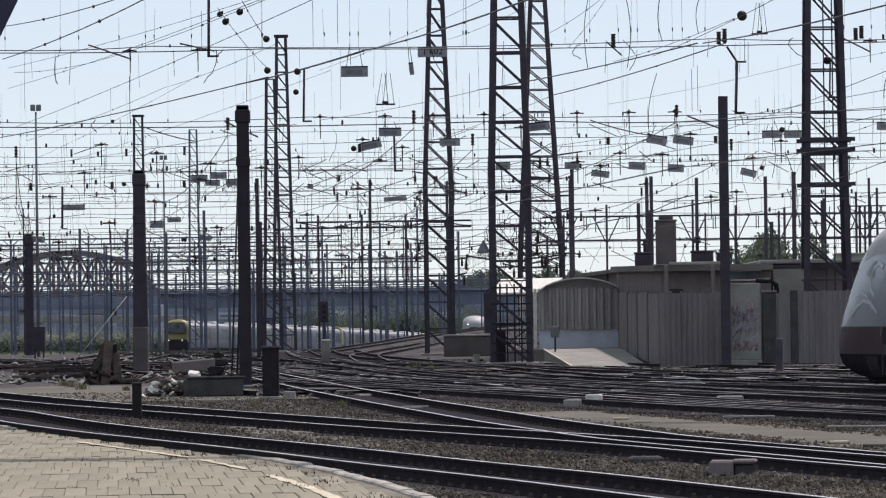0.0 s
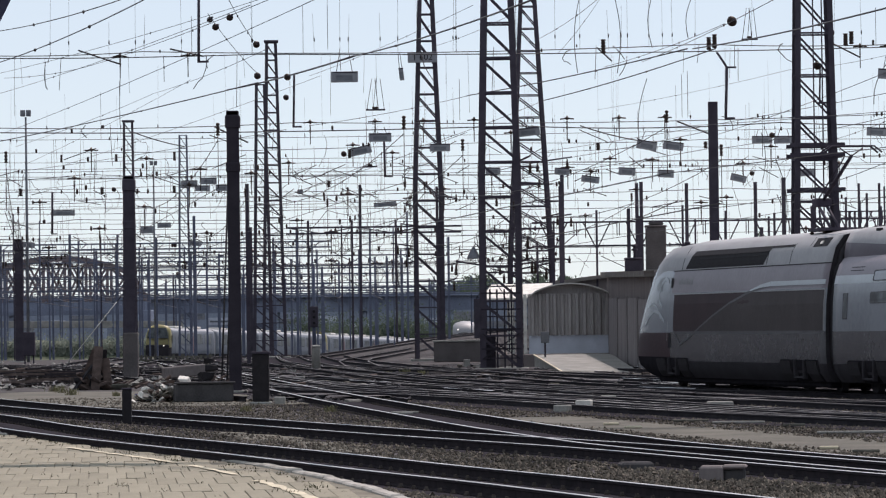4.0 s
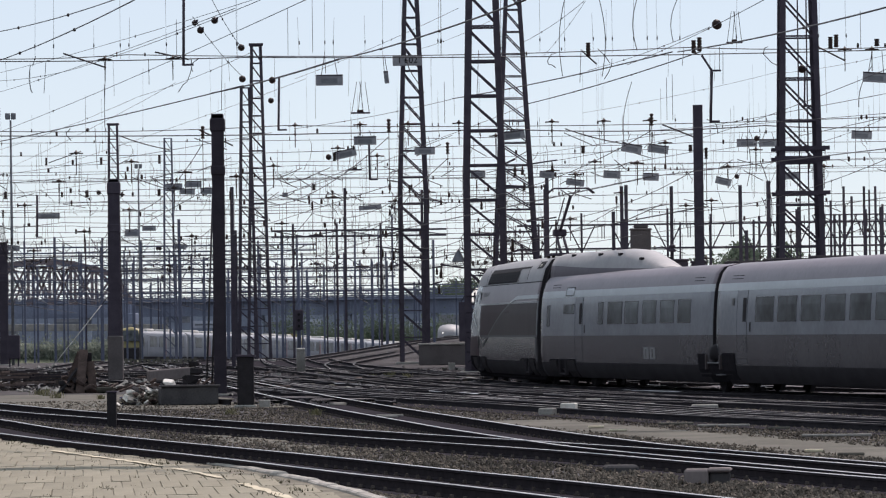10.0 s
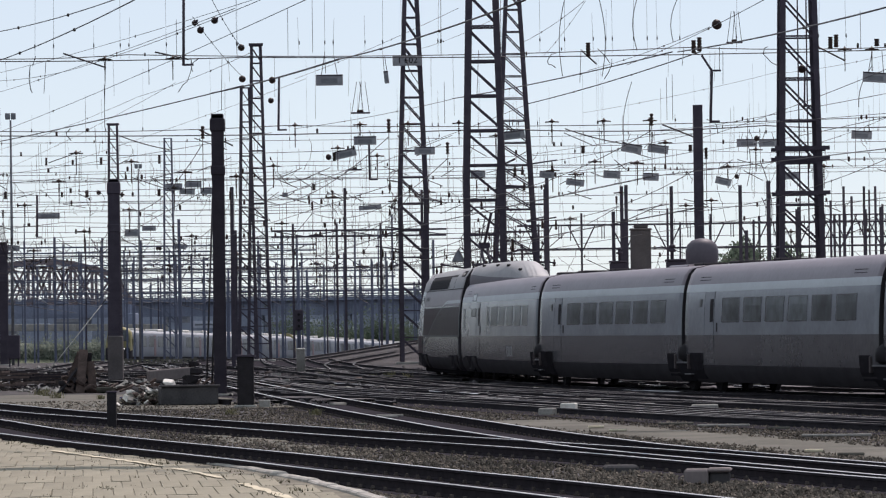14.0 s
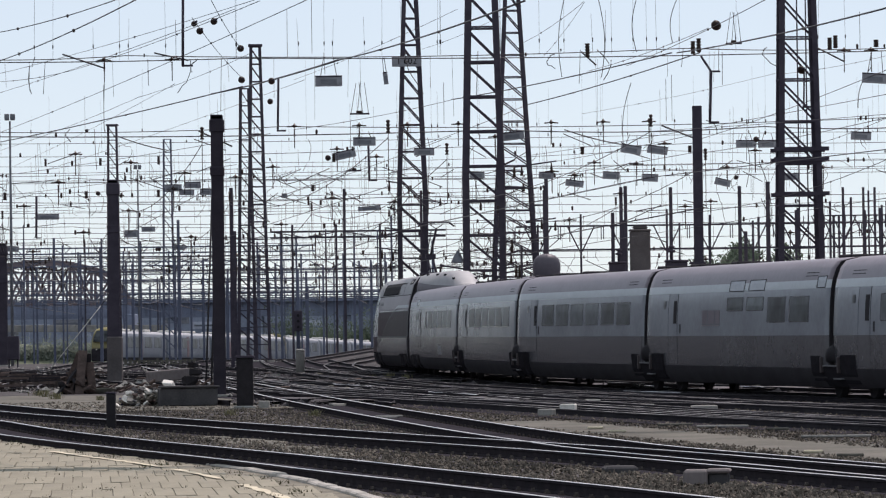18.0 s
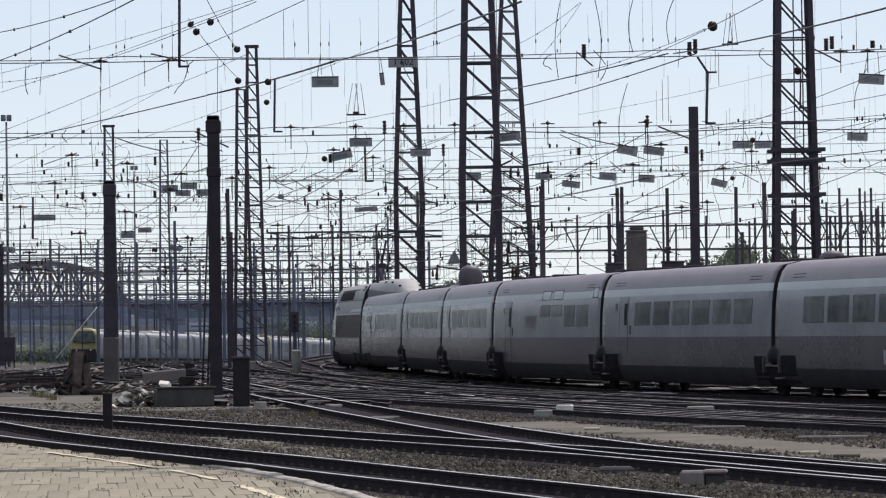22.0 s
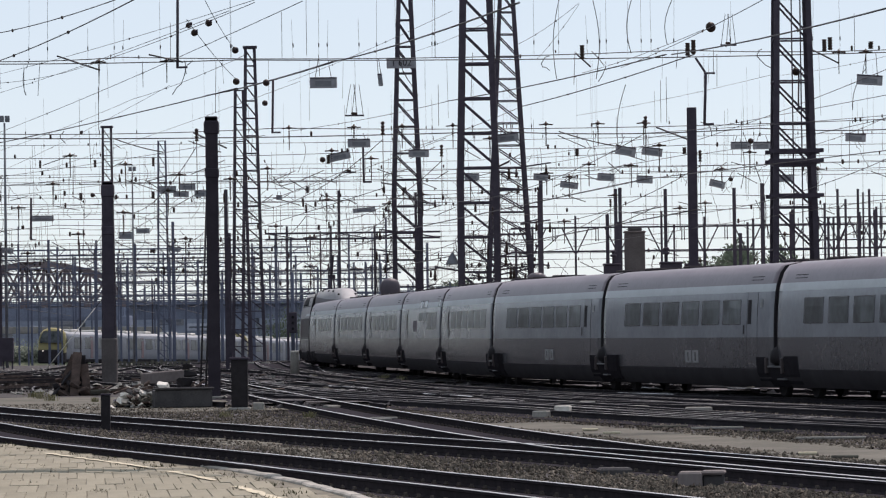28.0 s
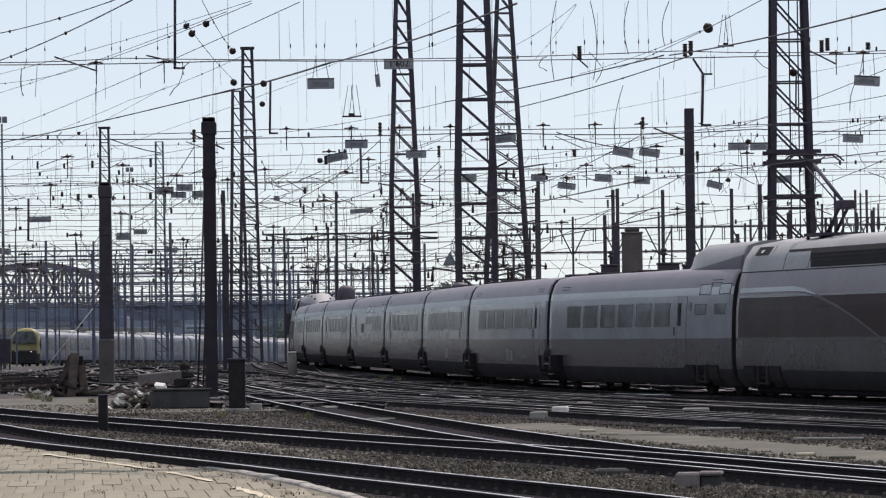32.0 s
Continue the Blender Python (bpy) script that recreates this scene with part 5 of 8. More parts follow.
def coach(kind_index, label):
    """A trailer coach; 18.7 m, or 21.85 m for the one next to a power car."""
    long_ = kind_index in (1, 8)
    length = 21.85 if long_ else 18.7
    half = length / 2 - 0.19
    car = thing("coach", label, "train car", group="coaches of the express")
    car_body(car, half)
    underframe(car, -half + 2.2, half - 2.2)
    gangway(car, -length / 2)
    for sign in (1, -1):
        if kind_index == 1:
            car_window(car, 9.42, 9.72, 1.85, 2.45, sign)
            car_window(car, 6.25, 7.3, 2.76, 2.98, sign)
            car_window(car, 6.05, 7.4, 2.22, 2.46, sign)
            door(car, 5.12, sign)
            for a, b in ((2.2, 2.74), (-0.2, 1.52), (-2.18, -0.65), (-4.35, -2.8), (-6.42, -4.93), (-8.3, -6.96)):
                car_window(car, a, b, sign=sign)
            class_panel(car, -3.6, sign)
        elif kind_index == 8:
            for i in range(6):
                car_window(car, 8.21 - i * 2.16 - 1.62, 8.21 - i * 2.16, sign=sign)
            door(car, -5.3, sign, True)
            for a, b in ((-8.45, -7.35), (-10.45, -9.4)):
                car_window(car, a + 0.35, b + 0.35, 2.2, 2.44, sign)
                car_window(car, a, b, 2.72, 2.97, sign)
        elif kind_index == 4:
            door(car, 5.95, sign)
            for a, b in ((-1.1, 0.4), (-3.1, -1.55)):
                car_window(car, a, b, 2.2, 2.52, sign)
                car_window(car, a, b - 0.1, 2.71, 2.96, sign)
            for a, b in ((-5.2, -3.6), (-7.35, -5.65)):
                car_window(car, a, b, sign=sign)
            car_window(car, -8.7, -8.0, 2.72, 2.98, sign)
            for a, b, z0, z1 in ((2.5, 3.05, 1.86, 2.22), (1.75, 2.42, 1.86, 2.22), (1.2, 1.67, 1.86, 2.22), (1.2, 3.05, 1.8, 1.84)):
                part("logo_shape", side_panel(bmesh.new(), a, b, z0, z1, SIDE, 0.006, 0, 2, sign), T_LOGO, car, "faded rose mark beside the bar")
        elif kind_index in (2, 3, 5):
            door(car, 6.25, sign)
            for i in range(6):
                car_window(car, 5.12 - i * 2.155 - 1.66, 5.12 - i * 2.155, sign=sign)
        else:
            door(car, -6.92, sign, True)
            for i in range(6):
                car_window(car, 6.46 - i * 2.155 - 1.7, 6.46 - i * 2.155, sign=sign)
            class_panel(car, -1.04, sign)
        # long hand rail and vent slots under the roof edge
        for x in (half - 1.3, -half + 2.4):
            for z in (3.0, 3.08):
                part("vent_slot", side_panel(bmesh.new(), x - 1.1, x, z, z + 0.018, SIDE, 0.006, 0, 1, sign), T_SKIRT, car)
    if kind_index == 1:
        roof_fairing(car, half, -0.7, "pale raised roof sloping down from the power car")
        bogie(car, half - 3.1)
    elif kind_index == 8:
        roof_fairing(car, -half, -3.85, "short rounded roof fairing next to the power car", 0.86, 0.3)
        bogie(car, -half + 3.1)
    if kind_index < 8:
        bogie(car, -length / 2, joint=True)
    if kind_index == 2:
        bm = bmesh.new()
        lathe(bm, [(0.36, 3.4), (0.42, 3.5), (0.46, 3.7), (0.46, 3.9), (0.41, 4.06), (0.3, 4.17), (0.15, 4.23), (0.03, 4.24)], 24, (-5.9, 0, 0))
        part("radome", bm, T_POD, car, "round grey aerial dome on the roof")
        part("radome_plinth", bevelled(boxes((-7.0, -4.8, -0.7, 0.7, 3.36, 3.5)), 0.05), T_ROOF, car)
    if kind_index == 6:
        bm = bmesh.new()
        lathe(bm, [(0.34, 3.38), (0.34, 3.5), (0.29, 3.6), (0.18, 3.67), (0.03, 3.69)], 16, (half - 0.36, 0, 0))
        part("roof_dome", bm, T_POD, car, "low round dome on the roof")
    for x, w in ((-half + 1.2, 1.1), (half - 2.4, 1.1), (half * 0.3, 0.7)):
        part("roof_vent", bevelled(boxes((x, x + w, -0.5, 0.5, 3.42, 3.53)), 0.03), T_SKIRT, car, "low dark roof vent")
    return car


def pantograph(car, x, way):
    """A single-arm pantograph: the knee points along way, the bow rides the wire above and behind it."""
    p = part("pantograph", boxes((x - 0.8, x + 0.8, -0.5, 0.5, 4.09, 4.17)), STEEL, car, "raised single-arm pantograph")
    for d in (-0.6, 0.6):
        for s in (-0.45, 0.45):
            bm = bmesh.new()
            insulator_stack(bm, x + d, s, 4.12, 3, 0.07, 0.05)
            part("foot_insulator", bm, INSULATOR, p)
    knee, head = (x + way * 1.25, 4.84), (x - way * 1.55, 6.2)
    bm = bmesh.new()
    for s in (-0.1, 0.12):
        tube(bm, [(x, s, 4.16), (knee[0], s, knee[1])], 0.045, 6)
    tube(bm, [(x + way * 0.5, 0.2, 4.16), (knee[0] - way * 0.25, 0.14, knee[1] - 0.2)], 0.025, 6)
    part("lower_arm", bm, STEEL, p)
    part("knee_joint", bevelled(boxes((knee[0] - 0.28, knee[0] + 0.22, -0.2, 0.2, knee[1] - 0.1, knee[1] + 0.12)), 0.03), STEEL, p)
    bm = bmesh.new()
    tube(bm, [(knee[0], 0, knee[1]), (head[0], 0, head[1] - 0.25)], 0.05, 6)
    tube(bm, [(knee[0], 0.15, knee[1]), (head[0], 0.2, head[1] - 0.3)], 0.02, 5)
    part("upper_arm", bm, STEEL, p)
    bm = bmesh.new()
    for d in (-0.18, 0.18):
        tube(bm, [(head[0] + d, -0.75, head[1] - 0.16), (head[0] + d, -0.55, head[1]), (head[0] + d, 0.55, head[1]), (head[0] + d, 0.75, head[1] - 0.16)], 0.025, 6)
    tube(bm, [(head[0], -0.3, head[1] - 0.05), (head[0], 0, head[1] - 0.25), (head[0], 0.3, head[1] - 0.05)], 0.02, 5)
    part("contact_bow", bm, STEEL, p)


CAB = ((5.2, 1.0, 1.0, 0), (4.5, 0.99, 0.99, 0), (3.6, 0.97, 0.945, 0.0), (2.7, 0.94, 0.85, 0.05), (1.9, 0.89, 0.725, 0.13), (1.25, 0.83, 0.61, 0.22), (0.75, 0.75, 0.52, 0.32), (0.4, 0.62, 0.44, 0.42), (0.25, 0.45, 0.37, 0.52))


def cab_ring(wide, tall, low):
    """The cab's cross section: narrowed, lowered and lifted at its foot towards the tip."""
    return [(y * wide * (1 - 0.25 * (1 - tall) * (z / 4.12) ** 2), 0.28 + low + (z - 0.28) * tall * (1 - low * 0.5)) for y, z in TALL]


def cab_side(d, z):
    """Half width of the cab at d metres behind its tip and height z."""
    if d >= CAB[0][0]:
        return side_y(z, TALL)
    ring = cab_ring(*[float(np.interp(d, [c[0] for c in CAB[::-1]], [c[q] for c in CAB[::-1]])) for q in (1, 2, 3)])
    return float(np.interp(z, [p[1] for p in ring], [p[0] for p in ring]))


def cab_ribbon(points, width, half, nose, sign, proud=0.014):
    """A painted ribbon on the cab side through points (x, z), or a filled shape between two heights when width is a list."""
    bm, rows = bmesh.new(), []
    for k, (x, z) in enumerate(points):
        w = width[k] if isinstance(width, (list, tuple)) else width
        rows.append([bm.verts.new((nose * x, (cab_side(half - x, zz) + proud) * sign, zz)) for zz in (z, z + w)])
    for a, b in zip(rows, rows[1:]):
        bm.faces.new((a[0], b[0], b[1], a[1]))
    return bm


def power_car(label, nose):
    """A power car; nose = 1: its cab looks along +x, -1: back along the train."""
    length = 22.15
    car = thing("power_car", label, "locomotive", group="power cars of the express")
    h_ = length / 2
    st = [(-h_ + 0.34, TALL), (-h_ + 1.0, TALL), (0, TALL), (h_ - 6.0, TALL)] + [(h_ - d, cab_ring(*c)) for d, *c in CAB]
    st = [(x * nose, p) for x, p in st]
    bands = lambda k: 1 if k < 2 else 2 if k < 4 else 3 if k < 7 else 4 if k < 9 else 5
    bm = loft(bmesh.new(), st if nose > 0 else st[::-1], bands)
    for z in (0.85, 1.52):
        cut = [f for f in bm.faces if f.calc_center_median().x * nose > h_ - 6.0]
        cut += list({e for f in cut for e in f.edges}) + list({v for f in cut for v in f.verts})
        bmesh.ops.bisect_plane(bm, geom=cut, plane_co=(0, 0, z), plane_no=(0, 0, 1))
    for f in bm.faces:
        c = f.calc_center_median()
        if c.x * nose > h_ - 6.0:
            # Below 0.85 m black colour stands for the dark cut-away under the nose.
            f.material_index = 8 if c.z < 0.85 else 6 if c.z < 1.52 else 3 if c.z < 3.2 else 5
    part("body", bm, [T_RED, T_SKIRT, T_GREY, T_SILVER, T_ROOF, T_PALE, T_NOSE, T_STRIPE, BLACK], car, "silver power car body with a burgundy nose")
    underframe(car, *sorted((nose * (-h_ + 1.2), nose * (h_ - 3.4))), 0.13)
    p = [(max(y - 0.1, 0), z - 0.06 if z > 3 else z + 0.1) for y, z in TALL]
    a, b = sorted((nose * (-h_ - 0.1), nose * (-h_ + 0.4)))
    part("gangway_bellows", loft(bmesh.new(), [(a, p), (b, p)], lambda k: 0), [DARK, DARK], car, "black rubber bellows behind the power car")
    for x in (-h_ + 2.85, h_ - 6.2):
        bogie(car, x * nose)
    for sign in (1, -1):
        lay = lambda x0, x1, z0, z1, proud, steps=2: side_panel(bmesh.new(), *sorted((nose * x0, nose * x1)), z0, z1, TALL, proud, 0, steps, sign)
        s = part("side_panel", lay(-10.5, 4.67, 1.56, 2.57, 0.008, 4), T_RED, car, "dark burgundy side panel")
        part("panel_trim", lay(-10.55, 4.75, 2.572, 2.6, 0.014, 1), T_LINE, s, "thin pale trim over the panel")
        part("panel_trim", lay(-10.62, -10.5, 1.56, 2.57, 0.012, 3), T_LINE, s, "thin pale trim behind the panel")
        part("body_band", lay(-10.6, 4.6, 1.49, 1.555, 0.006, 1), T_FAINT, s)
        # louvred grille with raked ends, and the thin slot behind it
        bm, rows = bmesh.new(), []
        for k in range(5):
            z = 3.28 + 0.48 * k / 4
            rows.append([bm.verts.new((nose * x, (side_y(z, TALL) + 0.01) * sign, z)) for x in (3.9 - 0.53 * k / 4, -4.26 - 0.48 * k / 4)])
        for a, b in zip(rows, rows[1:]):
            bm.faces.new((a[0], a[1], b[1], b[0]))
        g = part("roof_grille", bm, DARK, car, "black louvred grille")
        for k in range(22):
            x = 3.6 - k * 0.36
            part("louvre_rib", lay(x - 0.03, x + 0.03, 3.285, 3.34, 0.02, 1), T_SKIRT, g)
        for k in range(3):
            part("louvre", lay(-4.3, 3.5, 3.4 + k * 0.11, 3.415 + k * 0.11, 0.02, 1), T_SKIRT, g)
        part("roof_slot", lay(-6.8, -4.7, 3.7, 3.76, 0.01, 1), DARK, car, "thin dark roof slot")
        for x, z0, z1 in ((-4.55, 3.26, 3.7), (-6.8, 3.26, 3.96), (-8.3, 3.7, 3.98), (4.3, 3.25, 3.9)):
            part("roof_seam", lay(x - 0.012, x + 0.012, z0, z1, 0.006, 4), T_SKIRT, car)
        part("roof_seam", lay(-h_ + 0.36, 5.2, 3.225, 3.25, 0.006, 1), T_SKIRT, car)
        part("roof_recess", lay(-9.9, -8.6, 3.66, 3.98, 0.012, 3), DARK, car, "dark recess in the roof")
        part("roof_insulator", lay(-9.35, -9.15, 3.72, 3.8, 0.04, 1), WHITE, car, "small white roof insulator")
        part("cab_door", cab_ribbon([(5.2, 1.1), (4.95, 1.1)], [1.95, 1.95], h_, nose, sign, 0.03), DARK, car, "dark shut line of the cab door")
        part("cab_handrail", cab_ribbon([(5.34, 1.3), (5.3, 1.3)], [1.6, 1.6], h_, nose, sign, 0.03), T_LINE, car, "pale upright handrail")
        # pale curls on the nose side, and the small raked cab window
        for pts, w in (([(5.5, 2.9), (5.9, 3.0), (6.3, 2.86), (6.5, 2.6), (6.4, 2.36), (6.0, 2.2)], 0.1), ([(8.3, 1.72), (7.7, 1.95), (7.0, 2.1), (6.3, 2.04), (5.7, 1.8)], 0.09), ([(8.0, 2.22), (7.3, 2.32), (6.7, 2.22), (6.1, 1.9)], 0.06)):
            part("nose_curl", cab_ribbon(pts, w, h_, nose, sign), T_STRIPE, car, "thin pale curl on the nose")
        part("cab_window", cab_ribbon([(6.2, 2.68), (6.6, 2.7), (6.95, 2.74)], [0.42, 0.3, 0.06], h_, nose, sign, 0.01), GLASS_DARK, car, "small raked cab side window")
        # swoosh: down to a point, then up over the panel into the pale stripe; the field behind it is olive grey
        way = [(4.62, 1.56), (4.25, 1.36), (3.9, 1.16), (2.9, 1.36), (1.6, 1.66), (0.3, 1.95), (-1.4, 2.27), (-3.0, 2.5), (-4.2, 2.63), (-5.4, 2.71)]
        part("swoosh", cab_ribbon(way, [0.05, 0.06, 0.08, 0.06, 0.055, 0.055, 0.06, 0.07, 0.09, 0.11], h_, nose, sign, 0.018), T_FAINT, s, "thin pale swoosh line")
        part("swoosh", lay(-10.5, -5.4, 2.71, 2.83, 0.018, 1), T_STRIPE, s, "pale stripe above the panel")
        part("swoosh", cab_ribbon([(-3.4, 2.6), (-4.4, 2.68), (-5.4, 2.71)], [0.03, 0.08, 0.12], h_, nose, sign, 0.02), T_STRIPE, s, "pale stripe above the panel")
        field, rows = bmesh.new(), []
        for x in [2.0 - 0.5 * k for k in range(12)] + [-10.48]:
            top = min(2.565, float(np.interp(-x, [-q[0] for q in way], [q[1] for q in way])))
            rows.append([field.verts.new((nose * x, (side_y(zz, TALL) + 0.012) * sign, zz)) for zz in (1.563, 1.563 + (top - 1.563) * 0.33, 1.563 + (top - 1.563) * 0.67, max(top, 1.564))])
        for a, b in zip(rows, rows[1:]):
            for i in range(3):
                field.faces.new((a[i], b[i], b[i + 1], a[i + 1]))
        part("panel_field", field, T_PANEL, s, "dark olive grey field behind the swoosh")
        for k in range(6):
            x = 4.4 - 0.27 * k
            part("lettering", lay(x - 0.17, x, 2.86, 2.98 + 0.05 * (k % 2), 0.008, 1), T_LINE, car, "pale lettering, not readable")
    # windscreen
    bm = bmesh.new()
    v = [bm.verts.new((nose * xx, s * ww, zz)) for xx, zz, ww in ((h_ - 1.2, 2.55, 0.85), (h_ - 2.6, 3.48, 0.75)) for s in (-1, 1)]
    bm.faces.new((v[0], v[1], v[3], v[2]))
    part("windscreen", bm, GLASS_DARK, car, "sloping dark windscreen")
    pantograph(car, nose * -6.7, nose)
    return car


def build_express():
    cars = []
    for i in range(10):
        if i == 0:
            cars.append(power_car("leading silver and burgundy power car of the express", 1))
        elif i == 9:
            cars.append(power_car("rear silver and burgundy power car of the express", -1))
        else:
            name = {1: "silver-grey express coach with a raised roof end", 8: "silver-grey express coach with a rounded roof fairing", 2: "silver-grey express coach with a round aerial dome", 4: "silver-grey express bar coach with small paired windows"}
            cars.append(coach(i, name.get(i, "silver-grey express coach with a mauve roof")))
    return cars


EXPRESS = build_express()
LENGTHS = [22.15, 21.85] + [18.7] * 6 + [21.85, 22.15]


def express_nose(t):
    """Metres along the way that the nose has reached: the train pulls away gently."""
    return -21.32 + 4.9128 * t + 0.02474 * t * t + 0.00001 * t ** 3


def express_pose(i, t):
    s0 = express_nose(t) - sum(LENGTHS[:i])
    s1 = s0 - LENGTHS[i]
    (x0, y0), (x1, y1) = way_at(s0), way_at(s1)
    mx, my = (x0 + x1) / 2, (y0 + y1) / 2
    return pose(mx, my, (fall(y0) + fall(y1)) / 2, 0, 0, math.degrees(math.atan2(y0 - y1, x0 - x1)))


# ---- things between the tracks ----
def chunk(rnd, s, flat=1.0):
    """A broken lump: a bent, uneven box."""
    bm = boxes((-s, s, -s * 0.8, s * 0.8, 0, s * flat))
    for v in bm.verts:
        v.co += Vector((rnd.uniform(-1, 1), rnd.uniform(-1, 1), rnd.uniform(-0.5, 0.5))) * s * 0.45
    return bevelled(bm, s * 0.12)


def build_clutter():
    rnd = random.Random(11)
    c = thing("relay_cabinet", "tall dark brown metal relay cabinet on a plinth", "cabinet", pose(-5.09, 121.91, GROUND))
    part("body", bevelled(boxes((-0.21, 0.21, -0.2, 0.2, 0.08, 1.3)), 0.015), FRAME_DARK, c)
    part("roof", bevelled(boxes((-0.25, 0.25, -0.24, 0.24, 1.302, 1.36)), 0.01), STEEL, c)
    part("plinth", bevelled(boxes((-0.28, 0.28, -0.27, 0.27, -0.1, 0.08)), 0.02), CONCRETE, c, "concrete plinth")
    part("door", boxes((-0.17, 0.17, -0.212, -0.203, 0.14, 1.24)), FRAME_DARK, c)
    part("small_box", bevelled(boxes((0.34, 0.62, -0.15, 0.15, 0.0, 0.2)), 0.02), CONCRETE, c, "small pale box beside the cabinet")
    c = thing("railway_signal", "tall blue-grey signal post with a dark hooded head", "railway signal", pose(-10.03, 330, GROUND + fall(330)))
    bm = bmesh.new()
    lathe(bm, [(0.13, 0), (0.12, 3.0), (0.1, 6.35)], 10)
    part("post", bm, STEEL_BLUE, c)
    part("signal_head", bevelled(boxes((-0.29, 0.29, -0.35, -0.14, 2.1, 3.55)), 0.06), STEEL, c, "dark signal head")
    for z in (2.4, 2.8, 3.2):
        bm = bmesh.new()
        tube(bm, [(0, -0.352, z), (0, -0.55, z)], 0.1, 8)
        part("hood", bm, DARK, c)
    part("ladder", boxes((0.2, 0.24, 0.1, 0.14, 0, 3.6), (0.5, 0.54, 0.1, 0.14, 0, 3.6), *[(0.24, 0.5, 0.1, 0.14, 0.3 * k, 0.3 * k + 0.03) for k in range(1, 12)]), STEEL_BLUE, c)
    part("ladder_stay", boxes((0.1, 0.22, 0.05, 0.12, 3.3, 3.36)), STEEL_BLUE, c)
    c = thing("stub_post", "short dark steel stub post between the tracks", "post", pose(-6.9, 98.67, GROUND))
    part("shaft", bevelled(boxes((-0.095, 0.095, -0.09, 0.09, -0.1, 0.72)), 0.012), FRAME_DARK, c)
    part("cap", bevelled(boxes((-0.11, 0.11, -0.11, 0.11, 0.722, 0.76)), 0.012), STEEL, c)
    c = thing("concrete_marker", "pale round-topped concrete marker post", "marker post", pose(-6.32, 209.77, GROUND))
    bm = bmesh.new()
    lathe(bm, [(0.2, -0.1), (0.19, 1.02), (0.17, 1.1), (0.05, 1.14)], 12)
    part("shaft", bm, CONCRETE, c)
    part("cap", bevelled(boxes((-0.19, 0.19, -0.19, 0.19, 1.1, 1.19)), 0.03), ROOF_PALE, c, "pale cap")
    for X, D, w, hgt, lab in ((2.27, 105.6, 0.17, 0.17, "pale grey concrete block beside a rail"), (2.8, 107.3, 0.17, 0.25, "white painted concrete block beside a rail"),
        (3.71, 119.2, 0.16, 0.17, "grey concrete block beside a rail"), (4.06, 118.9, 0.12, 0.1, "small grey concrete block by the points"),
        (2.23, 208.4, 0.28, 0.14, "pale flat concrete block in the points"), (1.21, 199.6, 0.2, 0.12, "pale flat concrete block in the points"),
        (4.77, 114.1, 0.3, 0.12, "low rail point motor cover"), (6.05, 110.8, 0.3, 0.12, "low rail point motor cover"),
        (8.07, 195.2, 0.2, 0.12, "pale concrete block by the fence"), (0.35, 225.5, 0.14, 0.35, "small pale marker stone")):
        b = bevelled(boxes((-w, w, -w * 1.1, w * 1.1, -0.02, hgt)), 0.02)
        for v in b.verts:
            if v.co.z > hgt * 0.5:
                v.co.x += rnd.uniform(-0.01, 0.01)
        ob = new("concrete_block", mesh_of(b, "concrete_block", WHITE if "white" in lab else CONCRETE))
        ob.matrix_basis = pose(X, D, GROUND, 0, 0, rnd.uniform(-20, 20))
        tagged(ob, lab, "concrete block", "blocks between the tracks")
    # scrap heap
    D = 133
    h = thing("scrap_heap", "heap of rubble, broken sleepers and pale rubbish", "rubble heap", pose(-8.04, 127.88, GROUND))
    for k in range(190):
        s = rnd.uniform(0.03, 0.1)
        x, y = rnd.gauss(0.05, 0.42), rnd.gauss(0.1, 0.5)
        z = max(0, 0.75 - 0.7 * abs(x - 0.1) - 0.3 * abs(y)) * rnd.random()
        o = part("rubble", chunk(rnd, s, 0.7), [CONCRETE, RUBBLE, SOIL, WHITE, SOOT][rnd.choice((0, 0, 1, 1, 1, 2, 2, 3, 3, 4, 4))], h)
        o.matrix_basis = pose(x, y, z, rnd.uniform(-40, 40), rnd.uniform(-40, 40), rnd.uniform(0, 180))
    for x, y, z, s in ((-0.42, -0.35, 0.12, 0.13), (-0.34, -0.3, 0.3, 0.1), (-0.1, -0.2, 0.22, 0.1), (0.1, -0.1, 0.36, 0.09), (0.3, -0.1, 0.3, 0.1), (0.62, 0.1, 0.55, 0.12), (0.55, 0.1, 0.2, 0.08)):
        o = part("rag", chunk(rnd, s * 1.3, 0.8), WHITE, h, "crumpled white plastic sheet")
        o.matrix_basis = pose(x, y, z, 20, 15, rnd.uniform(0, 180))
    o = part("blue_sack", chunk(rnd, 0.2, 1.0), BLUE_DARK, h, "dark blue plastic sack")
    o.matrix_basis = pose(-0.5, 0.6, 0.05)
    t = thing("concrete_trough", "long dark weathered concrete trough beside the heap", "trough", pose(-6.85, 126.92, GROUND, 0, 0, 8))
    part("body", bevelled(boxes((-0.75, 0.78, -0.5, 0.5, 0, 0.52)), 0.05), SOOT, t)
    part("lip", bevelled(boxes((-0.8, 0.83, -0.55, -0.35, 0.5, 0.56)), 0.02), SOOT, t)
    b = thing("timber_beam", "thick weathered timber beam propped over the scrap heap", "beam", pose(-8.78, 150, GROUND + 0.06))
    bm = bmesh.new()
    bar(bm, (-0.55, -0.1, 0.52), (0.74, 0.35, 0.62), 0.34, 0.36)
    part("beam", bevelled(bm, 0.03), BRICK_DARK, b)
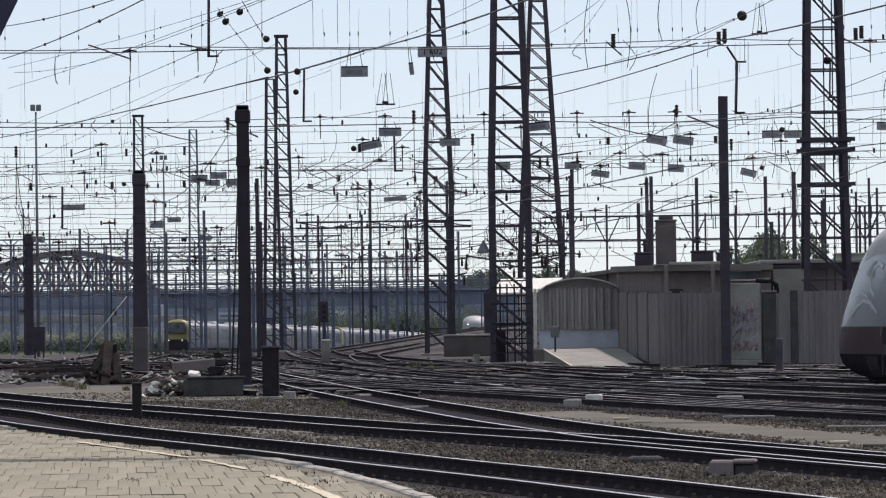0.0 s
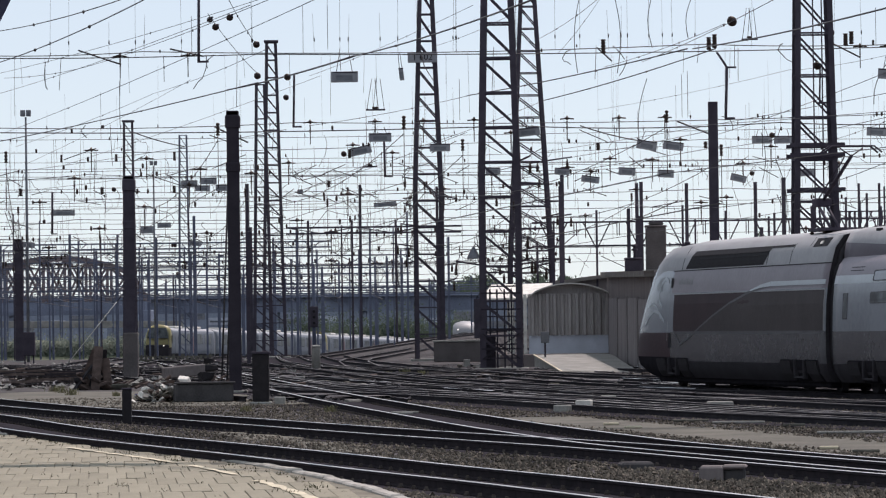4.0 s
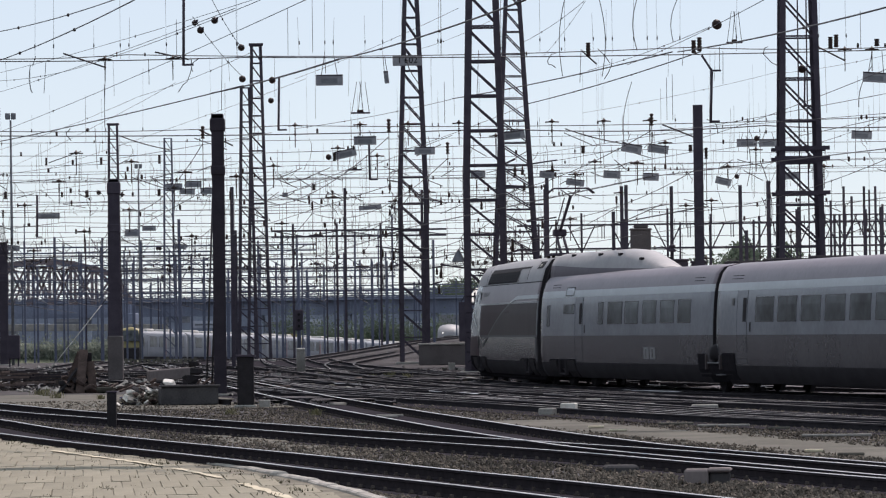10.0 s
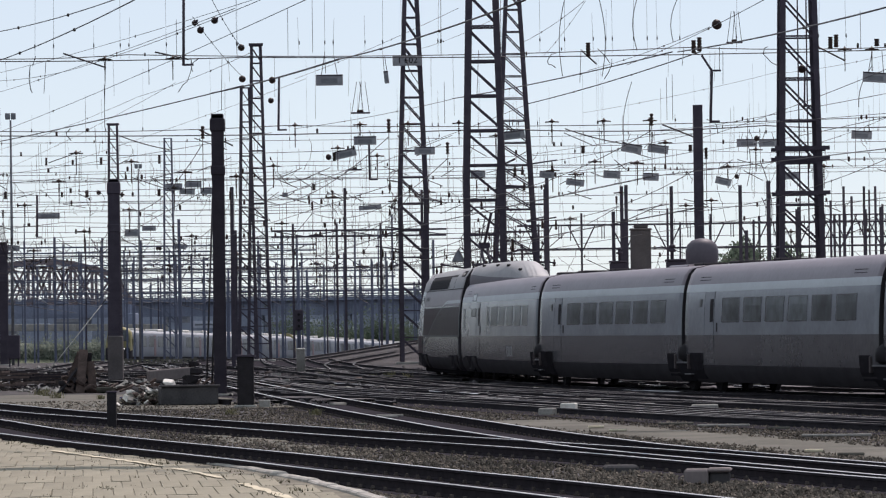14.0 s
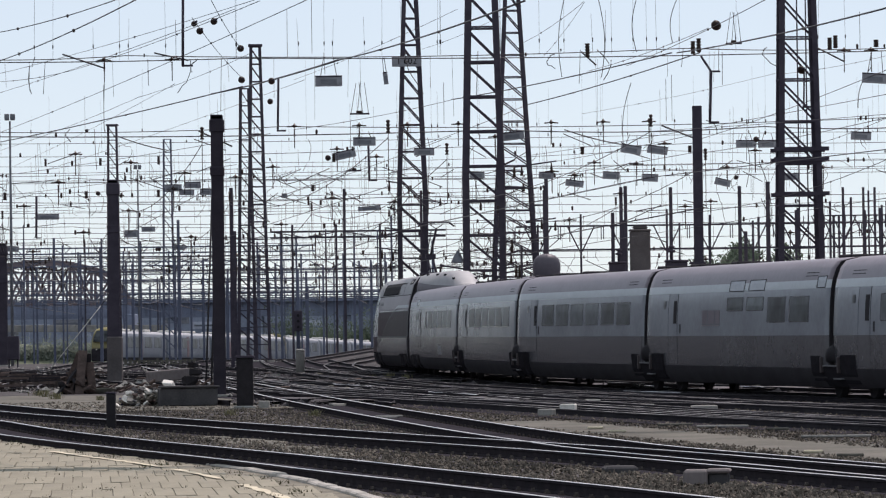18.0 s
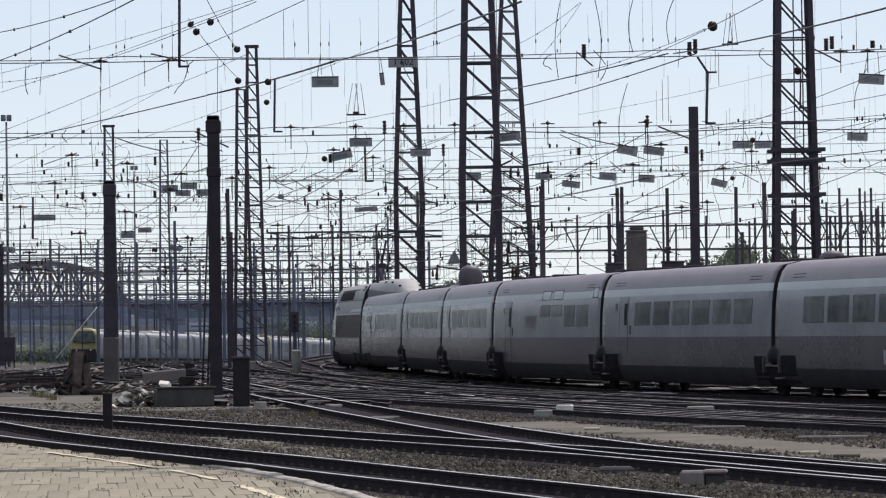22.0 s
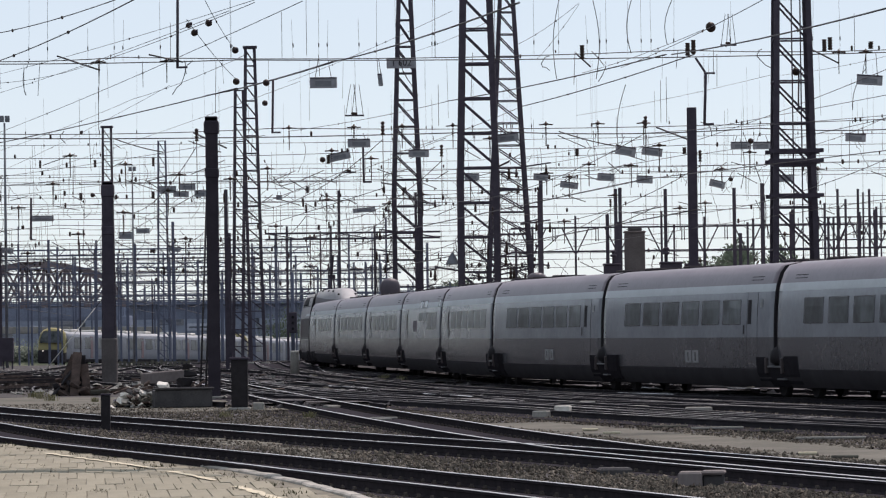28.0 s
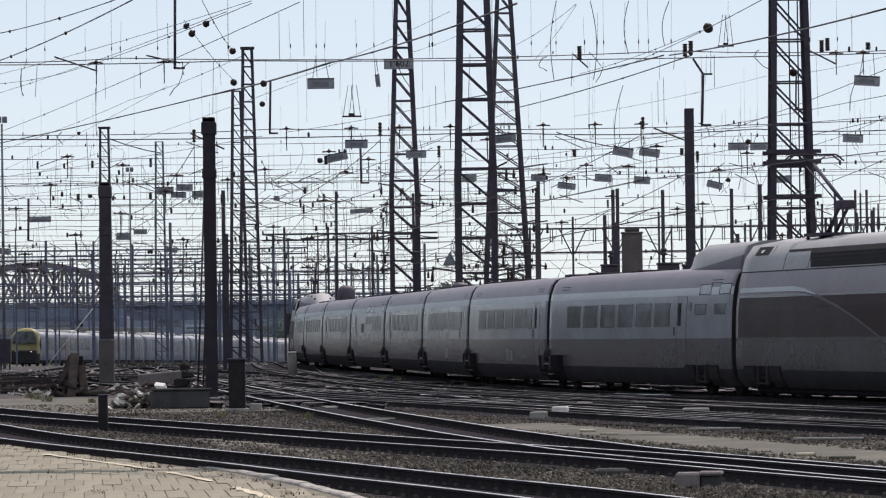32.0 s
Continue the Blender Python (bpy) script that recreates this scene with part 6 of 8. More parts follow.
    for x in (-0.5, 0.05, 0.55):
        part("trestle", boxes((x, x + 0.12, -0.05, 0.25, -0.05, 0.45)), FRAME_DARK, b)
    m = thing("old_motor", "rusty lump of old machinery with upright rods", "scrap", pose(-7.74, 146.97, GROUND))
    for k, (x, z, q) in enumerate(((0, 0.1, 0.24), (-0.06, 0.4, 0.2), (0.06, 0.65, 0.18), (0.02, 0.9, 0.13))):
        o = part("lump", chunk(rnd, q, 1.1), FRAME_DARK, m)
        o.matrix_basis = pose(x, 0, z, 0, 0, rnd.uniform(0, 90))
    for k in range(5):
        bm = bmesh.new()
        bar(bm, (rnd.uniform(-0.3, 0.2), 0, 0), (rnd.uniform(-0.5, 0.8), rnd.uniform(-0.2, 0.3), rnd.uniform(0.4, 0.9)), 0.06)
        part("rod", bm, RUBBLE, m)
    k_ = thing("rusty_buffer_stop", "heap of rusty bent iron leaning together", "scrap", pose(-12.08, 156.47, GROUND) @ Matrix.Scale(1.2, 4))
    for k in range(16):
        z = rnd.uniform(0, 0.45)
        o = part("iron_lump", chunk(rnd, rnd.uniform(0.09, 0.2), 0.7), RUBBLE if k % 3 else FRAME_DARK, k_)
        o.matrix_basis = pose(rnd.uniform(-0.42, 0.42) * (1.1 - z), rnd.gauss(0, 0.15), z, rnd.uniform(-40, 40), rnd.uniform(-40, 40), rnd.uniform(0, 180))
    # plates and bars leaning to one ragged top
    for k in range(11):
        bm = bmesh.new()
        x = -0.46 + 0.09 * k + rnd.uniform(-0.05, 0.05)
        y = rnd.uniform(-0.3, 0.2)
        wide = k % 2 == 0
        bar(bm, (x, y, 0), (x * 0.3 + 0.16 + rnd.uniform(-0.08, 0.08), y * 0.3, rnd.uniform(0.75, 1.22) - 0.3 * abs(x)), rnd.uniform(0.16, 0.26) if wide else rnd.uniform(0.05, 0.1), 0.04)
        part("iron_plate" if wide else "iron_bar", bm, FRAME_DARK if k % 4 == 0 else RUBBLE, k_)
    for k in range(6):
        bm = bmesh.new()
        x = 0.3 + 0.22 * k
        bar(bm, (x, rnd.uniform(0, 0.8), 0.04), (x + rnd.uniform(0.3, 0.7), rnd.uniform(0, 0.8), rnd.uniform(0.05, 0.35)), 0.07, 0.05)
        part("iron_bar", bm, RUBBLE, k_)
    o = part("stone", chunk(rnd, 0.24, 0.7), SOIL, k_)
    o.matrix_basis = pose(0.75, -0.3, 0)
    c = thing("small_hut", "small dark equipment cabinet on legs", "cabinet", pose(-25.68, 284.33, GROUND))
    part("body", bevelled(boxes((-0.35, 0.35, -0.3, 0.3, 0.5, 1.9)), 0.02), STEEL, c)
    for x in (-0.3, 0.22):
        part("leg", boxes((x, x + 0.08, -0.1, 0.1, 0, 0.5)), STEEL, c)
    # a low palisade and yellow pipe by the far track
    f = thing("low_fence", "low pale timber fence beside the far track", "fence", pose(-18.88, 281.58, GROUND))
    for k in range(16):
        part("slat", boxes((k * 0.27, k * 0.27 + 0.16, 0, 0.05, 0, 0.45 + rnd.uniform(-0.1, 0.05))), SOIL, f)
    for z in (0.1, 0.32):
        part("rail", boxes((-0.1, 4.3, 0.055, 0.1, z, z + 0.07)), SOIL, f)
    p = thing("bent_pipe", "bent dull cream pipe lying by the scrap", "pipe", pose(-15.85, 212.23, GROUND))
    bm = bmesh.new()
    tube(bm, [(-0.3, 0, 0.05), (-0.25, 0, 0.22), (0.0, 0, 0.4), (0.2, 0, 0.36), (0.3, 0, 0.2), (0.25, 0, 0.02)], 0.07, 8)
    part("pipe", bm, LINE, p)
    p = thing("guy_wire", "pale slanting guy wire of a post", "guy wire")
    bm = bmesh.new()
    tube(bm, [(-20, 240, -0.16), (-17.24, 240, 3.22)], 0.022, 6)
    part("sleeve", bm, WHITE, p)
    bm = bmesh.new()
    tube(bm, [(-17.24, 240, 3.22), (-16.52, 240, 4.12)], 0.02, 5)
    part("wire", bm, WIRE, p)
    for x, x2 in ((-8.0, -7.71), (-7.82, -7.54)):
        p = thing("guy_wire", "dark guy wire beside the boxed post", "guy wire")
        bm = bmesh.new()
        tube(bm, [(x, 160, -0.2), (x2, 160, 6.4)], 0.035, 5)
        part("wire", bm, WIRE, p)
    # litter and bits of timber lying about in the points
    for k in range(280):
        y = rnd.uniform(150, 235) if k < 130 else rnd.uniform(122, 195)
        x = rnd.uniform(-0.095, 0.075 if k % 2 else -0.02) * y if k < 130 else rnd.uniform(-0.03, 0.092) * y
        if x < -0.05 * y and y < 168:
            continue
        bm = bevelled(boxes((-rnd.uniform(0.05, 0.3), rnd.uniform(0.05, 0.3), -0.08, 0.08, 0, rnd.uniform(0.04, 0.13))), 0.015)
        for v in bm.verts:
            v.co += Vector((rnd.uniform(-0.02, 0.02), rnd.uniform(-0.02, 0.02), rnd.uniform(-0.01, 0.01)))
        ob = new("timber_scrap", mesh_of(bm, "timber_scrap", [CONCRETE, SOIL, RUBBLE, SLEEPER, SLEEPER][rnd.randrange(5)]))
        ob.matrix_basis = pose(x, y, GROUND + 0.002, 0, rnd.uniform(-6, 6), rnd.uniform(-60, 60))
        tagged(ob, "loose weathered offcut lying between the tracks", "debris", "loose bits in the yard")
    for k in range(16):
        y = rnd.uniform(165, 225)
        x = rnd.uniform(-0.094, -0.074) * y
        ob = thing("old_rail", "discarded rusty rail lying on the ballast", "rail", pose(x, y, GROUND, 0, 0, rnd.uniform(20, 110)), "discarded rails")
        z = rnd.uniform(0, 0.3)
        part("rail", boxes((-1.6, 1.6, -0.04, 0.04, z + 0.08, z + 0.16)), RUBBLE if k % 2 else RAIL_SIDE, ob)
        part("foot", boxes((-1.6, 1.6, -0.07, 0.07, z, z + 0.03)), RAIL_SIDE, ob)
        part("prop", boxes((-0.5, -0.3, -0.2, 0.2, -0.02, z)), SLEEPER, ob)
        part("prop", boxes((0.6, 0.8, -0.2, 0.2, -0.02, z)), SLEEPER, ob)


build_clutter()
strip("path", [(-14.96, 148.74), (-12.77, 147.91), (-10.75, 142.12), (-8.41, 131.85), (-6.24, 120.04)], 7.0, GROUND + 0.02, SOIL, "strip of pale trodden soil beside the scrap heap", "path", 0.5)
strip("path", [(-4.6, 89.5), (-3.76, 86.1), (-3.07, 83.2), (-2.37, 79.3), (-1.68, 73.7)], 0.75, GROUND + 0.018, SOIL, "narrow strip of dry soil between the near tracks", "path", 0.3)
strip("path", SOIL_PATH, 2.2, GROUND + 0.02, SOIL, "strip of pale trodden soil between two tracks", "path", 0.35)
strip("path", [(1.5, 184.5), (6, 183.2), (12, 181.6), (20, 179.5)], 2.0, GROUND + 0.014, SOIL, "strip of pale trodden soil along the depot fence", "path", 0.5)
c = thing("trough_cover", "grey-brown concrete trough end beside the track", "concrete box", pose(3.22, 58.73, GROUND, 0, 0, -6))
part("body", bevelled(boxes((-0.28, 0.02, -0.2, 0.3, -0.05, 0.19)), 0.025), BRICK_DARK, c)
part("lid", bevelled(boxes((0.0, 0.3, -0.16, 0.32, 0.15, 0.2)), 0.02), BRICK_DARK, c, "flat lid")
part("side", bevelled(boxes((0.022, 0.28, -0.1, 0.25, -0.05, 0.148)), 0.02), SOOT, c)
c = thing("trough_cover", "low dark concrete cover beside the track", "concrete box", pose(2.35, 63.97, GROUND, 0, 0, 4))
part("body", bevelled(boxes((-0.22, 0.22, -0.25, 0.25, -0.05, 0.1)), 0.03), SOOT, c)
for k, (x, y, w, turn) in enumerate(((3.18, 87.8, 0.16, 8), (2.88, 90.94, 0.15, 4), (5.31, 90.97, 0.5, -6), (6.16, 87.93, 0.2, 3), (6.71, 81.69, 0.6, -7), (4.5, 93.08, 0.35, -5), (5.56, 71.91, 0.14, 0), (5.94, 69.83, 0.2, -4), (-1.22, 104.65, 0.18, 4), (0.15, 103.06, 0.2, -3), (-1.23, 106, 0.3, 8), (-1.7, 96.49, 0.12, 2))):
    ob = new("plank", mesh_of(bevelled(boxes((-w, w, -0.07, 0.07, 0, 0.045)), 0.012), "plank", LINE if k < 2 or k == 6 else SOIL if k % 2 else CONCRETE))
    ob.matrix_basis = pose(x, y, GROUND + 0.025, 0, 0, turn)
    tagged(ob, "short pale plank lying on the soil beside the track", "plank", "planks beside the track")


def grass_tuft(x, y, size, seed):
    """A tuft of thin bent blades."""
    rnd = random.Random(seed)
    ob = thing("grass_tuft", "dry tan grass tuft growing in the soil", "grass", pose(x, y, GROUND), "grass tufts")
    bm = bmesh.new()
    for _ in range(70):
        a, lean, h = rnd.uniform(0, 6.28), rnd.uniform(0.1, 0.7), size * rnd.uniform(0.5, 1)
        b = Vector((rnd.gauss(0, size * 0.35), rnd.gauss(0, size * 0.3), 0.0))
        tip = b + Vector((math.cos(a) * lean * h, math.sin(a) * lean * h, h))
        mid = b.lerp(tip, 0.55) + Vector((0, 0, h * 0.12))
        s = Vector((math.sin(a), -math.cos(a), 0)) * 0.008
        v = [bm.verts.new(q) for q in (b - s, b + s, mid + s * 0.8, mid - s * 0.8, tip)]
        bm.faces.new(v[:4])
        bm.faces.new((v[3], v[2], v[4]))
    tagged(part("foliage", bm, DRY_GRASS, ob), kind="stuff")


for k, (x, y, size) in enumerate(((-12.42, 148.96, 0.32), (-11.71, 143.52, 0.26), (-12.94, 151.97, 0.24), (-10.08, 139.82, 0.2), (-2.24, 194.78, 0.3), (-1.51, 189.43, 0.26), (-2.85, 188.97, 0.24), (-2.96, 109.3, 0.2), (-5, 111.49, 0.18))):
    grass_tuft(x, y, size, 50 + k)


# ---- the local train ----
def raked(bm):
    """Lean the cab back above its waist."""
    for v in bm.verts:
        if v.co.x > 12.0 and v.co.z > 1.5:
            v.co.x -= 0.32 * (v.co.z - 1.5) ** 1.3 * min(1.0, v.co.x - 12.0)
    return bm


def local_car(front, tail=False):
    car = thing("local_train_car", "leading local train car with a yellow cab" if front else "white and grey local train car", "train car", group="cars of the local train")
    prof = [(1.3, 0.3), (1.42, 0.6), (1.44, 1.3), (1.44, 2.0), (1.42, 2.8), (1.32, 3.3), (1.0, 3.65), (0.5, 3.8), (0, 3.84)]
    low = [(y, min(z, 2.9 + (z - 2.9) * 0.6)) for y, z in prof]
    st = [(-13.0, low), (-12.5, low), (0, low), (11.2, low)]
    if front:
        for d, w, z_ in ((12.2, 0.97, 0.985), (12.9, 0.95, 0.95), (13.3, 0.88, 0.89)):
            st.append((d, [(y * w, 0.3 + (z - 0.3) * z_) for y, z in prof]))
    else:
        st.append((13.0, low))
    part("body", raked(loft(bmesh.new(), st, lambda k: 2 if k < 1 else 0 if k < 5 else 1)) if front else loft(bmesh.new(), st, lambda k: 2 if k < 1 else 0 if k < 5 else 1), [LOCAL_SIDE, LOCAL_ROOF, T_SKIRT], car, "pale grey body with a white roof")
    for sign in (1, -1):
        for i in range(4):
            car_window(car, 8.5 - i * 5.2 - 3.6, 8.5 - i * 5.2, 1.7, 2.8, sign, prof)
        for x in (9.6, 0.0, -11.4):
            part("door", side_panel(bmesh.new(), x - 0.6, x + 0.6, 0.7, 2.95, prof, 0.02, 0, 3, sign), LOCAL_DOOR if x == 0 else LOCAL_SIDE, car, "sliding door")
    part("roof_unit", bevelled(boxes((3, 7, -0.8, 0.8, 3.3, 3.68)), 0.1), ROOF_PALE, car)
    part("roof_unit", bevelled(boxes((-8, -5, -0.8, 0.8, 3.3, 3.68)), 0.1), ROOF_PALE, car)
    bogie(car, 9, False)
    bogie(car, -9, False)
    if tail:
        st = [(-d - 0.012, [(y * w * 1.01, 0.3 + (z - 0.3) * z_ * 1.004) for y, z in prof]) for d, w, z_ in ((12.95, 0.99, 0.99), (12.0, 1.0, 1.0), (11.4, 1.0, 1.0))]
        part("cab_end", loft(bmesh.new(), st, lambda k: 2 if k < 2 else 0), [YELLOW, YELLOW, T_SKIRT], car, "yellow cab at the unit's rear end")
    if front:
        st = [(d + 0.012, [(y * w * 1.01, 0.3 + (z - 0.3) * z_ * 1.004) for y, z in prof]) for d, w, z_ in ((12.2, 0.97, 0.985), (12.9, 0.95, 0.95), (13.3, 0.88, 0.89))]
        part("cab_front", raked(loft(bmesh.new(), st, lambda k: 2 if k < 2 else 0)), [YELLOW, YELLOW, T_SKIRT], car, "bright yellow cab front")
        bm = bmesh.new()
        v = [bm.verts.new(p) for p in ((13.42, -1.16, 2.28), (13.42, 1.16, 2.28), (13.4, 1.1, 2.9), (13.38, 0.88, 3.46), (13.38, -0.88, 3.46), (13.4, -1.1, 2.9))]
        bm.faces.new(v)
        w = bmesh.ops.extrude_face_region(bm, geom=bm.faces[:])
        bmesh.ops.translate(bm, verts=[e for e in w["geom"] if isinstance(e, bmesh.types.BMVert)], vec=(-0.12, 0, 0))
        bmesh.ops.recalc_face_normals(bm, faces=bm.faces[:])
        part("windscreen", raked(bm), GLASS_DARK, car, "large dark raked windscreen")
        for sign in (1, -1):
            part("cab_window", side_panel(bmesh.new(), 11.55, 12.15, 1.75, 2.7, prof, 0.03, 0, 3, sign), GLASS_DARK, car, "dark cab side window")
        part("valance", bevelled(boxes((12.5, 13.46, -1.31, 1.31, 0.2, 1.58)), 0.12), T_SKIRT, car, "black front valance")
        for s in (-0.75, 0.75):
            bm = bmesh.new()
            lathe(bm, [(0.045, 0), (0.045, 0.06), (0.03, 0.08)], 10)
            bmesh.ops.rotate(bm, verts=bm.verts[:], cent=(0, 0, 0), matrix=Matrix.Rotation(radians(90), 3, "Y"))
            bmesh.ops.translate(bm, verts=bm.verts[:], vec=(13.42, s, 1.46))
            part("headlight", bm, lamp_glow, car, "lit round headlight")
    return car


LOCAL = [local_car(True)] + [local_car(False, i == 2) for i in range(8)]


def local_front(t):
    """Depth of the local train's front."""
    return float(np.interp(t, [0, 2, 5, 8, 13, 20, 25, 30, 32], [529, 526.5, 523.2, 519.6, 513, 500.9, 489, 476.1, 470.3]))


def local_pose(i, t):
    y0 = local_front(t) + 26.4 * i
    y1 = y0 + 26.4
    place = lambda y: Vector((-40.7 + 0.137 * (y - 470), y, -1.05 - 0.0064 * (y - 470) - 0.000018 * (y - 470) ** 2))
    a, b = place(y0), place(y1)
    way = a - b
    m = (a + b) / 2
    return pose(m.x, m.y, m.z, 0, -math.degrees(math.atan2(way.z, math.hypot(way.x, way.y))), math.degrees(math.atan2(way.y, way.x)))


def parked_train():
    """White train car standing far back with one lit headlight, its nose towards the yard."""
    car = thing("parked_train_car", "white train car standing far back with a lit headlight", "train car", pose(0.75, 577.5, -1.35, 0, 0, -90.6))
    prof = [(1.3, 0.3), (1.42, 0.6), (1.44, 1.3), (1.44, 2.0), (1.42, 2.8), (1.32, 3.2), (1.0, 3.5), (0.5, 3.64), (0, 3.68)]
    st = [(-13.0, prof), (0, prof), (10.0, prof)] + [(d, [(y * w, 0.3 + (z - 0.3) * q) for y, z in prof]) for d, w, q in ((11.2, 0.98, 0.97), (12.2, 0.92, 0.9), (12.9, 0.82, 0.76), (13.2, 0.65, 0.6))]
    part("body", loft(bmesh.new(), st, lambda k: 1 if k < 2 else 0), [T_PALE, T_SKIRT], car)
    part("windscreen", bevelled(boxes((12.2, 12.85, -0.9, 0.9, 2.25, 2.75)), 0.15), GLASS_DARK, car, "dark windscreen")
    bm = bmesh.new()
    lathe(bm, [(0.1, 0), (0.1, 0.06), (0.03, 0.08)], 10)
    bmesh.ops.rotate(bm, verts=bm.verts[:], cent=(0, 0, 0), matrix=Matrix.Rotation(radians(90), 3, "Y"))
    bmesh.ops.translate(bm, verts=bm.verts[:], vec=(12.9, -0.75, 2.62))
    part("headlight", bm, lamp_glow, car, "lit round headlight")
    for x in (9, -9):
        bogie(car, x, False)


parked_train()


# ---- far setting: bank, viaduct, bridge ----
def build_far():
    bm = bmesh.new()
    prev = None
    for i in range(40):
        x = -60 + i * 0.65
        top = 0.5 - 0.04 * max(0, i - 24) + 0.3 * noise.noise((x * 0.35, 0, 0))
        row = [bm.verts.new(p) for p in ((x, 556, -2.4), (x, 562, -0.9), (x, 574, top - 0.5), (x, 600, top), (x, 604, -4))]
        if prev:
            for j in range(4):
                bm.faces.new((prev[j], row[j], row[j + 1], prev[j + 1]))
        prev = row
    tagged(new("grass_bank", mesh_of(bm, "grass_bank", GRASS)), "low bank of rough green grass", "bank", kind="structure")
    rnd = random.Random(8)
    for k in range(15):
        b = thing("bush", "low haze-pale green bush on the grass bank", "bush", pose(-59 + k * 1.6 + rnd.uniform(-0.6, 0.6), 562, -1.6), "bushes on the bank")
        verts, faces, big = [], [], rnd.uniform(1.1, 2.1)
        for _ in range(2600):
            c = Vector((rnd.gauss(0, 0.55), rnd.gauss(0, 0.4), abs(rnd.gauss(0, 0.6)))) * big
            e, q, i = Euler((rnd.random() * 6, rnd.random() * 6, rnd.random() * 6)).to_matrix(), rnd.uniform(0.09, 0.18), len(verts)
            verts += [tuple(c + e @ Vector(w)) for w in ((-q, 0, 0), (0, -q * 0.6, 0.02), (q, 0, 0), (0, q * 0.6, 0.02))]
            faces.append((i, i + 1, i + 2, i + 3))
        me = bpy.data.meshes.new("foliage")
        me.from_pydata(verts, [], faces)
        me.materials.append(BUSH)
        new("foliage", me).parent = b
    for k in range(11):
        b = thing("bush", "hazy green bush growing under the viaduct", "bush", pose(-23 + k * 2.3 + rnd.uniform(-0.8, 0.8), 735 + rnd.uniform(-4, 4), rnd.uniform(-2.2, -0.6)), "bushes under the viaduct")
        verts, faces, big = [], [], rnd.uniform(1.8, 3.4)
        for _ in range(2200):
            c = Vector((rnd.gauss(0, 0.6), rnd.gauss(0, 0.4), abs(rnd.gauss(0, 0.75)))) * big
            e, q, i = Euler((rnd.random() * 6, rnd.random() * 6, rnd.random() * 6)).to_matrix(), rnd.uniform(0.12, 0.26), len(verts)
            verts += [tuple(c + e @ Vector(w)) for w in ((-q, 0, 0), (0, -q * 0.6, 0.02), (q, 0, 0), (0, q * 0.6, 0.02))]
            faces.append((i, i + 1, i + 2, i + 3))
        me = bpy.data.meshes.new("foliage")
        me.from_pydata(verts, [], faces)
        me.materials.append(LEAF)
        new("foliage", me).parent = b
    w_ = thing("far_parapet", "long pale concrete parapet of a far road", "parapet", pose(0, 650, 0))
    for k in range(7):
        part("parapet_panel", bevelled(boxes((-67 + k * 4.2, -62.84 + k * 4.2, 0, 0.4, 2.3 - 0.05 * k, 3.25 - 0.05 * k)), 0.05), CONCRETE, w_)
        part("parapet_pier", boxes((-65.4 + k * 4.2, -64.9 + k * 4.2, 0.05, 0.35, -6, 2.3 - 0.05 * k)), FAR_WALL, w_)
    v = thing("viaduct", "long blue-grey steel road viaduct across the tracks", "bridge")
    D = 760
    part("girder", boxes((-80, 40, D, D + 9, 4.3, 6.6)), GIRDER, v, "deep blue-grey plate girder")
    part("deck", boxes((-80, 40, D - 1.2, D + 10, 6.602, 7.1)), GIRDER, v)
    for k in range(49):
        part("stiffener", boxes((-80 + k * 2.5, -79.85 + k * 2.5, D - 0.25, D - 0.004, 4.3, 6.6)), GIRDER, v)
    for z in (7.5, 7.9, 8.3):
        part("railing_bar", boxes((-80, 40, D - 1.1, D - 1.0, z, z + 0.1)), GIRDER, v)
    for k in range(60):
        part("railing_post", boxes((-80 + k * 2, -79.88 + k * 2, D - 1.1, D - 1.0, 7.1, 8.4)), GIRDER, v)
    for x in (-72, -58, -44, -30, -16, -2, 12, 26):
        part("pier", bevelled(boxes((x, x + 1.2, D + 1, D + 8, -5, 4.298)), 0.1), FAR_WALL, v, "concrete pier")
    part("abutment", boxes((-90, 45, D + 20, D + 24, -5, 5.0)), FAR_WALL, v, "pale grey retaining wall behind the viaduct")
    rnd = random.Random(12)
    x = -86
    while x < 20:
        w, z, h = rnd.uniform(2, 6), rnd.uniform(0.5, 3.4), rnd.uniform(0.7, 1.7)
        b = part("wall_panel", boxes((x, x + w, D + 19.9, D + 19.996, z, z + h)), [LOCAL_ROOF, PLATE, STEEL_BLUE, BLUE_WALL][rnd.randrange(4)], v, "pale painted wall panel")
        if rnd.random() < 0.6:
            part("writing_bar", boxes((x + 0.3, x + w - 0.4, D + 19.86, D + 19.896, z + h * 0.35, z + h * 0.6)), LOCAL_SIDE, b, "writing, not readable")
        x += w + rnd.uniform(0.3, 3.5)
    # bowstring bridge
    b = thing("truss_bridge", "riveted steel bowstring truss bridge far across the yard", "bridge")
    y0, x0, x1, low = 700, -86, -48.5, 6.0
    n = 12
    top = lambda x: 12.5 - 0.0205 * (x + 59) ** 2
    for y in (y0, y0 + 8):
        prev = None
        for k in range(n + 1):
            x = x0 + (x1 - x0) * k / n
            p, q = (x, y, low), (x, y, top(x))
            if k == n:
                p = (x + 2.5, y, low)
            bm = bmesh.new()
            bar(bm, p, q, 0.4)
            part("hanger", bm, ARCH, b)
            if prev:
                for a, c, w, nm in ((prev[1], q, 0.75, "top_chord"), (prev[0], q, 0.3, "diagonal"), (prev[1], p, 0.3, "diagonal")):
                    bm = bmesh.new()
                    bar(bm, a, c, w)
                    part(nm, bm, ARCH, b)
            prev = (p, q)
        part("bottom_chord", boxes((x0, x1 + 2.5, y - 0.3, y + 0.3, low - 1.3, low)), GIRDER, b)
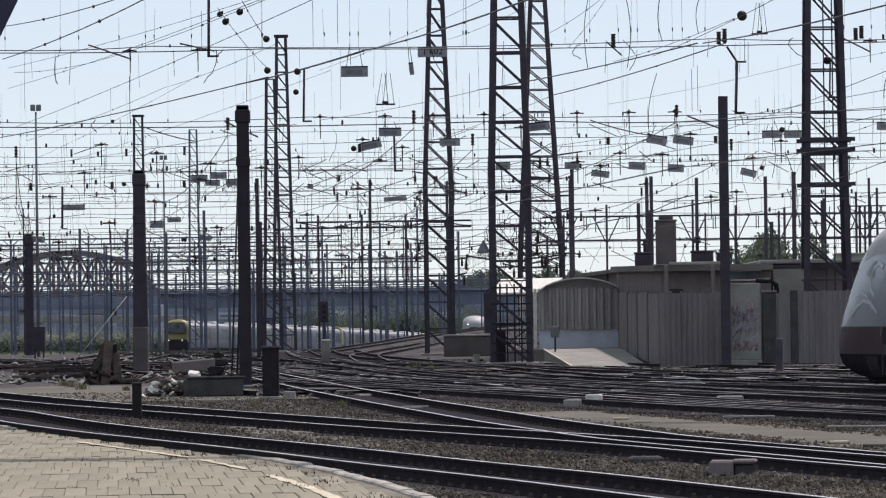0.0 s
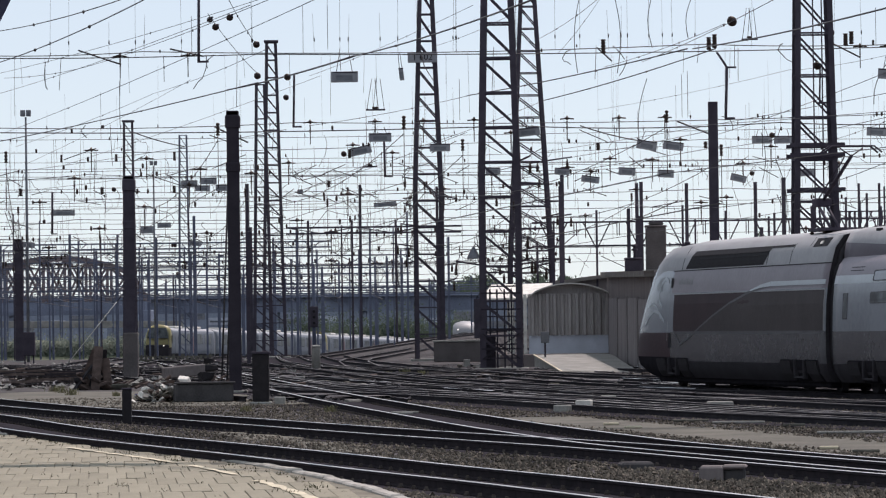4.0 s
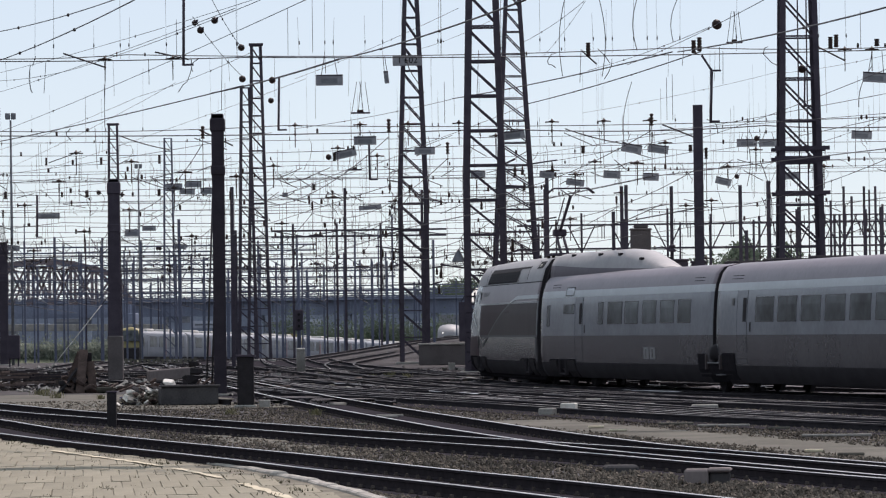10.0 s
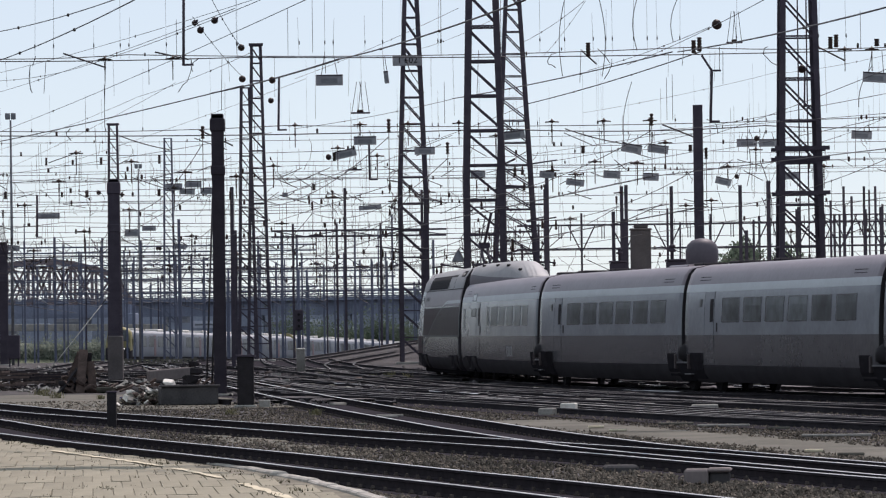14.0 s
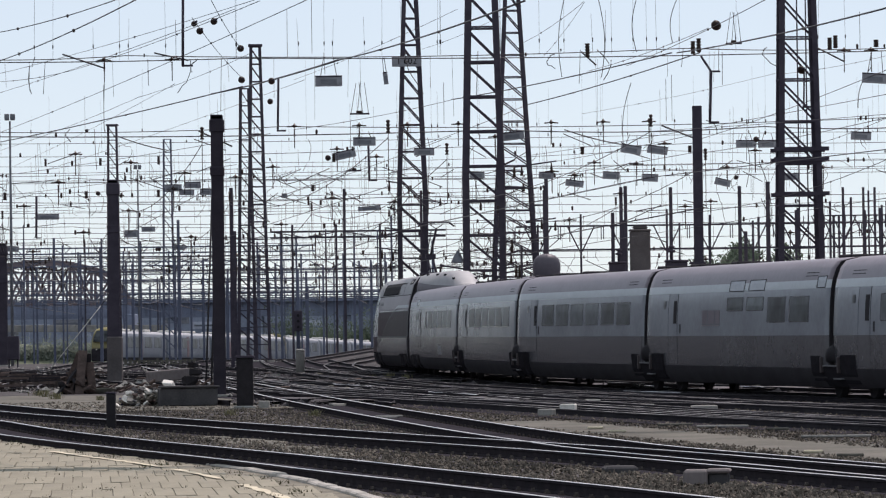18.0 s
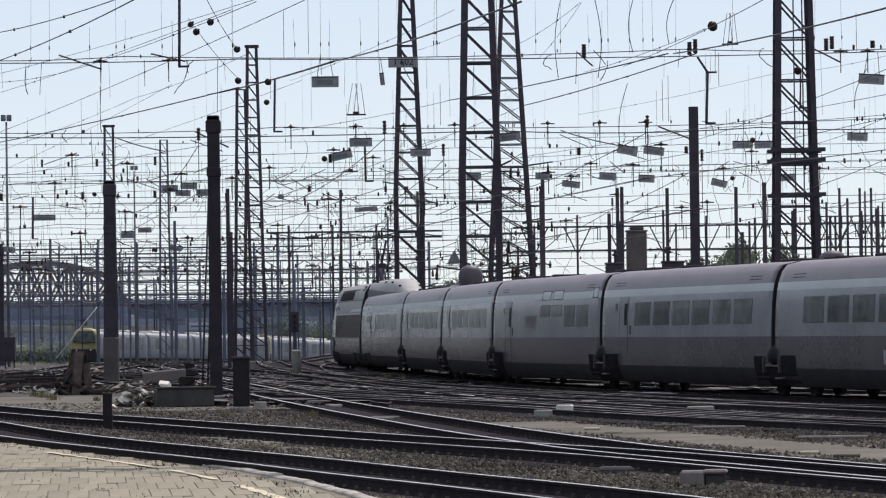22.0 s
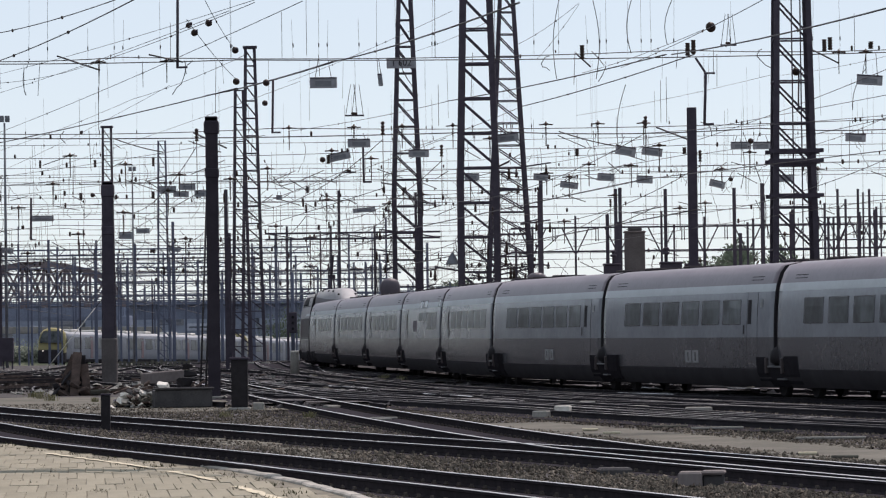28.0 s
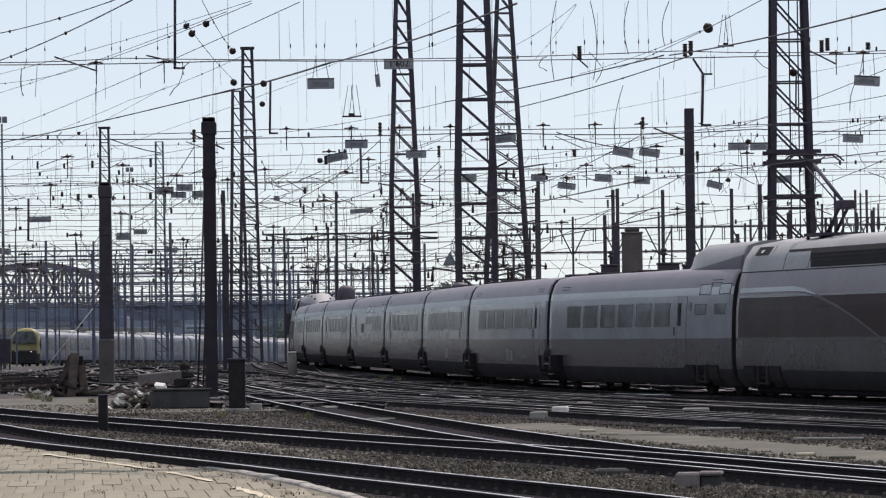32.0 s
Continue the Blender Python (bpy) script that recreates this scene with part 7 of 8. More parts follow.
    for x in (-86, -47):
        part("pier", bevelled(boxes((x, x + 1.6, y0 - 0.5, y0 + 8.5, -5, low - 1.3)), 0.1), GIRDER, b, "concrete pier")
    # far town behind everything
    rnd = random.Random(2)
    for k, (x, w, top) in enumerate(((-95, 26, 5.5), (-62, 22, 4.2), (-34, 20, 5.0), (-8, 18, 4.5), (14, 24, 5.2), (44, 30, 6.0))):
        h = thing("far_building", "far low blue-grey building with rows of windows", "building", pose(x, 860, -4))
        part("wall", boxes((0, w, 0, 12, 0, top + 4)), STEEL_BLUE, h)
        part("roof", boxes((-0.3, w + 0.3, -0.3, 12.3, top + 4.002, top + 4.4)), STEEL_GREY, h)
        for i in range(int(w / 3)):
            for z in (4.5, 7.2):
                part("window", boxes((1 + i * 3, 2.6 + i * 3, -0.06, -0.004, z, z + 1.5)), PLATE, h)


build_far()


# ---- portals ----
def portal(x0, x1, y, z, posts, mat, label, bay=2.4, deep=1.0, w=0.28, walkway=None, knees=False):
    """A trussed portal beam carried on posts."""
    ob = thing("portal_gantry", label, "gantry", group="portal gantries over the tracks")
    g = GROUND + fall(y)
    for zz in (z, z + deep):
        bm = bmesh.new()
        bar(bm, (x0, y, zz), (x1, y, zz), 0.12, w * 0.6)
        part("chord", bm, mat, ob)
    n = max(2, round((x1 - x0) / bay))
    for i in range(0 if knees else n):
        a, b = x0 + (x1 - x0) * i / n, x0 + (x1 - x0) * (i + 1) / n
        bm = bmesh.new()
        bar(bm, (a, y, z if i % 2 else z + deep), (b, y, z + deep if i % 2 else z), 0.08)
        part("brace", bm, mat, ob)
    # Planks widen the shadow that an unseen gantry casts.
    if walkway is not None:
        for k in range(12):
            a, b = x0 + (walkway - x0) * k / 12, x0 + (walkway - x0) * (k + 1) / 12
            part("walkway_plank", boxes((a, b - 0.02, y - 0.45, y + 0.45, z + deep + 0.1, z + deep + 0.16)), STEEL, ob)
    for i in range(posts):
        x = x0 + (x1 - x0) * (i + 0.5) / posts
        part("post", boxes((x - w * 0.36, x + w * 0.36, y - w * 0.36, y + w * 0.36, g, z + deep + (0.1 + 0.9 * (i * 0.618 % 1) if knees else 0.6))), mat, ob)
        for s_ in (-1, 1) if knees else ():
            bm = bmesh.new()
            bar(bm, (x + s_ * 0.06, y, z - 0.1), (x + s_ * 0.75, y, z + deep), 0.07)
            part("knee_brace", bm, mat, ob)
            bm = bmesh.new()
            bar(bm, (x + s_ * 1.25, y, z + deep), (x + s_ * 1.25, y, z + deep - 0.75), 0.05)
            part("hanger_rod", bm, mat, ob)


def build_portals():
    t = "grey steel portal gantry over the far tracks"
    # The next two are out of view, added for shadow streaks on the platform.
    portal(-30, 30, 75, 9.6, 2, STEEL, "unseen trussed gantry over the platform end, added for its shadow", 2.0, 0.9, 0.3, -1.3)
    portal(-30, 30, 96, 10.6, 2, STEEL, "unseen trussed gantry over the near tracks, added for its shadow", 2.0, 0.5, 0.3, -5.0)
    portal(4.09, 25.4, 262, 6.09, 9, STEEL, "dark trussed portal gantry behind the depot", 1.6, 1.306, 0.16, knees=True)
    portal(23.38, 32.64, 300, 7.24, 7, STEEL, "dark trussed portal gantry behind the depot", 1.6, 1.425, 0.13, knees=True)
    portal(-14.42, 0.3, 400, 9.68, 4, STEEL, t, 3.0, 0.5, 0.26)
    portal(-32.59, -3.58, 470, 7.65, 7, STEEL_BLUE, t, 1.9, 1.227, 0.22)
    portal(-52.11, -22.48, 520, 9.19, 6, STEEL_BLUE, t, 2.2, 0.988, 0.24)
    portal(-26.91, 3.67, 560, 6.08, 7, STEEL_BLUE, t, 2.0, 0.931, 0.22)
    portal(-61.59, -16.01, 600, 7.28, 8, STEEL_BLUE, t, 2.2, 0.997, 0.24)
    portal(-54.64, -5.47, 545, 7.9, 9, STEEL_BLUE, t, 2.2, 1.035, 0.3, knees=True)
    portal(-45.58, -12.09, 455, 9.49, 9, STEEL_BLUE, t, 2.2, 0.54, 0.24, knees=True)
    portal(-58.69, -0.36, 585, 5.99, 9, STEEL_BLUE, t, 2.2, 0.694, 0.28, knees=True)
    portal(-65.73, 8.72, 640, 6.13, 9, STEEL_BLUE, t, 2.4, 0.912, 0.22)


build_portals()


# ---- overhead line ----
def cross_span(y, levels, x0, x1, marks, label, r=0.022, drops=14, seed=0):
    """Wires slung across all tracks at one depth: span wires, clamps, insulators and droppers."""
    rnd = random.Random(seed + int(y))
    ob = thing("cross_span", label, "overhead wire", group="cross spans of the overhead line")
    peak = max(z for z, _ in levels) + 0.3
    for x in (x0, x1):
        part("end_post", boxes((x - 0.13, x + 0.13, y - 0.13, y + 0.13, GROUND + fall(y), peak)), STEEL, ob, "steel end post")
    runs = {}
    for z, dip in levels:
        cut = sorted([x0, x1] + [rnd.uniform(x0, x1) for _ in range(2)])
        lift = [z + rnd.uniform(-0.3, 0.3) * min(1, max(0.08, y / 100 - 2)) for _ in cut]
        bm, pts = bmesh.new(), []
        for a, b, za, zb in zip(cut, cut[1:], lift, lift[1:]):
            pts += sag((a, y, za), (b, y, zb), dip + 0.006 * (b - a) * rnd.random(), 8)[0 if not pts else 1:]
        tube(bm, pts, r * rnd.uniform(0.75, 1.1), 5)
        part("span_wire", bm, WIRE, ob)
        runs[z] = (cut, lift)
    on = lambda x, z: float(np.interp(x, *runs[z]))
    for x, z in marks:
        z = on(x, z) if z in runs else z
        bm = bmesh.new()
        s = y / 206
        lathe(bm, [(0.02, z - 0.08 * s), (0.06 * s, z - 0.04 * s), (0.19 * s, z), (0.06 * s, z + 0.05 * s), (0.02, z + 0.13 * s)], 8, (x, y, 0))
        insulator_stack(bm, x, y, z - 0.1 * s, 4, 0.035 * s, 0.1 * s)
        tube(bm, [(x, y, z - 0.4 * s), (x, y, z - 0.95 * s)], 0.022 * s, 5)
        for e in (-1, 1):
            tube(bm, [(x, y, z), (x + e * 0.3 * s, y, z - 0.02)], 0.03 * s, 5)
        part("clamp", bm, INSULATOR, ob, "dark wire clamp with its insulator")
    bm = bmesh.new()
    for _ in range(drops):
        x = rnd.uniform(x0, x1)
        z = on(x, levels[rnd.randrange(len(levels))][0])
        tube(bm, [(x, y, z), (x + rnd.uniform(-0.1, 0.1), y, z - rnd.uniform(0.6, 2.4))], r * 0.5, 4)
    for _ in range(drops // 2):
        x = rnd.uniform(x0, x1)
        z = on(x, levels[rnd.randrange(len(levels))][0])
        tube(bm, [(x, y, z), (x, y, z + rnd.uniform(0.8, 2.6))], r * 0.45, 4)
    # fine hanger wires that rise out of the span to the wires above
    if y < 280:
        for _ in range(34):
            x = rnd.uniform(x0, x1)
            z = on(x, levels[0][0])
            tube(bm, [(x, y, z), (x + rnd.uniform(-0.06, 0.06), y, z + rnd.uniform(1.2, 4.2))], r * 0.24, 4)
            lathe(bm, [(0.012, z + 0.5), (0.03, z + 0.56), (0.03, z + 0.64), (0.012, z + 0.7)], 5, (x, y, 0))
        for _ in range(22):
            x = rnd.uniform(x0, x1)
            z = on(x, levels[0][0])
            tube(bm, [(x, y, z), (x + rnd.uniform(-0.06, 0.06), y, z - rnd.uniform(1.0, 2.9))], r * 0.26, 4)
    # slack jumpers, loops and short slanting stays between the wires
    for _ in range(drops // 2):
        x, w = rnd.uniform(x0, x1), rnd.uniform(-1.2, 1.2) * y / 300
        z = on(x, levels[rnd.randrange(len(levels))][0])
        h, bow = rnd.uniform(0.5, 1.9), rnd.uniform(-0.5, 0.5)
        tube(bm, [(x + w * t + bow * math.sin(t * 3.1), y, z - h * t ** rnd.uniform(0.7, 1.6)) for t in (0, 0.17, 0.35, 0.5, 0.68, 0.85, 1)], r * 0.75, 4)
    for _ in range(drops // 3):
        x = rnd.uniform(x0, x1)
        z = on(x, levels[rnd.randrange(len(levels))][0])
        w, h = rnd.uniform(0.5, 2.0) * rnd.choice((-1, 1)), rnd.uniform(0.2, 0.7)
        tube(bm, [(x, y, z + 0.1), (x + w, y, z - h)], r * 1.5, 5)
    tagged(part("dropper", bm, WIRE, ob), kind="stuff")
    bm = bmesh.new()
    for _ in range(18):
        x = rnd.uniform(x0, x1)
        z = on(x, levels[rnd.randrange(len(levels))][0])
        k = y / 300 * rnd.uniform(0.6, 1.2)
        lathe(bm, [(0.03 * k, z - 0.14 * k), (0.065 * k, z - 0.09 * k), (0.065 * k, z + 0.09 * k), (0.03 * k, z + 0.14 * k)], 6, (x, y, 0))
    tagged(part("bead_insulator", bm, INSULATOR, ob), kind="stuff")
    return ob


def build_cross_spans():
    lab = "dark span wires slung across all tracks"
    for y, levels, marks in ((206, (13.64, 13.83, 10.7, 10.43), ((-14.53, 13.64), (-11.59, 13.64), (-6.33, 10.7), (-3.52, 10.7), (-1.44, 10.7), (0.76, 10.7), (4.79, 10.7), (7.04, 10.7), (9.02, 10.7), (17.51, 13.64), (18.68, 13.64))),
        (268, (11.98, 11.57, 11.15), ((-20.58, 11.98), (-17.47, 11.57), (-9.48, 11.15), (-5.85, 11.98), (-3.63, 11.57), (8.62, 11.15), (12.6, 11.98), (17.69, 11.57))),
        (335, (12.3, 11.82, 11.15), ((-26.96, 12.3), (-18.85, 11.82), (-7.71, 11.15), (2.43, 12.3), (6.2, 11.82))),
        (300, (11.7, 11.42), ((-12.96, 11.7), (8.4, 11.42), (18.02, 11.7))),
        (400, (12.53, 11.96, 11.01), ((-35.09, 12.53), (-26.31, 11.96), (-13.49, 11.01), (-3.99, 12.53))),
        (440, (11.41, 10.89, 10.16), ((-33.11, 11.41), (-23.19, 10.89))),
        (480, (10.23, 9.55), ((-41.25, 10.23), (-20.74, 9.55))),
        (520, (9.21,), ((-29.88, 9.21), (-13.83, 9.21))),
        (560, (10.6, 9.4, 8.2), ((-48.2, 10.6), (-31.4, 9.4), (-14.5, 8.2))),
        (620, (10.3, 8.4), ((-52.1, 10.3), (-27.9, 8.4), (-8.6, 10.3))),
        (240, (11.49, 8.52, 7.78), ((2.74, 11.49), (9, 8.52), (12.28, 7.78))),
        (370, (12.56,), ((-25.21, 12.56), (-1.05, 12.56))),
        (420, (10.18,), ((-11.17, 10.18), (20.24, 10.18))),
        (500, (8.57,), ((-40, 8.57), (-8.55, 8.57))),
        (350, (13.27, 10.98), ((8.14, 13.27), (19.78, 10.98), (28.09, 13.27))),
        (310, (12.32,), ((-16.71, 12.32), (12.73, 12.32))),
        (290, (7.45, 6.69, 5.72), ((5.71, 7.45), (10.88, 6.69), (16.04, 5.72), (21.21, 7.45))),
        (325, (9.13, 6.82), ((8.72, 9.13), (21.06, 6.82)))):
        cross_span(y, [(z, random.uniform(0.0, 0.12)) for z in levels], -0.107 * y, 0.107 * y if y < 330 or y == 350 else 0.022 * y, [q for q in marks if y < 330 or y == 350 or q[0] < 0.02 * y], lab, 0.024 if y < 220 else 0.007 + y * 0.000036, 18 if y < 220 else 28)


def catenary(line, label, spans, z=5.6, height=1.35, twin=True, drop_step=6.5, rs=0):
    """Messenger, contact wires and droppers over one track, hung at the plan points nearest the given depths."""
    ob = thing("overhead_line", label, "overhead wire", group="overhead lines over the tracks")
    ys = np.array([p[1] for p in line])
    xs = np.array([p[0] for p in line])
    o = np.argsort(ys)
    at = lambda y: float(np.interp(y, ys[o], xs[o]))
    dr = bmesh.new()
    for k, (a, b) in enumerate(zip(spans, spans[1:])):
        rr = 0.0036 * (1 + 0.011 * (a + b) / 2)
        sg = 0.25 if k % 2 else -0.25
        pa, pb = Vector((at(a) + sg, a, z + height + fall(a))), Vector((at(b) - sg, b, z + height + fall(b)))
        bm = bmesh.new()
        mess = sag(pa, pb, height * 0.62, 12)
        tube(bm, mess, rr * 1.15, 5)
        part("messenger_wire", bm, WIRE, ob)
        for d in ((-0.06, 0.06) if twin else (0,)):
            bm = bmesh.new()
            tube(bm, [(pa.x + d, a, z + fall(a)), (pb.x + d, b, z + fall(b))], rr, 5)
            part("contact_wire", bm, WIRE, ob)
        n = max(2, int((b - a) / drop_step))
        for i in range(1, n):
            t = i / n
            p = pa.lerp(pb, t) - Vector((0, 0, 4 * height * 0.62 * t * (1 - t)))
            tube(dr, [p, (p.x, p.y, z + fall(p.y))], rr * 0.5, 4)
            lathe(dr, [(0.012, p.z - 0.05), (0.022, p.z), (0.012, p.z + 0.04)], 5, (p.x, p.y, 0))
        for y_, p in ((a, pa),) if rs > 3 and a > 130 else ():
            bm = bmesh.new()
            insulator_stack(bm, p.x, y_, p.z + 0.5, 4, 0.06, 0.1)
            tube(bm, [(p.x, y_, p.z + 0.2), (p.x, y_, z)], 0.012, 5)
            part("hanger", bm, INSULATOR, ob, "insulated hanger")
    tagged(part("dropper", dr, WIRE, ob), kind="stuff")


def build_catenaries():
    lab = "twin contact wires and messenger over a yard track"
    main = express_track()
    near = [20, 140, 206, 268, 335, 400, 470, 540]
    far = [20, 140, 206, 268, 335, 400, 470, 540, 620]
    for i, d in enumerate((0, -4.3, -8.6, 4.4, 8.8, -13.2, -18, -23, -28, -33)):
        shift = (0, 6, -8, 10, 3, -5, 8, 0, -9, 5)[i]
        catenary(offset(main, d), lab, [s + shift for s in (near if i < 3 else far)][0 if d == 0 else 1: 8 if d < 1 else 6], z=6.2 if d == 0 else 5.55 + 0.12 * (i % 3), twin=i % 3 == 0, rs=10 + i)
    # heavier feeder cables slung high between the masts
    west = (((-14.6, 150, 10.22), (-6.15, 100, 8.93), 0.022), ((-14.58, 150, 11.25), (-7.16, 110, 9.63), 0.02), ((-16.12, 335, 18.6), (-4.39, 206, 13.52), 0.05), ((-4.39, 206, 13.52), (2.16, 120, 10.06), 0.03),
            ((-29.97, 300, 13.59), (-8.56, 206, 12.43), 0.03), ((-22.8, 240, 11.82), (-3.31, 120, 10.17), 0.016), ((-22.13, 230, 13.29), (-5.59, 130, 10.63), 0.014), ((-22.12, 230, 14.27), (-5.27, 140, 11.62), 0.014),
            ((-24.66, 260, 15.65), (-17.93, 230, 14.52), 0.018), ((-17.93, 230, 14.52), (-5.65, 150, 12.24), 0.018), ((-24.09, 260, 11.9), (-13.96, 220, 12.72), 0.014), ((-13.96, 220, 12.72), (-7.02, 180, 12.41), 0.014))
    middle = (((-25.29, 280, 11.67), (-12.25, 220, 13.33), 0.013), ((-24.96, 300, 12.17), (-6.81, 240, 14.49), 0.015), ((-7.99, 260, 15.55), (0.74, 190, 14.59), 0.014), ((-8.27, 268, 13.17), (0.58, 250, 13.85), 0.02),
              ((-2.87, 300, 12.95), (4.76, 268, 14.34), 0.022), ((-1.09, 240, 15.9), (2.68, 210, 15.59), 0.014), ((4.01, 230, 15.6), (6.08, 200, 15.5), 0.016), ((5.18, 240, 15.47), (6.13, 200, 15.5), 0.013),
              ((7.14, 230, 14.19), (10.77, 190, 13.71), 0.018), ((-8.83, 170, 13.06), (-8.54, 205, 12.77), 0.018), ((-7.94, 165, 13.41), (-8.34, 200, 13.72), 0.018), ((-27.13, 400, 18.4), (-22.87, 400, 17.15), 0.05), ((6.96, 268, 12.97), (11.02, 268, 11.96), 0.035))
    east = (((0.62, 268, 14.74), (9.26, 190, 12.73), 0.03), ((4.75, 268, 14.37), (11.26, 206, 13.64), 0.03), ((10.28, 206, 13.65), (12.68, 130, 10.54), 0.03), ((9.41, 240, 14.98), (10.54, 150, 12.2), 0.02),
            ((20.99, 268, 11.93), (22.61, 235, 12.22), 0.02), ((8.32, 280, 14.39), (16.29, 230, 13.99), 0.013), ((17.13, 240, 14.46), (20.73, 215, 14.04), 0.013), ((5.28, 300, 12.66), (18.49, 190, 11.08), 0.02), ((13.06, 240, 11.23), (16.55, 170, 11.11), 0.02),
            ((1.47, 330, 11.65), (12.79, 230, 10.29), 0.022), ((3.48, 300, 11.8), (11.98, 220, 10.71), 0.02), ((14.14, 260, 11.25), (18.48, 190, 10.17), 0.022))
    low = (((-30.65, 330, 12.86), (-9.3, 260, 12.63), 0.022), ((-35.31, 380, 12.95), (-12.89, 300, 12.37), 0.022), ((-17.29, 380, 11.14), (-4.52, 268, 11.15), 0.025), ((-11.41, 340, 11.52), (0.53, 240, 11.54), 0.022))
    cables = west + middle + east + low
    for a, b, r in cables:
        ob = thing("feeder_cable", "dark heavy feeder cable slung between masts", "cable", group="feeder cables")
        bm = bmesh.new()
        tube(bm, sag(a, b, 0.12, 12), r * (0.95 if r > 0.025 else 0.7), 5)
        part("cable", bm, WIRE, ob)
        for k in (1, 2):
            p = Vector(a).lerp(Vector(b), k / 3)
            p.z -= 0.48 * k / 3 * (1 - k / 3)
            bm = bmesh.new()
            lathe(bm, [(r * 0.6, p.z - 0.05), (r * 1.6, p.z - 0.03), (r * 1.6, p.z + 0.02), (r * 0.6, p.z + 0.04)], 6, (p.x, p.y, 0))
            part("clip", bm, INSULATOR, ob)
    bm = bmesh.new()
    tube(bm, [(-6.15, 100, 8.93), (-5.48, 96, 8.83), (-5.48, 96, 10.62)], 0.02, 5)
    part("end_hanger", bm, WIRE, bpy.data.objects["feeder_cable"])


def hanging_plate(x, y, z, w, h, turn, hook, label, mat=PLATE):
    ob = thing("hanging_plate", label, "plate", pose(x, y, z, 0, turn, 0), "plates hung in the overhead line")
    part("plate", bevelled(boxes((-w / 2, w / 2, -0.03, 0.03, -h / 2, h / 2)), 0.015), mat, ob)
    part("rim", boxes((-w / 2, w / 2, -0.05, 0.05, h / 2, h / 2 + 0.05)), STEEL, ob)
    part("inset", boxes((-w * 0.3, w * 0.3, -0.04, -0.033, -h * 0.3, h * 0.22)), STEEL_GREY, ob)
    bm = bmesh.new()
    for s in (-0.3, 0.3):
        tube(bm, [(s * w, 0, h / 2), (s * w * 0.6, 0, h / 2 + hook)], 0.014, 4)
    part("hook", bm, STEEL, ob)


def build_plates():
    P_ = "grey metal plate hung in the overhead line"
    for x, y, z, w, h, turn, hook in ((-4.82, 206, 12.6, 1.17, 0.42, 0, 0.83), (-2.35, 206, 12.69, 0.2, 0.49, -6, 0.7), (-5.4, 268, 11.7, 1.21, 0.41, -12, 0.07), (-3.31, 206, 9.96, 0.98, 0.32, 0, 0.31), (-0.85, 240, 10.76, 1.03, 0.34, 0, 0.56),
        (3.1, 206, 10.12, 1.03, 0.32, -6, 0.15), (9.58, 240, 10.74, 1.03, 0.4, 10, 0.55), (12.19, 268, 11.73, 1.15, 0.41, 8, 0.05), (15.4, 240, 10.94, 1.03, 0.34, 0, 0.37), (16.48, 240, 10.93, 0.97, 0.34, 0, 0.39),
        (18.83, 206, 12.41, 1.12, 0.39, 4, 1.03), (21.19, 240, 11.27, 1.03, 0.37, 3, 0.03), (6.61, 300, 11.4, 0.93, 0.39, 4, 0.1), (8.39, 300, 10.88, 1.14, 0.36, 8, 0.36)):
        hanging_plate(x, y, z, w, h, turn, hook, P_)
    for x, y, z, w, h, turn, hook in ((10.71, 300, 11.35, 1.07, 0.43, 4, 0.14), (13.16, 300, 11.17, 1, 0.43, 3, 0.03), (17.72, 300, 10.83, 1, 0.39, 14, 0.39), (-33.15, 400, 11.68, 1.99, 0.43, 0, 0.06), (-28.66, 440, 11, 1.36, 0.63, 0, 0.09),
        (-24.67, 400, 10.53, 1.14, 0.38, 0, 0.29), (-18.87, 335, 11.99, 1.19, 0.44, 0, 0.09), (-17.92, 335, 11.66, 1.03, 0.36, 3, 0.46), (-19.31, 370, 13.25, 1.23, 0.44, 0, 0.4), (-16.57, 335, 11.68, 0.87, 0.4, 0, 0.42),
        (2.27, 300, 11.49, 0.93, 0.36, 0, 0.03), (22.07, 300, 11.13, 1, 0.39, -3, 0.09), (-11.05, 335, 11.33, 0.4, 0.28, 0, 0.35), (-39.8, 440, 9.74, 1.36, 0.47, 4, 0.18), (-6.08, 400, 12.04, 1.9, 0.33, -4, 0.32),
        (-24.34, 440, 9.69, 1.25, 0.42, 6, 0.26)):
        hanging_plate(x, y, z, w, h, turn, hook, P_)
    # number board on the lattice mast
    ob = thing("number_board", "grey enamel number board on the lattice mast", "sign", pose(-1.85, 266.3, 16.84))
    part("board", bevelled(boxes((-0.83, 0.83, -0.03, 0.03, -0.3, 0.3)), 0.015), PLATE, ob)
    part("bracket", boxes((-0.5, -0.4, 0.03, 1.3, -0.05, 0.05), (0.4, 0.5, 0.03, 1.3, -0.05, 0.05)), STEEL, ob)
    cu = bpy.data.curves.new("number", "FONT")
    cu.body, cu.size, cu.extrude, cu.align_x, cu.align_y = "1 602", 0.5, 0.005, "CENTER", "CENTER"
    cu.materials.append(DARK)
    tx = new("number", cu)
    tx.parent, tx.matrix_basis = ob, pose(0, -0.04, 0, 90, 0, 0)
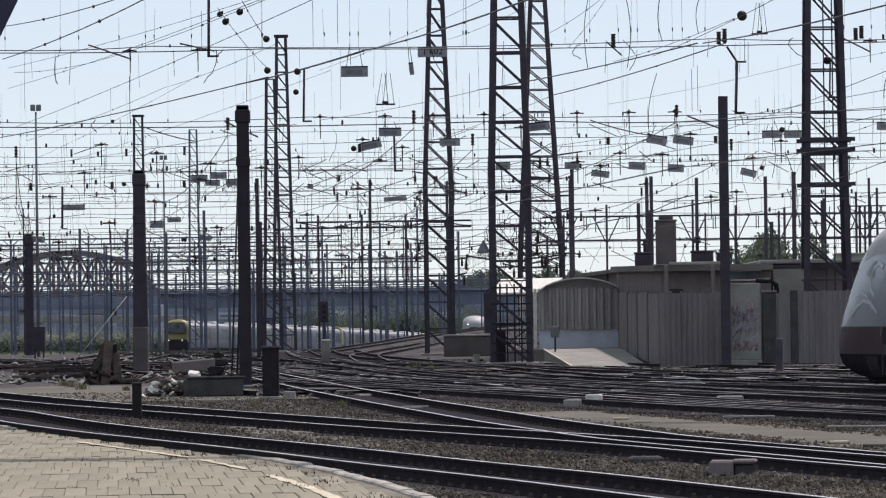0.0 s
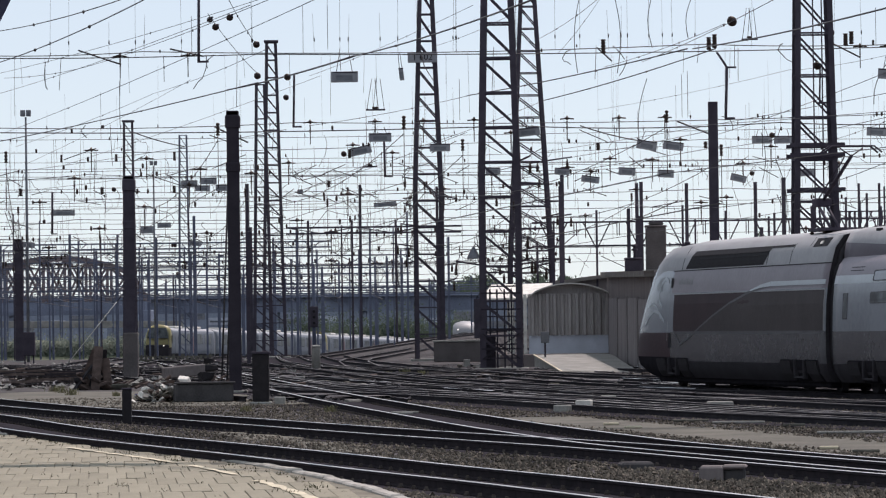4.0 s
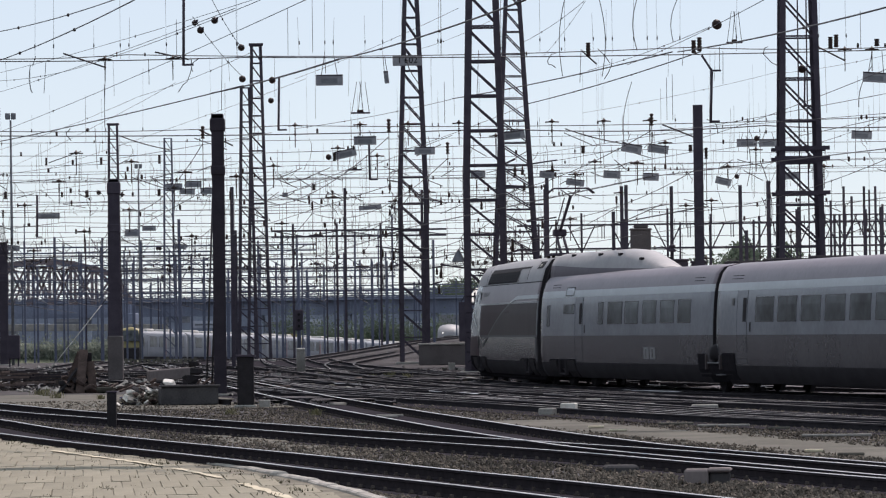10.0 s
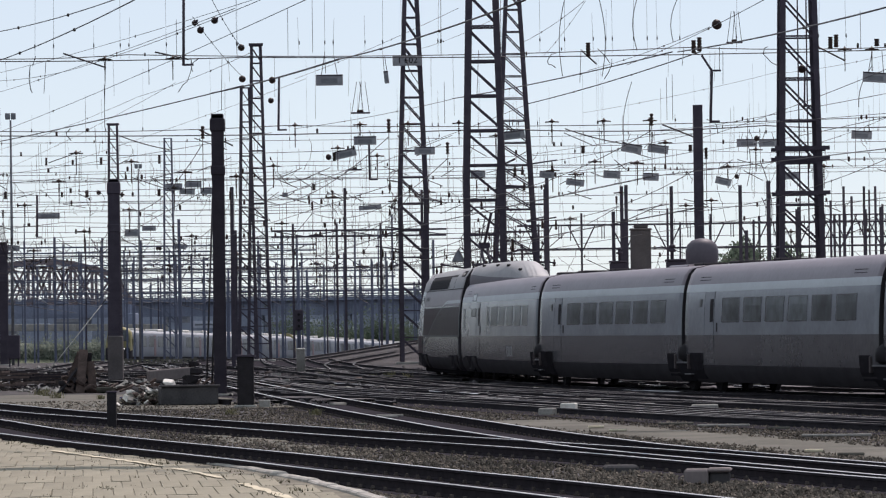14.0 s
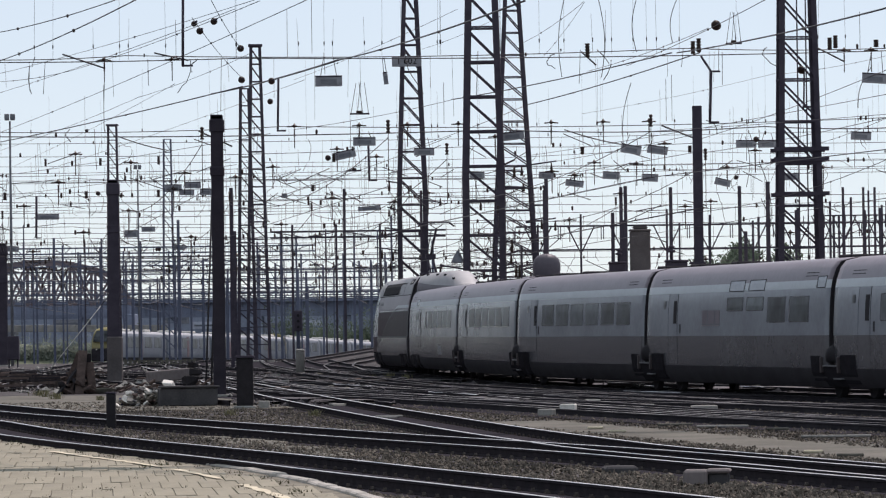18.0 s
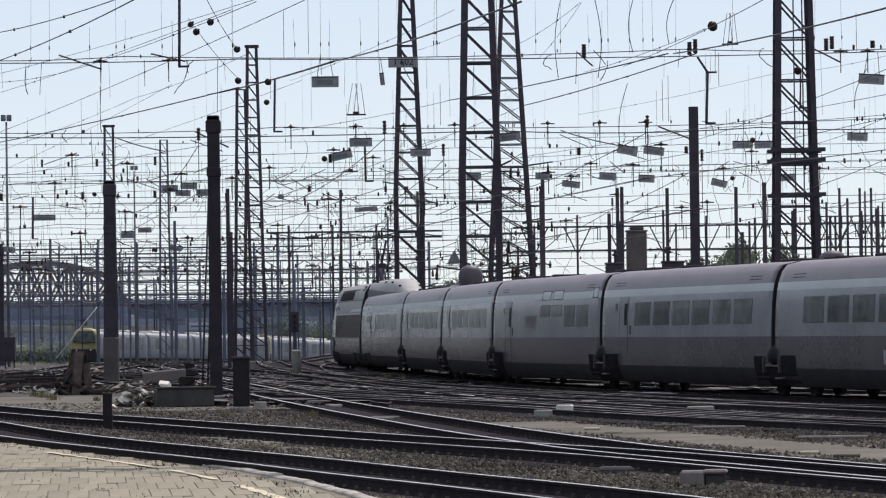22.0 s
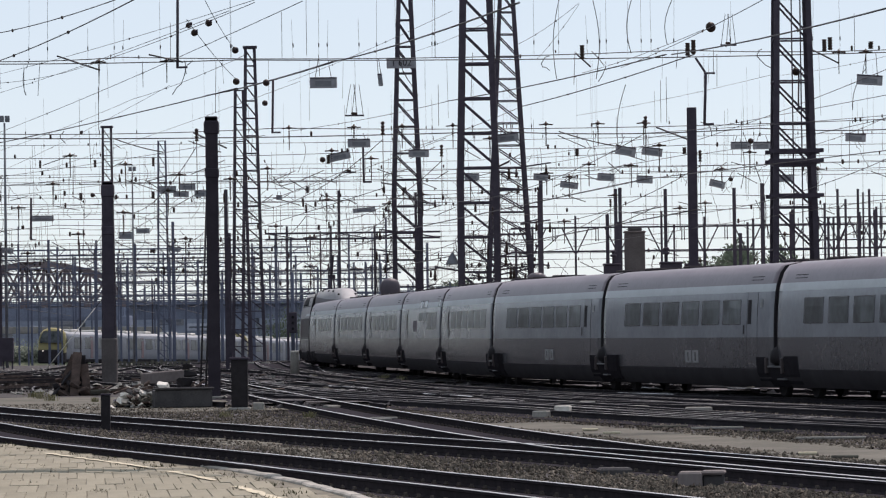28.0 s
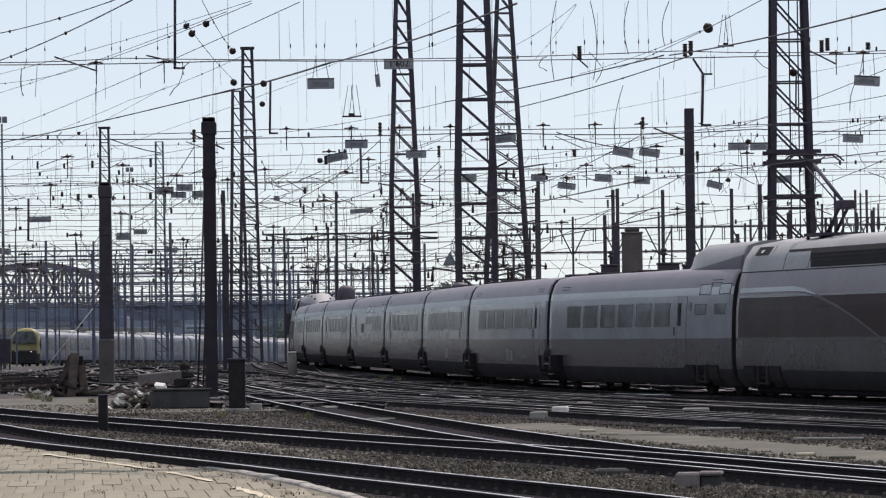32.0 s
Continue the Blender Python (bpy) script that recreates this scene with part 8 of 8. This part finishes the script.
    # round disc insulators and dark pot insulators
    for x, y, z, r in ((-8.05, 160, 11.95, 0.114), (-7.57, 160, 12.27, 0.114), (-8.24, 160, 12.2, 0.095), (-8.36, 200, 13.73, 0.142), (-10, 240, 14.53, 0.171),
        (-8.49, 240, 14.45, 0.171), (-8.57, 240, 13.42, 0.143), (11.06, 190, 13.81, 0.203), (14.59, 192, 12.09, 0.16), (-6.36, 268, 11.55, 0.159),
        (15.91, 240, 11.19, 0.142), (-22.3, 300, 14.63, 0.107), (-26.69, 370, 12.73, 0.175), (18.58, 300, 11.15, 0.142)):
        ob = thing("disc_insulator", "dark round glazed disc insulator on a wire", "insulator", pose(x, y, z, 78, 0, 20), "disc insulators")
        bm = bmesh.new()
        lathe(bm, [(r * 0.3, -0.1), (r, -0.06), (r * 1.05, 0), (r * 0.8, 0.07), (r * 0.25, 0.12)], 14)
        part("disc", bm, INSULATOR, ob)
        bm = bmesh.new()
        lathe(bm, [(0.04, 0.1), (0.05, 0.2), (0.03, 0.3)], 8)
        part("cap", bm, STEEL, ob)
    for x, y, z, w, h in ((-27.61, 370, 12.66, 0.263, 0.574), (-22, 370, 12.71, 0.263, 0.574), (-21.47, 300, 12.66, 0.18, 0.5), (-17.8, 300, 12.72, 0.18, 0.57), (6.4, 206, 13.82, 0.2, 0.64),
        (7.13, 240, 10.74, 0.202, 0.403), (10.97, 206, 13.88, 0.2, 0.59), (11.22, 206, 13.98, 0.2, 0.64), (16.89, 206, 13.98, 0.2, 0.54), (17.14, 206, 14.05, 0.2, 0.59),
        (18.9, 206, 13.95, 0.22, 0.34), (-6.04, 268, 11.58, 0.196, 0.505), (-9.04, 335, 11.9, 0.244, 0.477), (12.55, 240, 10.75, 0.2, 0.37), (-30.73, 335, 11.59, 0.244, 0.558),
        (-27.84, 335, 13.94, 0.162, 0.558), (-9.15, 370, 10, 0.224, 0.438)):
        ob = thing("pot_insulator", "dark ribbed pot insulator on the span wire", "insulator", pose(x, y, z), "pot insulators")
        bm = bmesh.new()
        prof = []
        for i in range(5):
            z = h * (i / 5 - 0.5)
            prof += [(w * 0.35, z), (w * 0.55, z + h * 0.08), (w * 0.5, z + h * 0.14)]
        lathe(bm, prof, 10)
        part("ribs", bm, INSULATOR, ob)
    # drop arms: upright steel tubes that carry steady arms
    for xa, za, xb, zb, y, r in ((-10.22, 15.51, -10.26, 12.47, 190, 0.056), (-7.81, 14.03, -7.87, 11.51, 230, 0.055), (11.74, 12.82, 11.66, 10.62, 206, 0.061),
        (11.31, 13.49, 11.74, 12.82, 206, 0.049), (-3.66, 11.5, -3.63, 9.37, 240, 0.057), (-31.48, 12.6, -31.53, 9.33, 370, 0.088),
        (14.7, 12.02, 14.66, 10.59, 192, 0.034)):
        ob = thing("drop_arm", "upright dark steel tube hung from the span wires", "bracket", group="drop arms of the overhead line")
        bm = bmesh.new()
        tube(bm, [(xa, y, za), (xb, y, zb)], r, 8)
        part("tube", bm, STEEL, ob)
        part("shoe", boxes((xb - 0.05, xb + 0.4, y - 0.04, y + 0.04, zb - 0.04, zb + 0.04)), STEEL, ob)
    # loose hanging cable loops near the mast behind the fence
    for xa, za, xb, zb, y in ((5.53, 16.36, 5.38, 12.87, 210), (6.69, 15.65, 6.79, 12.32, 200), (8.56, 16.04, 8.52, 13.72, 206),
        (9.23, 13.61, 8.83, 10.48, 230), (10.32, 16.02, 10.09, 14.07, 206), (13.37, 8.68, 13.81, 5.94, 200),
        (13.15, 7.03, 13.81, 4.22, 196), (15.35, 11.34, 15.37, 8.78, 240), (18.71, 12.98, 18.08, 11.15, 206)):
        ob = thing("hanging_cable", "loose dark cable hanging in the overhead line", "cable", group="hanging cables")
        bm = bmesh.new()
        bow = 0.2 if xb > xa else -0.2
        tube(bm, [(xa + (xb - xa) * t + bow * math.sin(t * math.pi), y, za + (zb - za) * t) for t in [i / 8 for i in range(9)]], 0.018, 5)
        part("cable", bm, WIRE, ob)
    # spreader bars hung on slanting wires
    for x, y, z, w in ((-3.49, 206, 11.19, 0.42), (-4.9, 268, 10.83, 0.41), (12.74, 206, 14.03, 0.35)):
        ob = thing("wire_spreader", "small dark spreader bar hung on four slanting wires", "bracket", group="spreaders of the overhead line")
        part("bar", bevelled(boxes((x - w, x + w, y - 0.05, y + 0.05, z - 0.04, z + 0.03)), 0.012), STEEL, ob)
        part("saddle", bevelled(boxes((x - w * 0.35, x + w * 0.3, y - 0.09, y + 0.09, z + 0.032, z + 0.13)), 0.02), INSULATOR, ob)
        for d, e in ((-0.9, -0.35), (-0.25, 0.1), (0.3, -0.05), (0.9, 0.5)):
            bm = bmesh.new()
            tube(bm, [(x + w * d, y, z), (x + w * e, y, z + 1.35)], 0.012, 4)
            part("stay", bm, WIRE, ob)
    # heavy feeders out of view between the near gantries, added for platform shadow lines
    for near, far_ in ((-2.65, -15.2), (0.3, -9.6), (-3.75, -21.7)):
        ob = thing("overhead_feeder", "unseen heavy feeder cable over the near gantries, added for its shadow", "cable", group="feeders over the platform")
        step = (near - far_) / 21
        bm = bmesh.new()
        tube(bm, [(near + step * 45, 30, 9.66), (near, 75, 9.66), (far_, 96, 10.66), (far_ - step * 4, 100, 10.8)], 0.055, 6)
        part("cable", bm, WIRE, ob)
    # lamp masts
    for x, y, hh in ((-27.15, 300, 15.95), (-27.42, 430, 17.9)):
        ob = thing("lamp_mast", "slim grey lamp mast with two floodlights", "lamp mast", pose(x, y, GROUND + fall(y)), "lamp masts")
        bm = bmesh.new()
        lathe(bm, [(0.1, 0), (0.09, hh * 0.5), (0.06, hh - 0.5)], 10)
        part("pole", bm, STEEL_GREY, ob)
        for s in (-0.18, 0.18):
            part("floodlight", bevelled(boxes((s - 0.15, s + 0.15, -0.2, 0.1, hh - 0.45, hh - 0.05)), 0.03), STEEL_GREY, ob)


build_cross_spans()
build_catenaries()
build_plates()


# ---- what moves ----
def motions():
    for i, car in enumerate(EXPRESS):
        walk(car, [(t, express_pose(i, t)) for t in np.arange(0, 32.01, 1.0)])
    for i, car in enumerate(LOCAL):
        walk(car, [(t, local_pose(i, t)) for t in np.arange(0, 32.01, 2.0)])


motions()
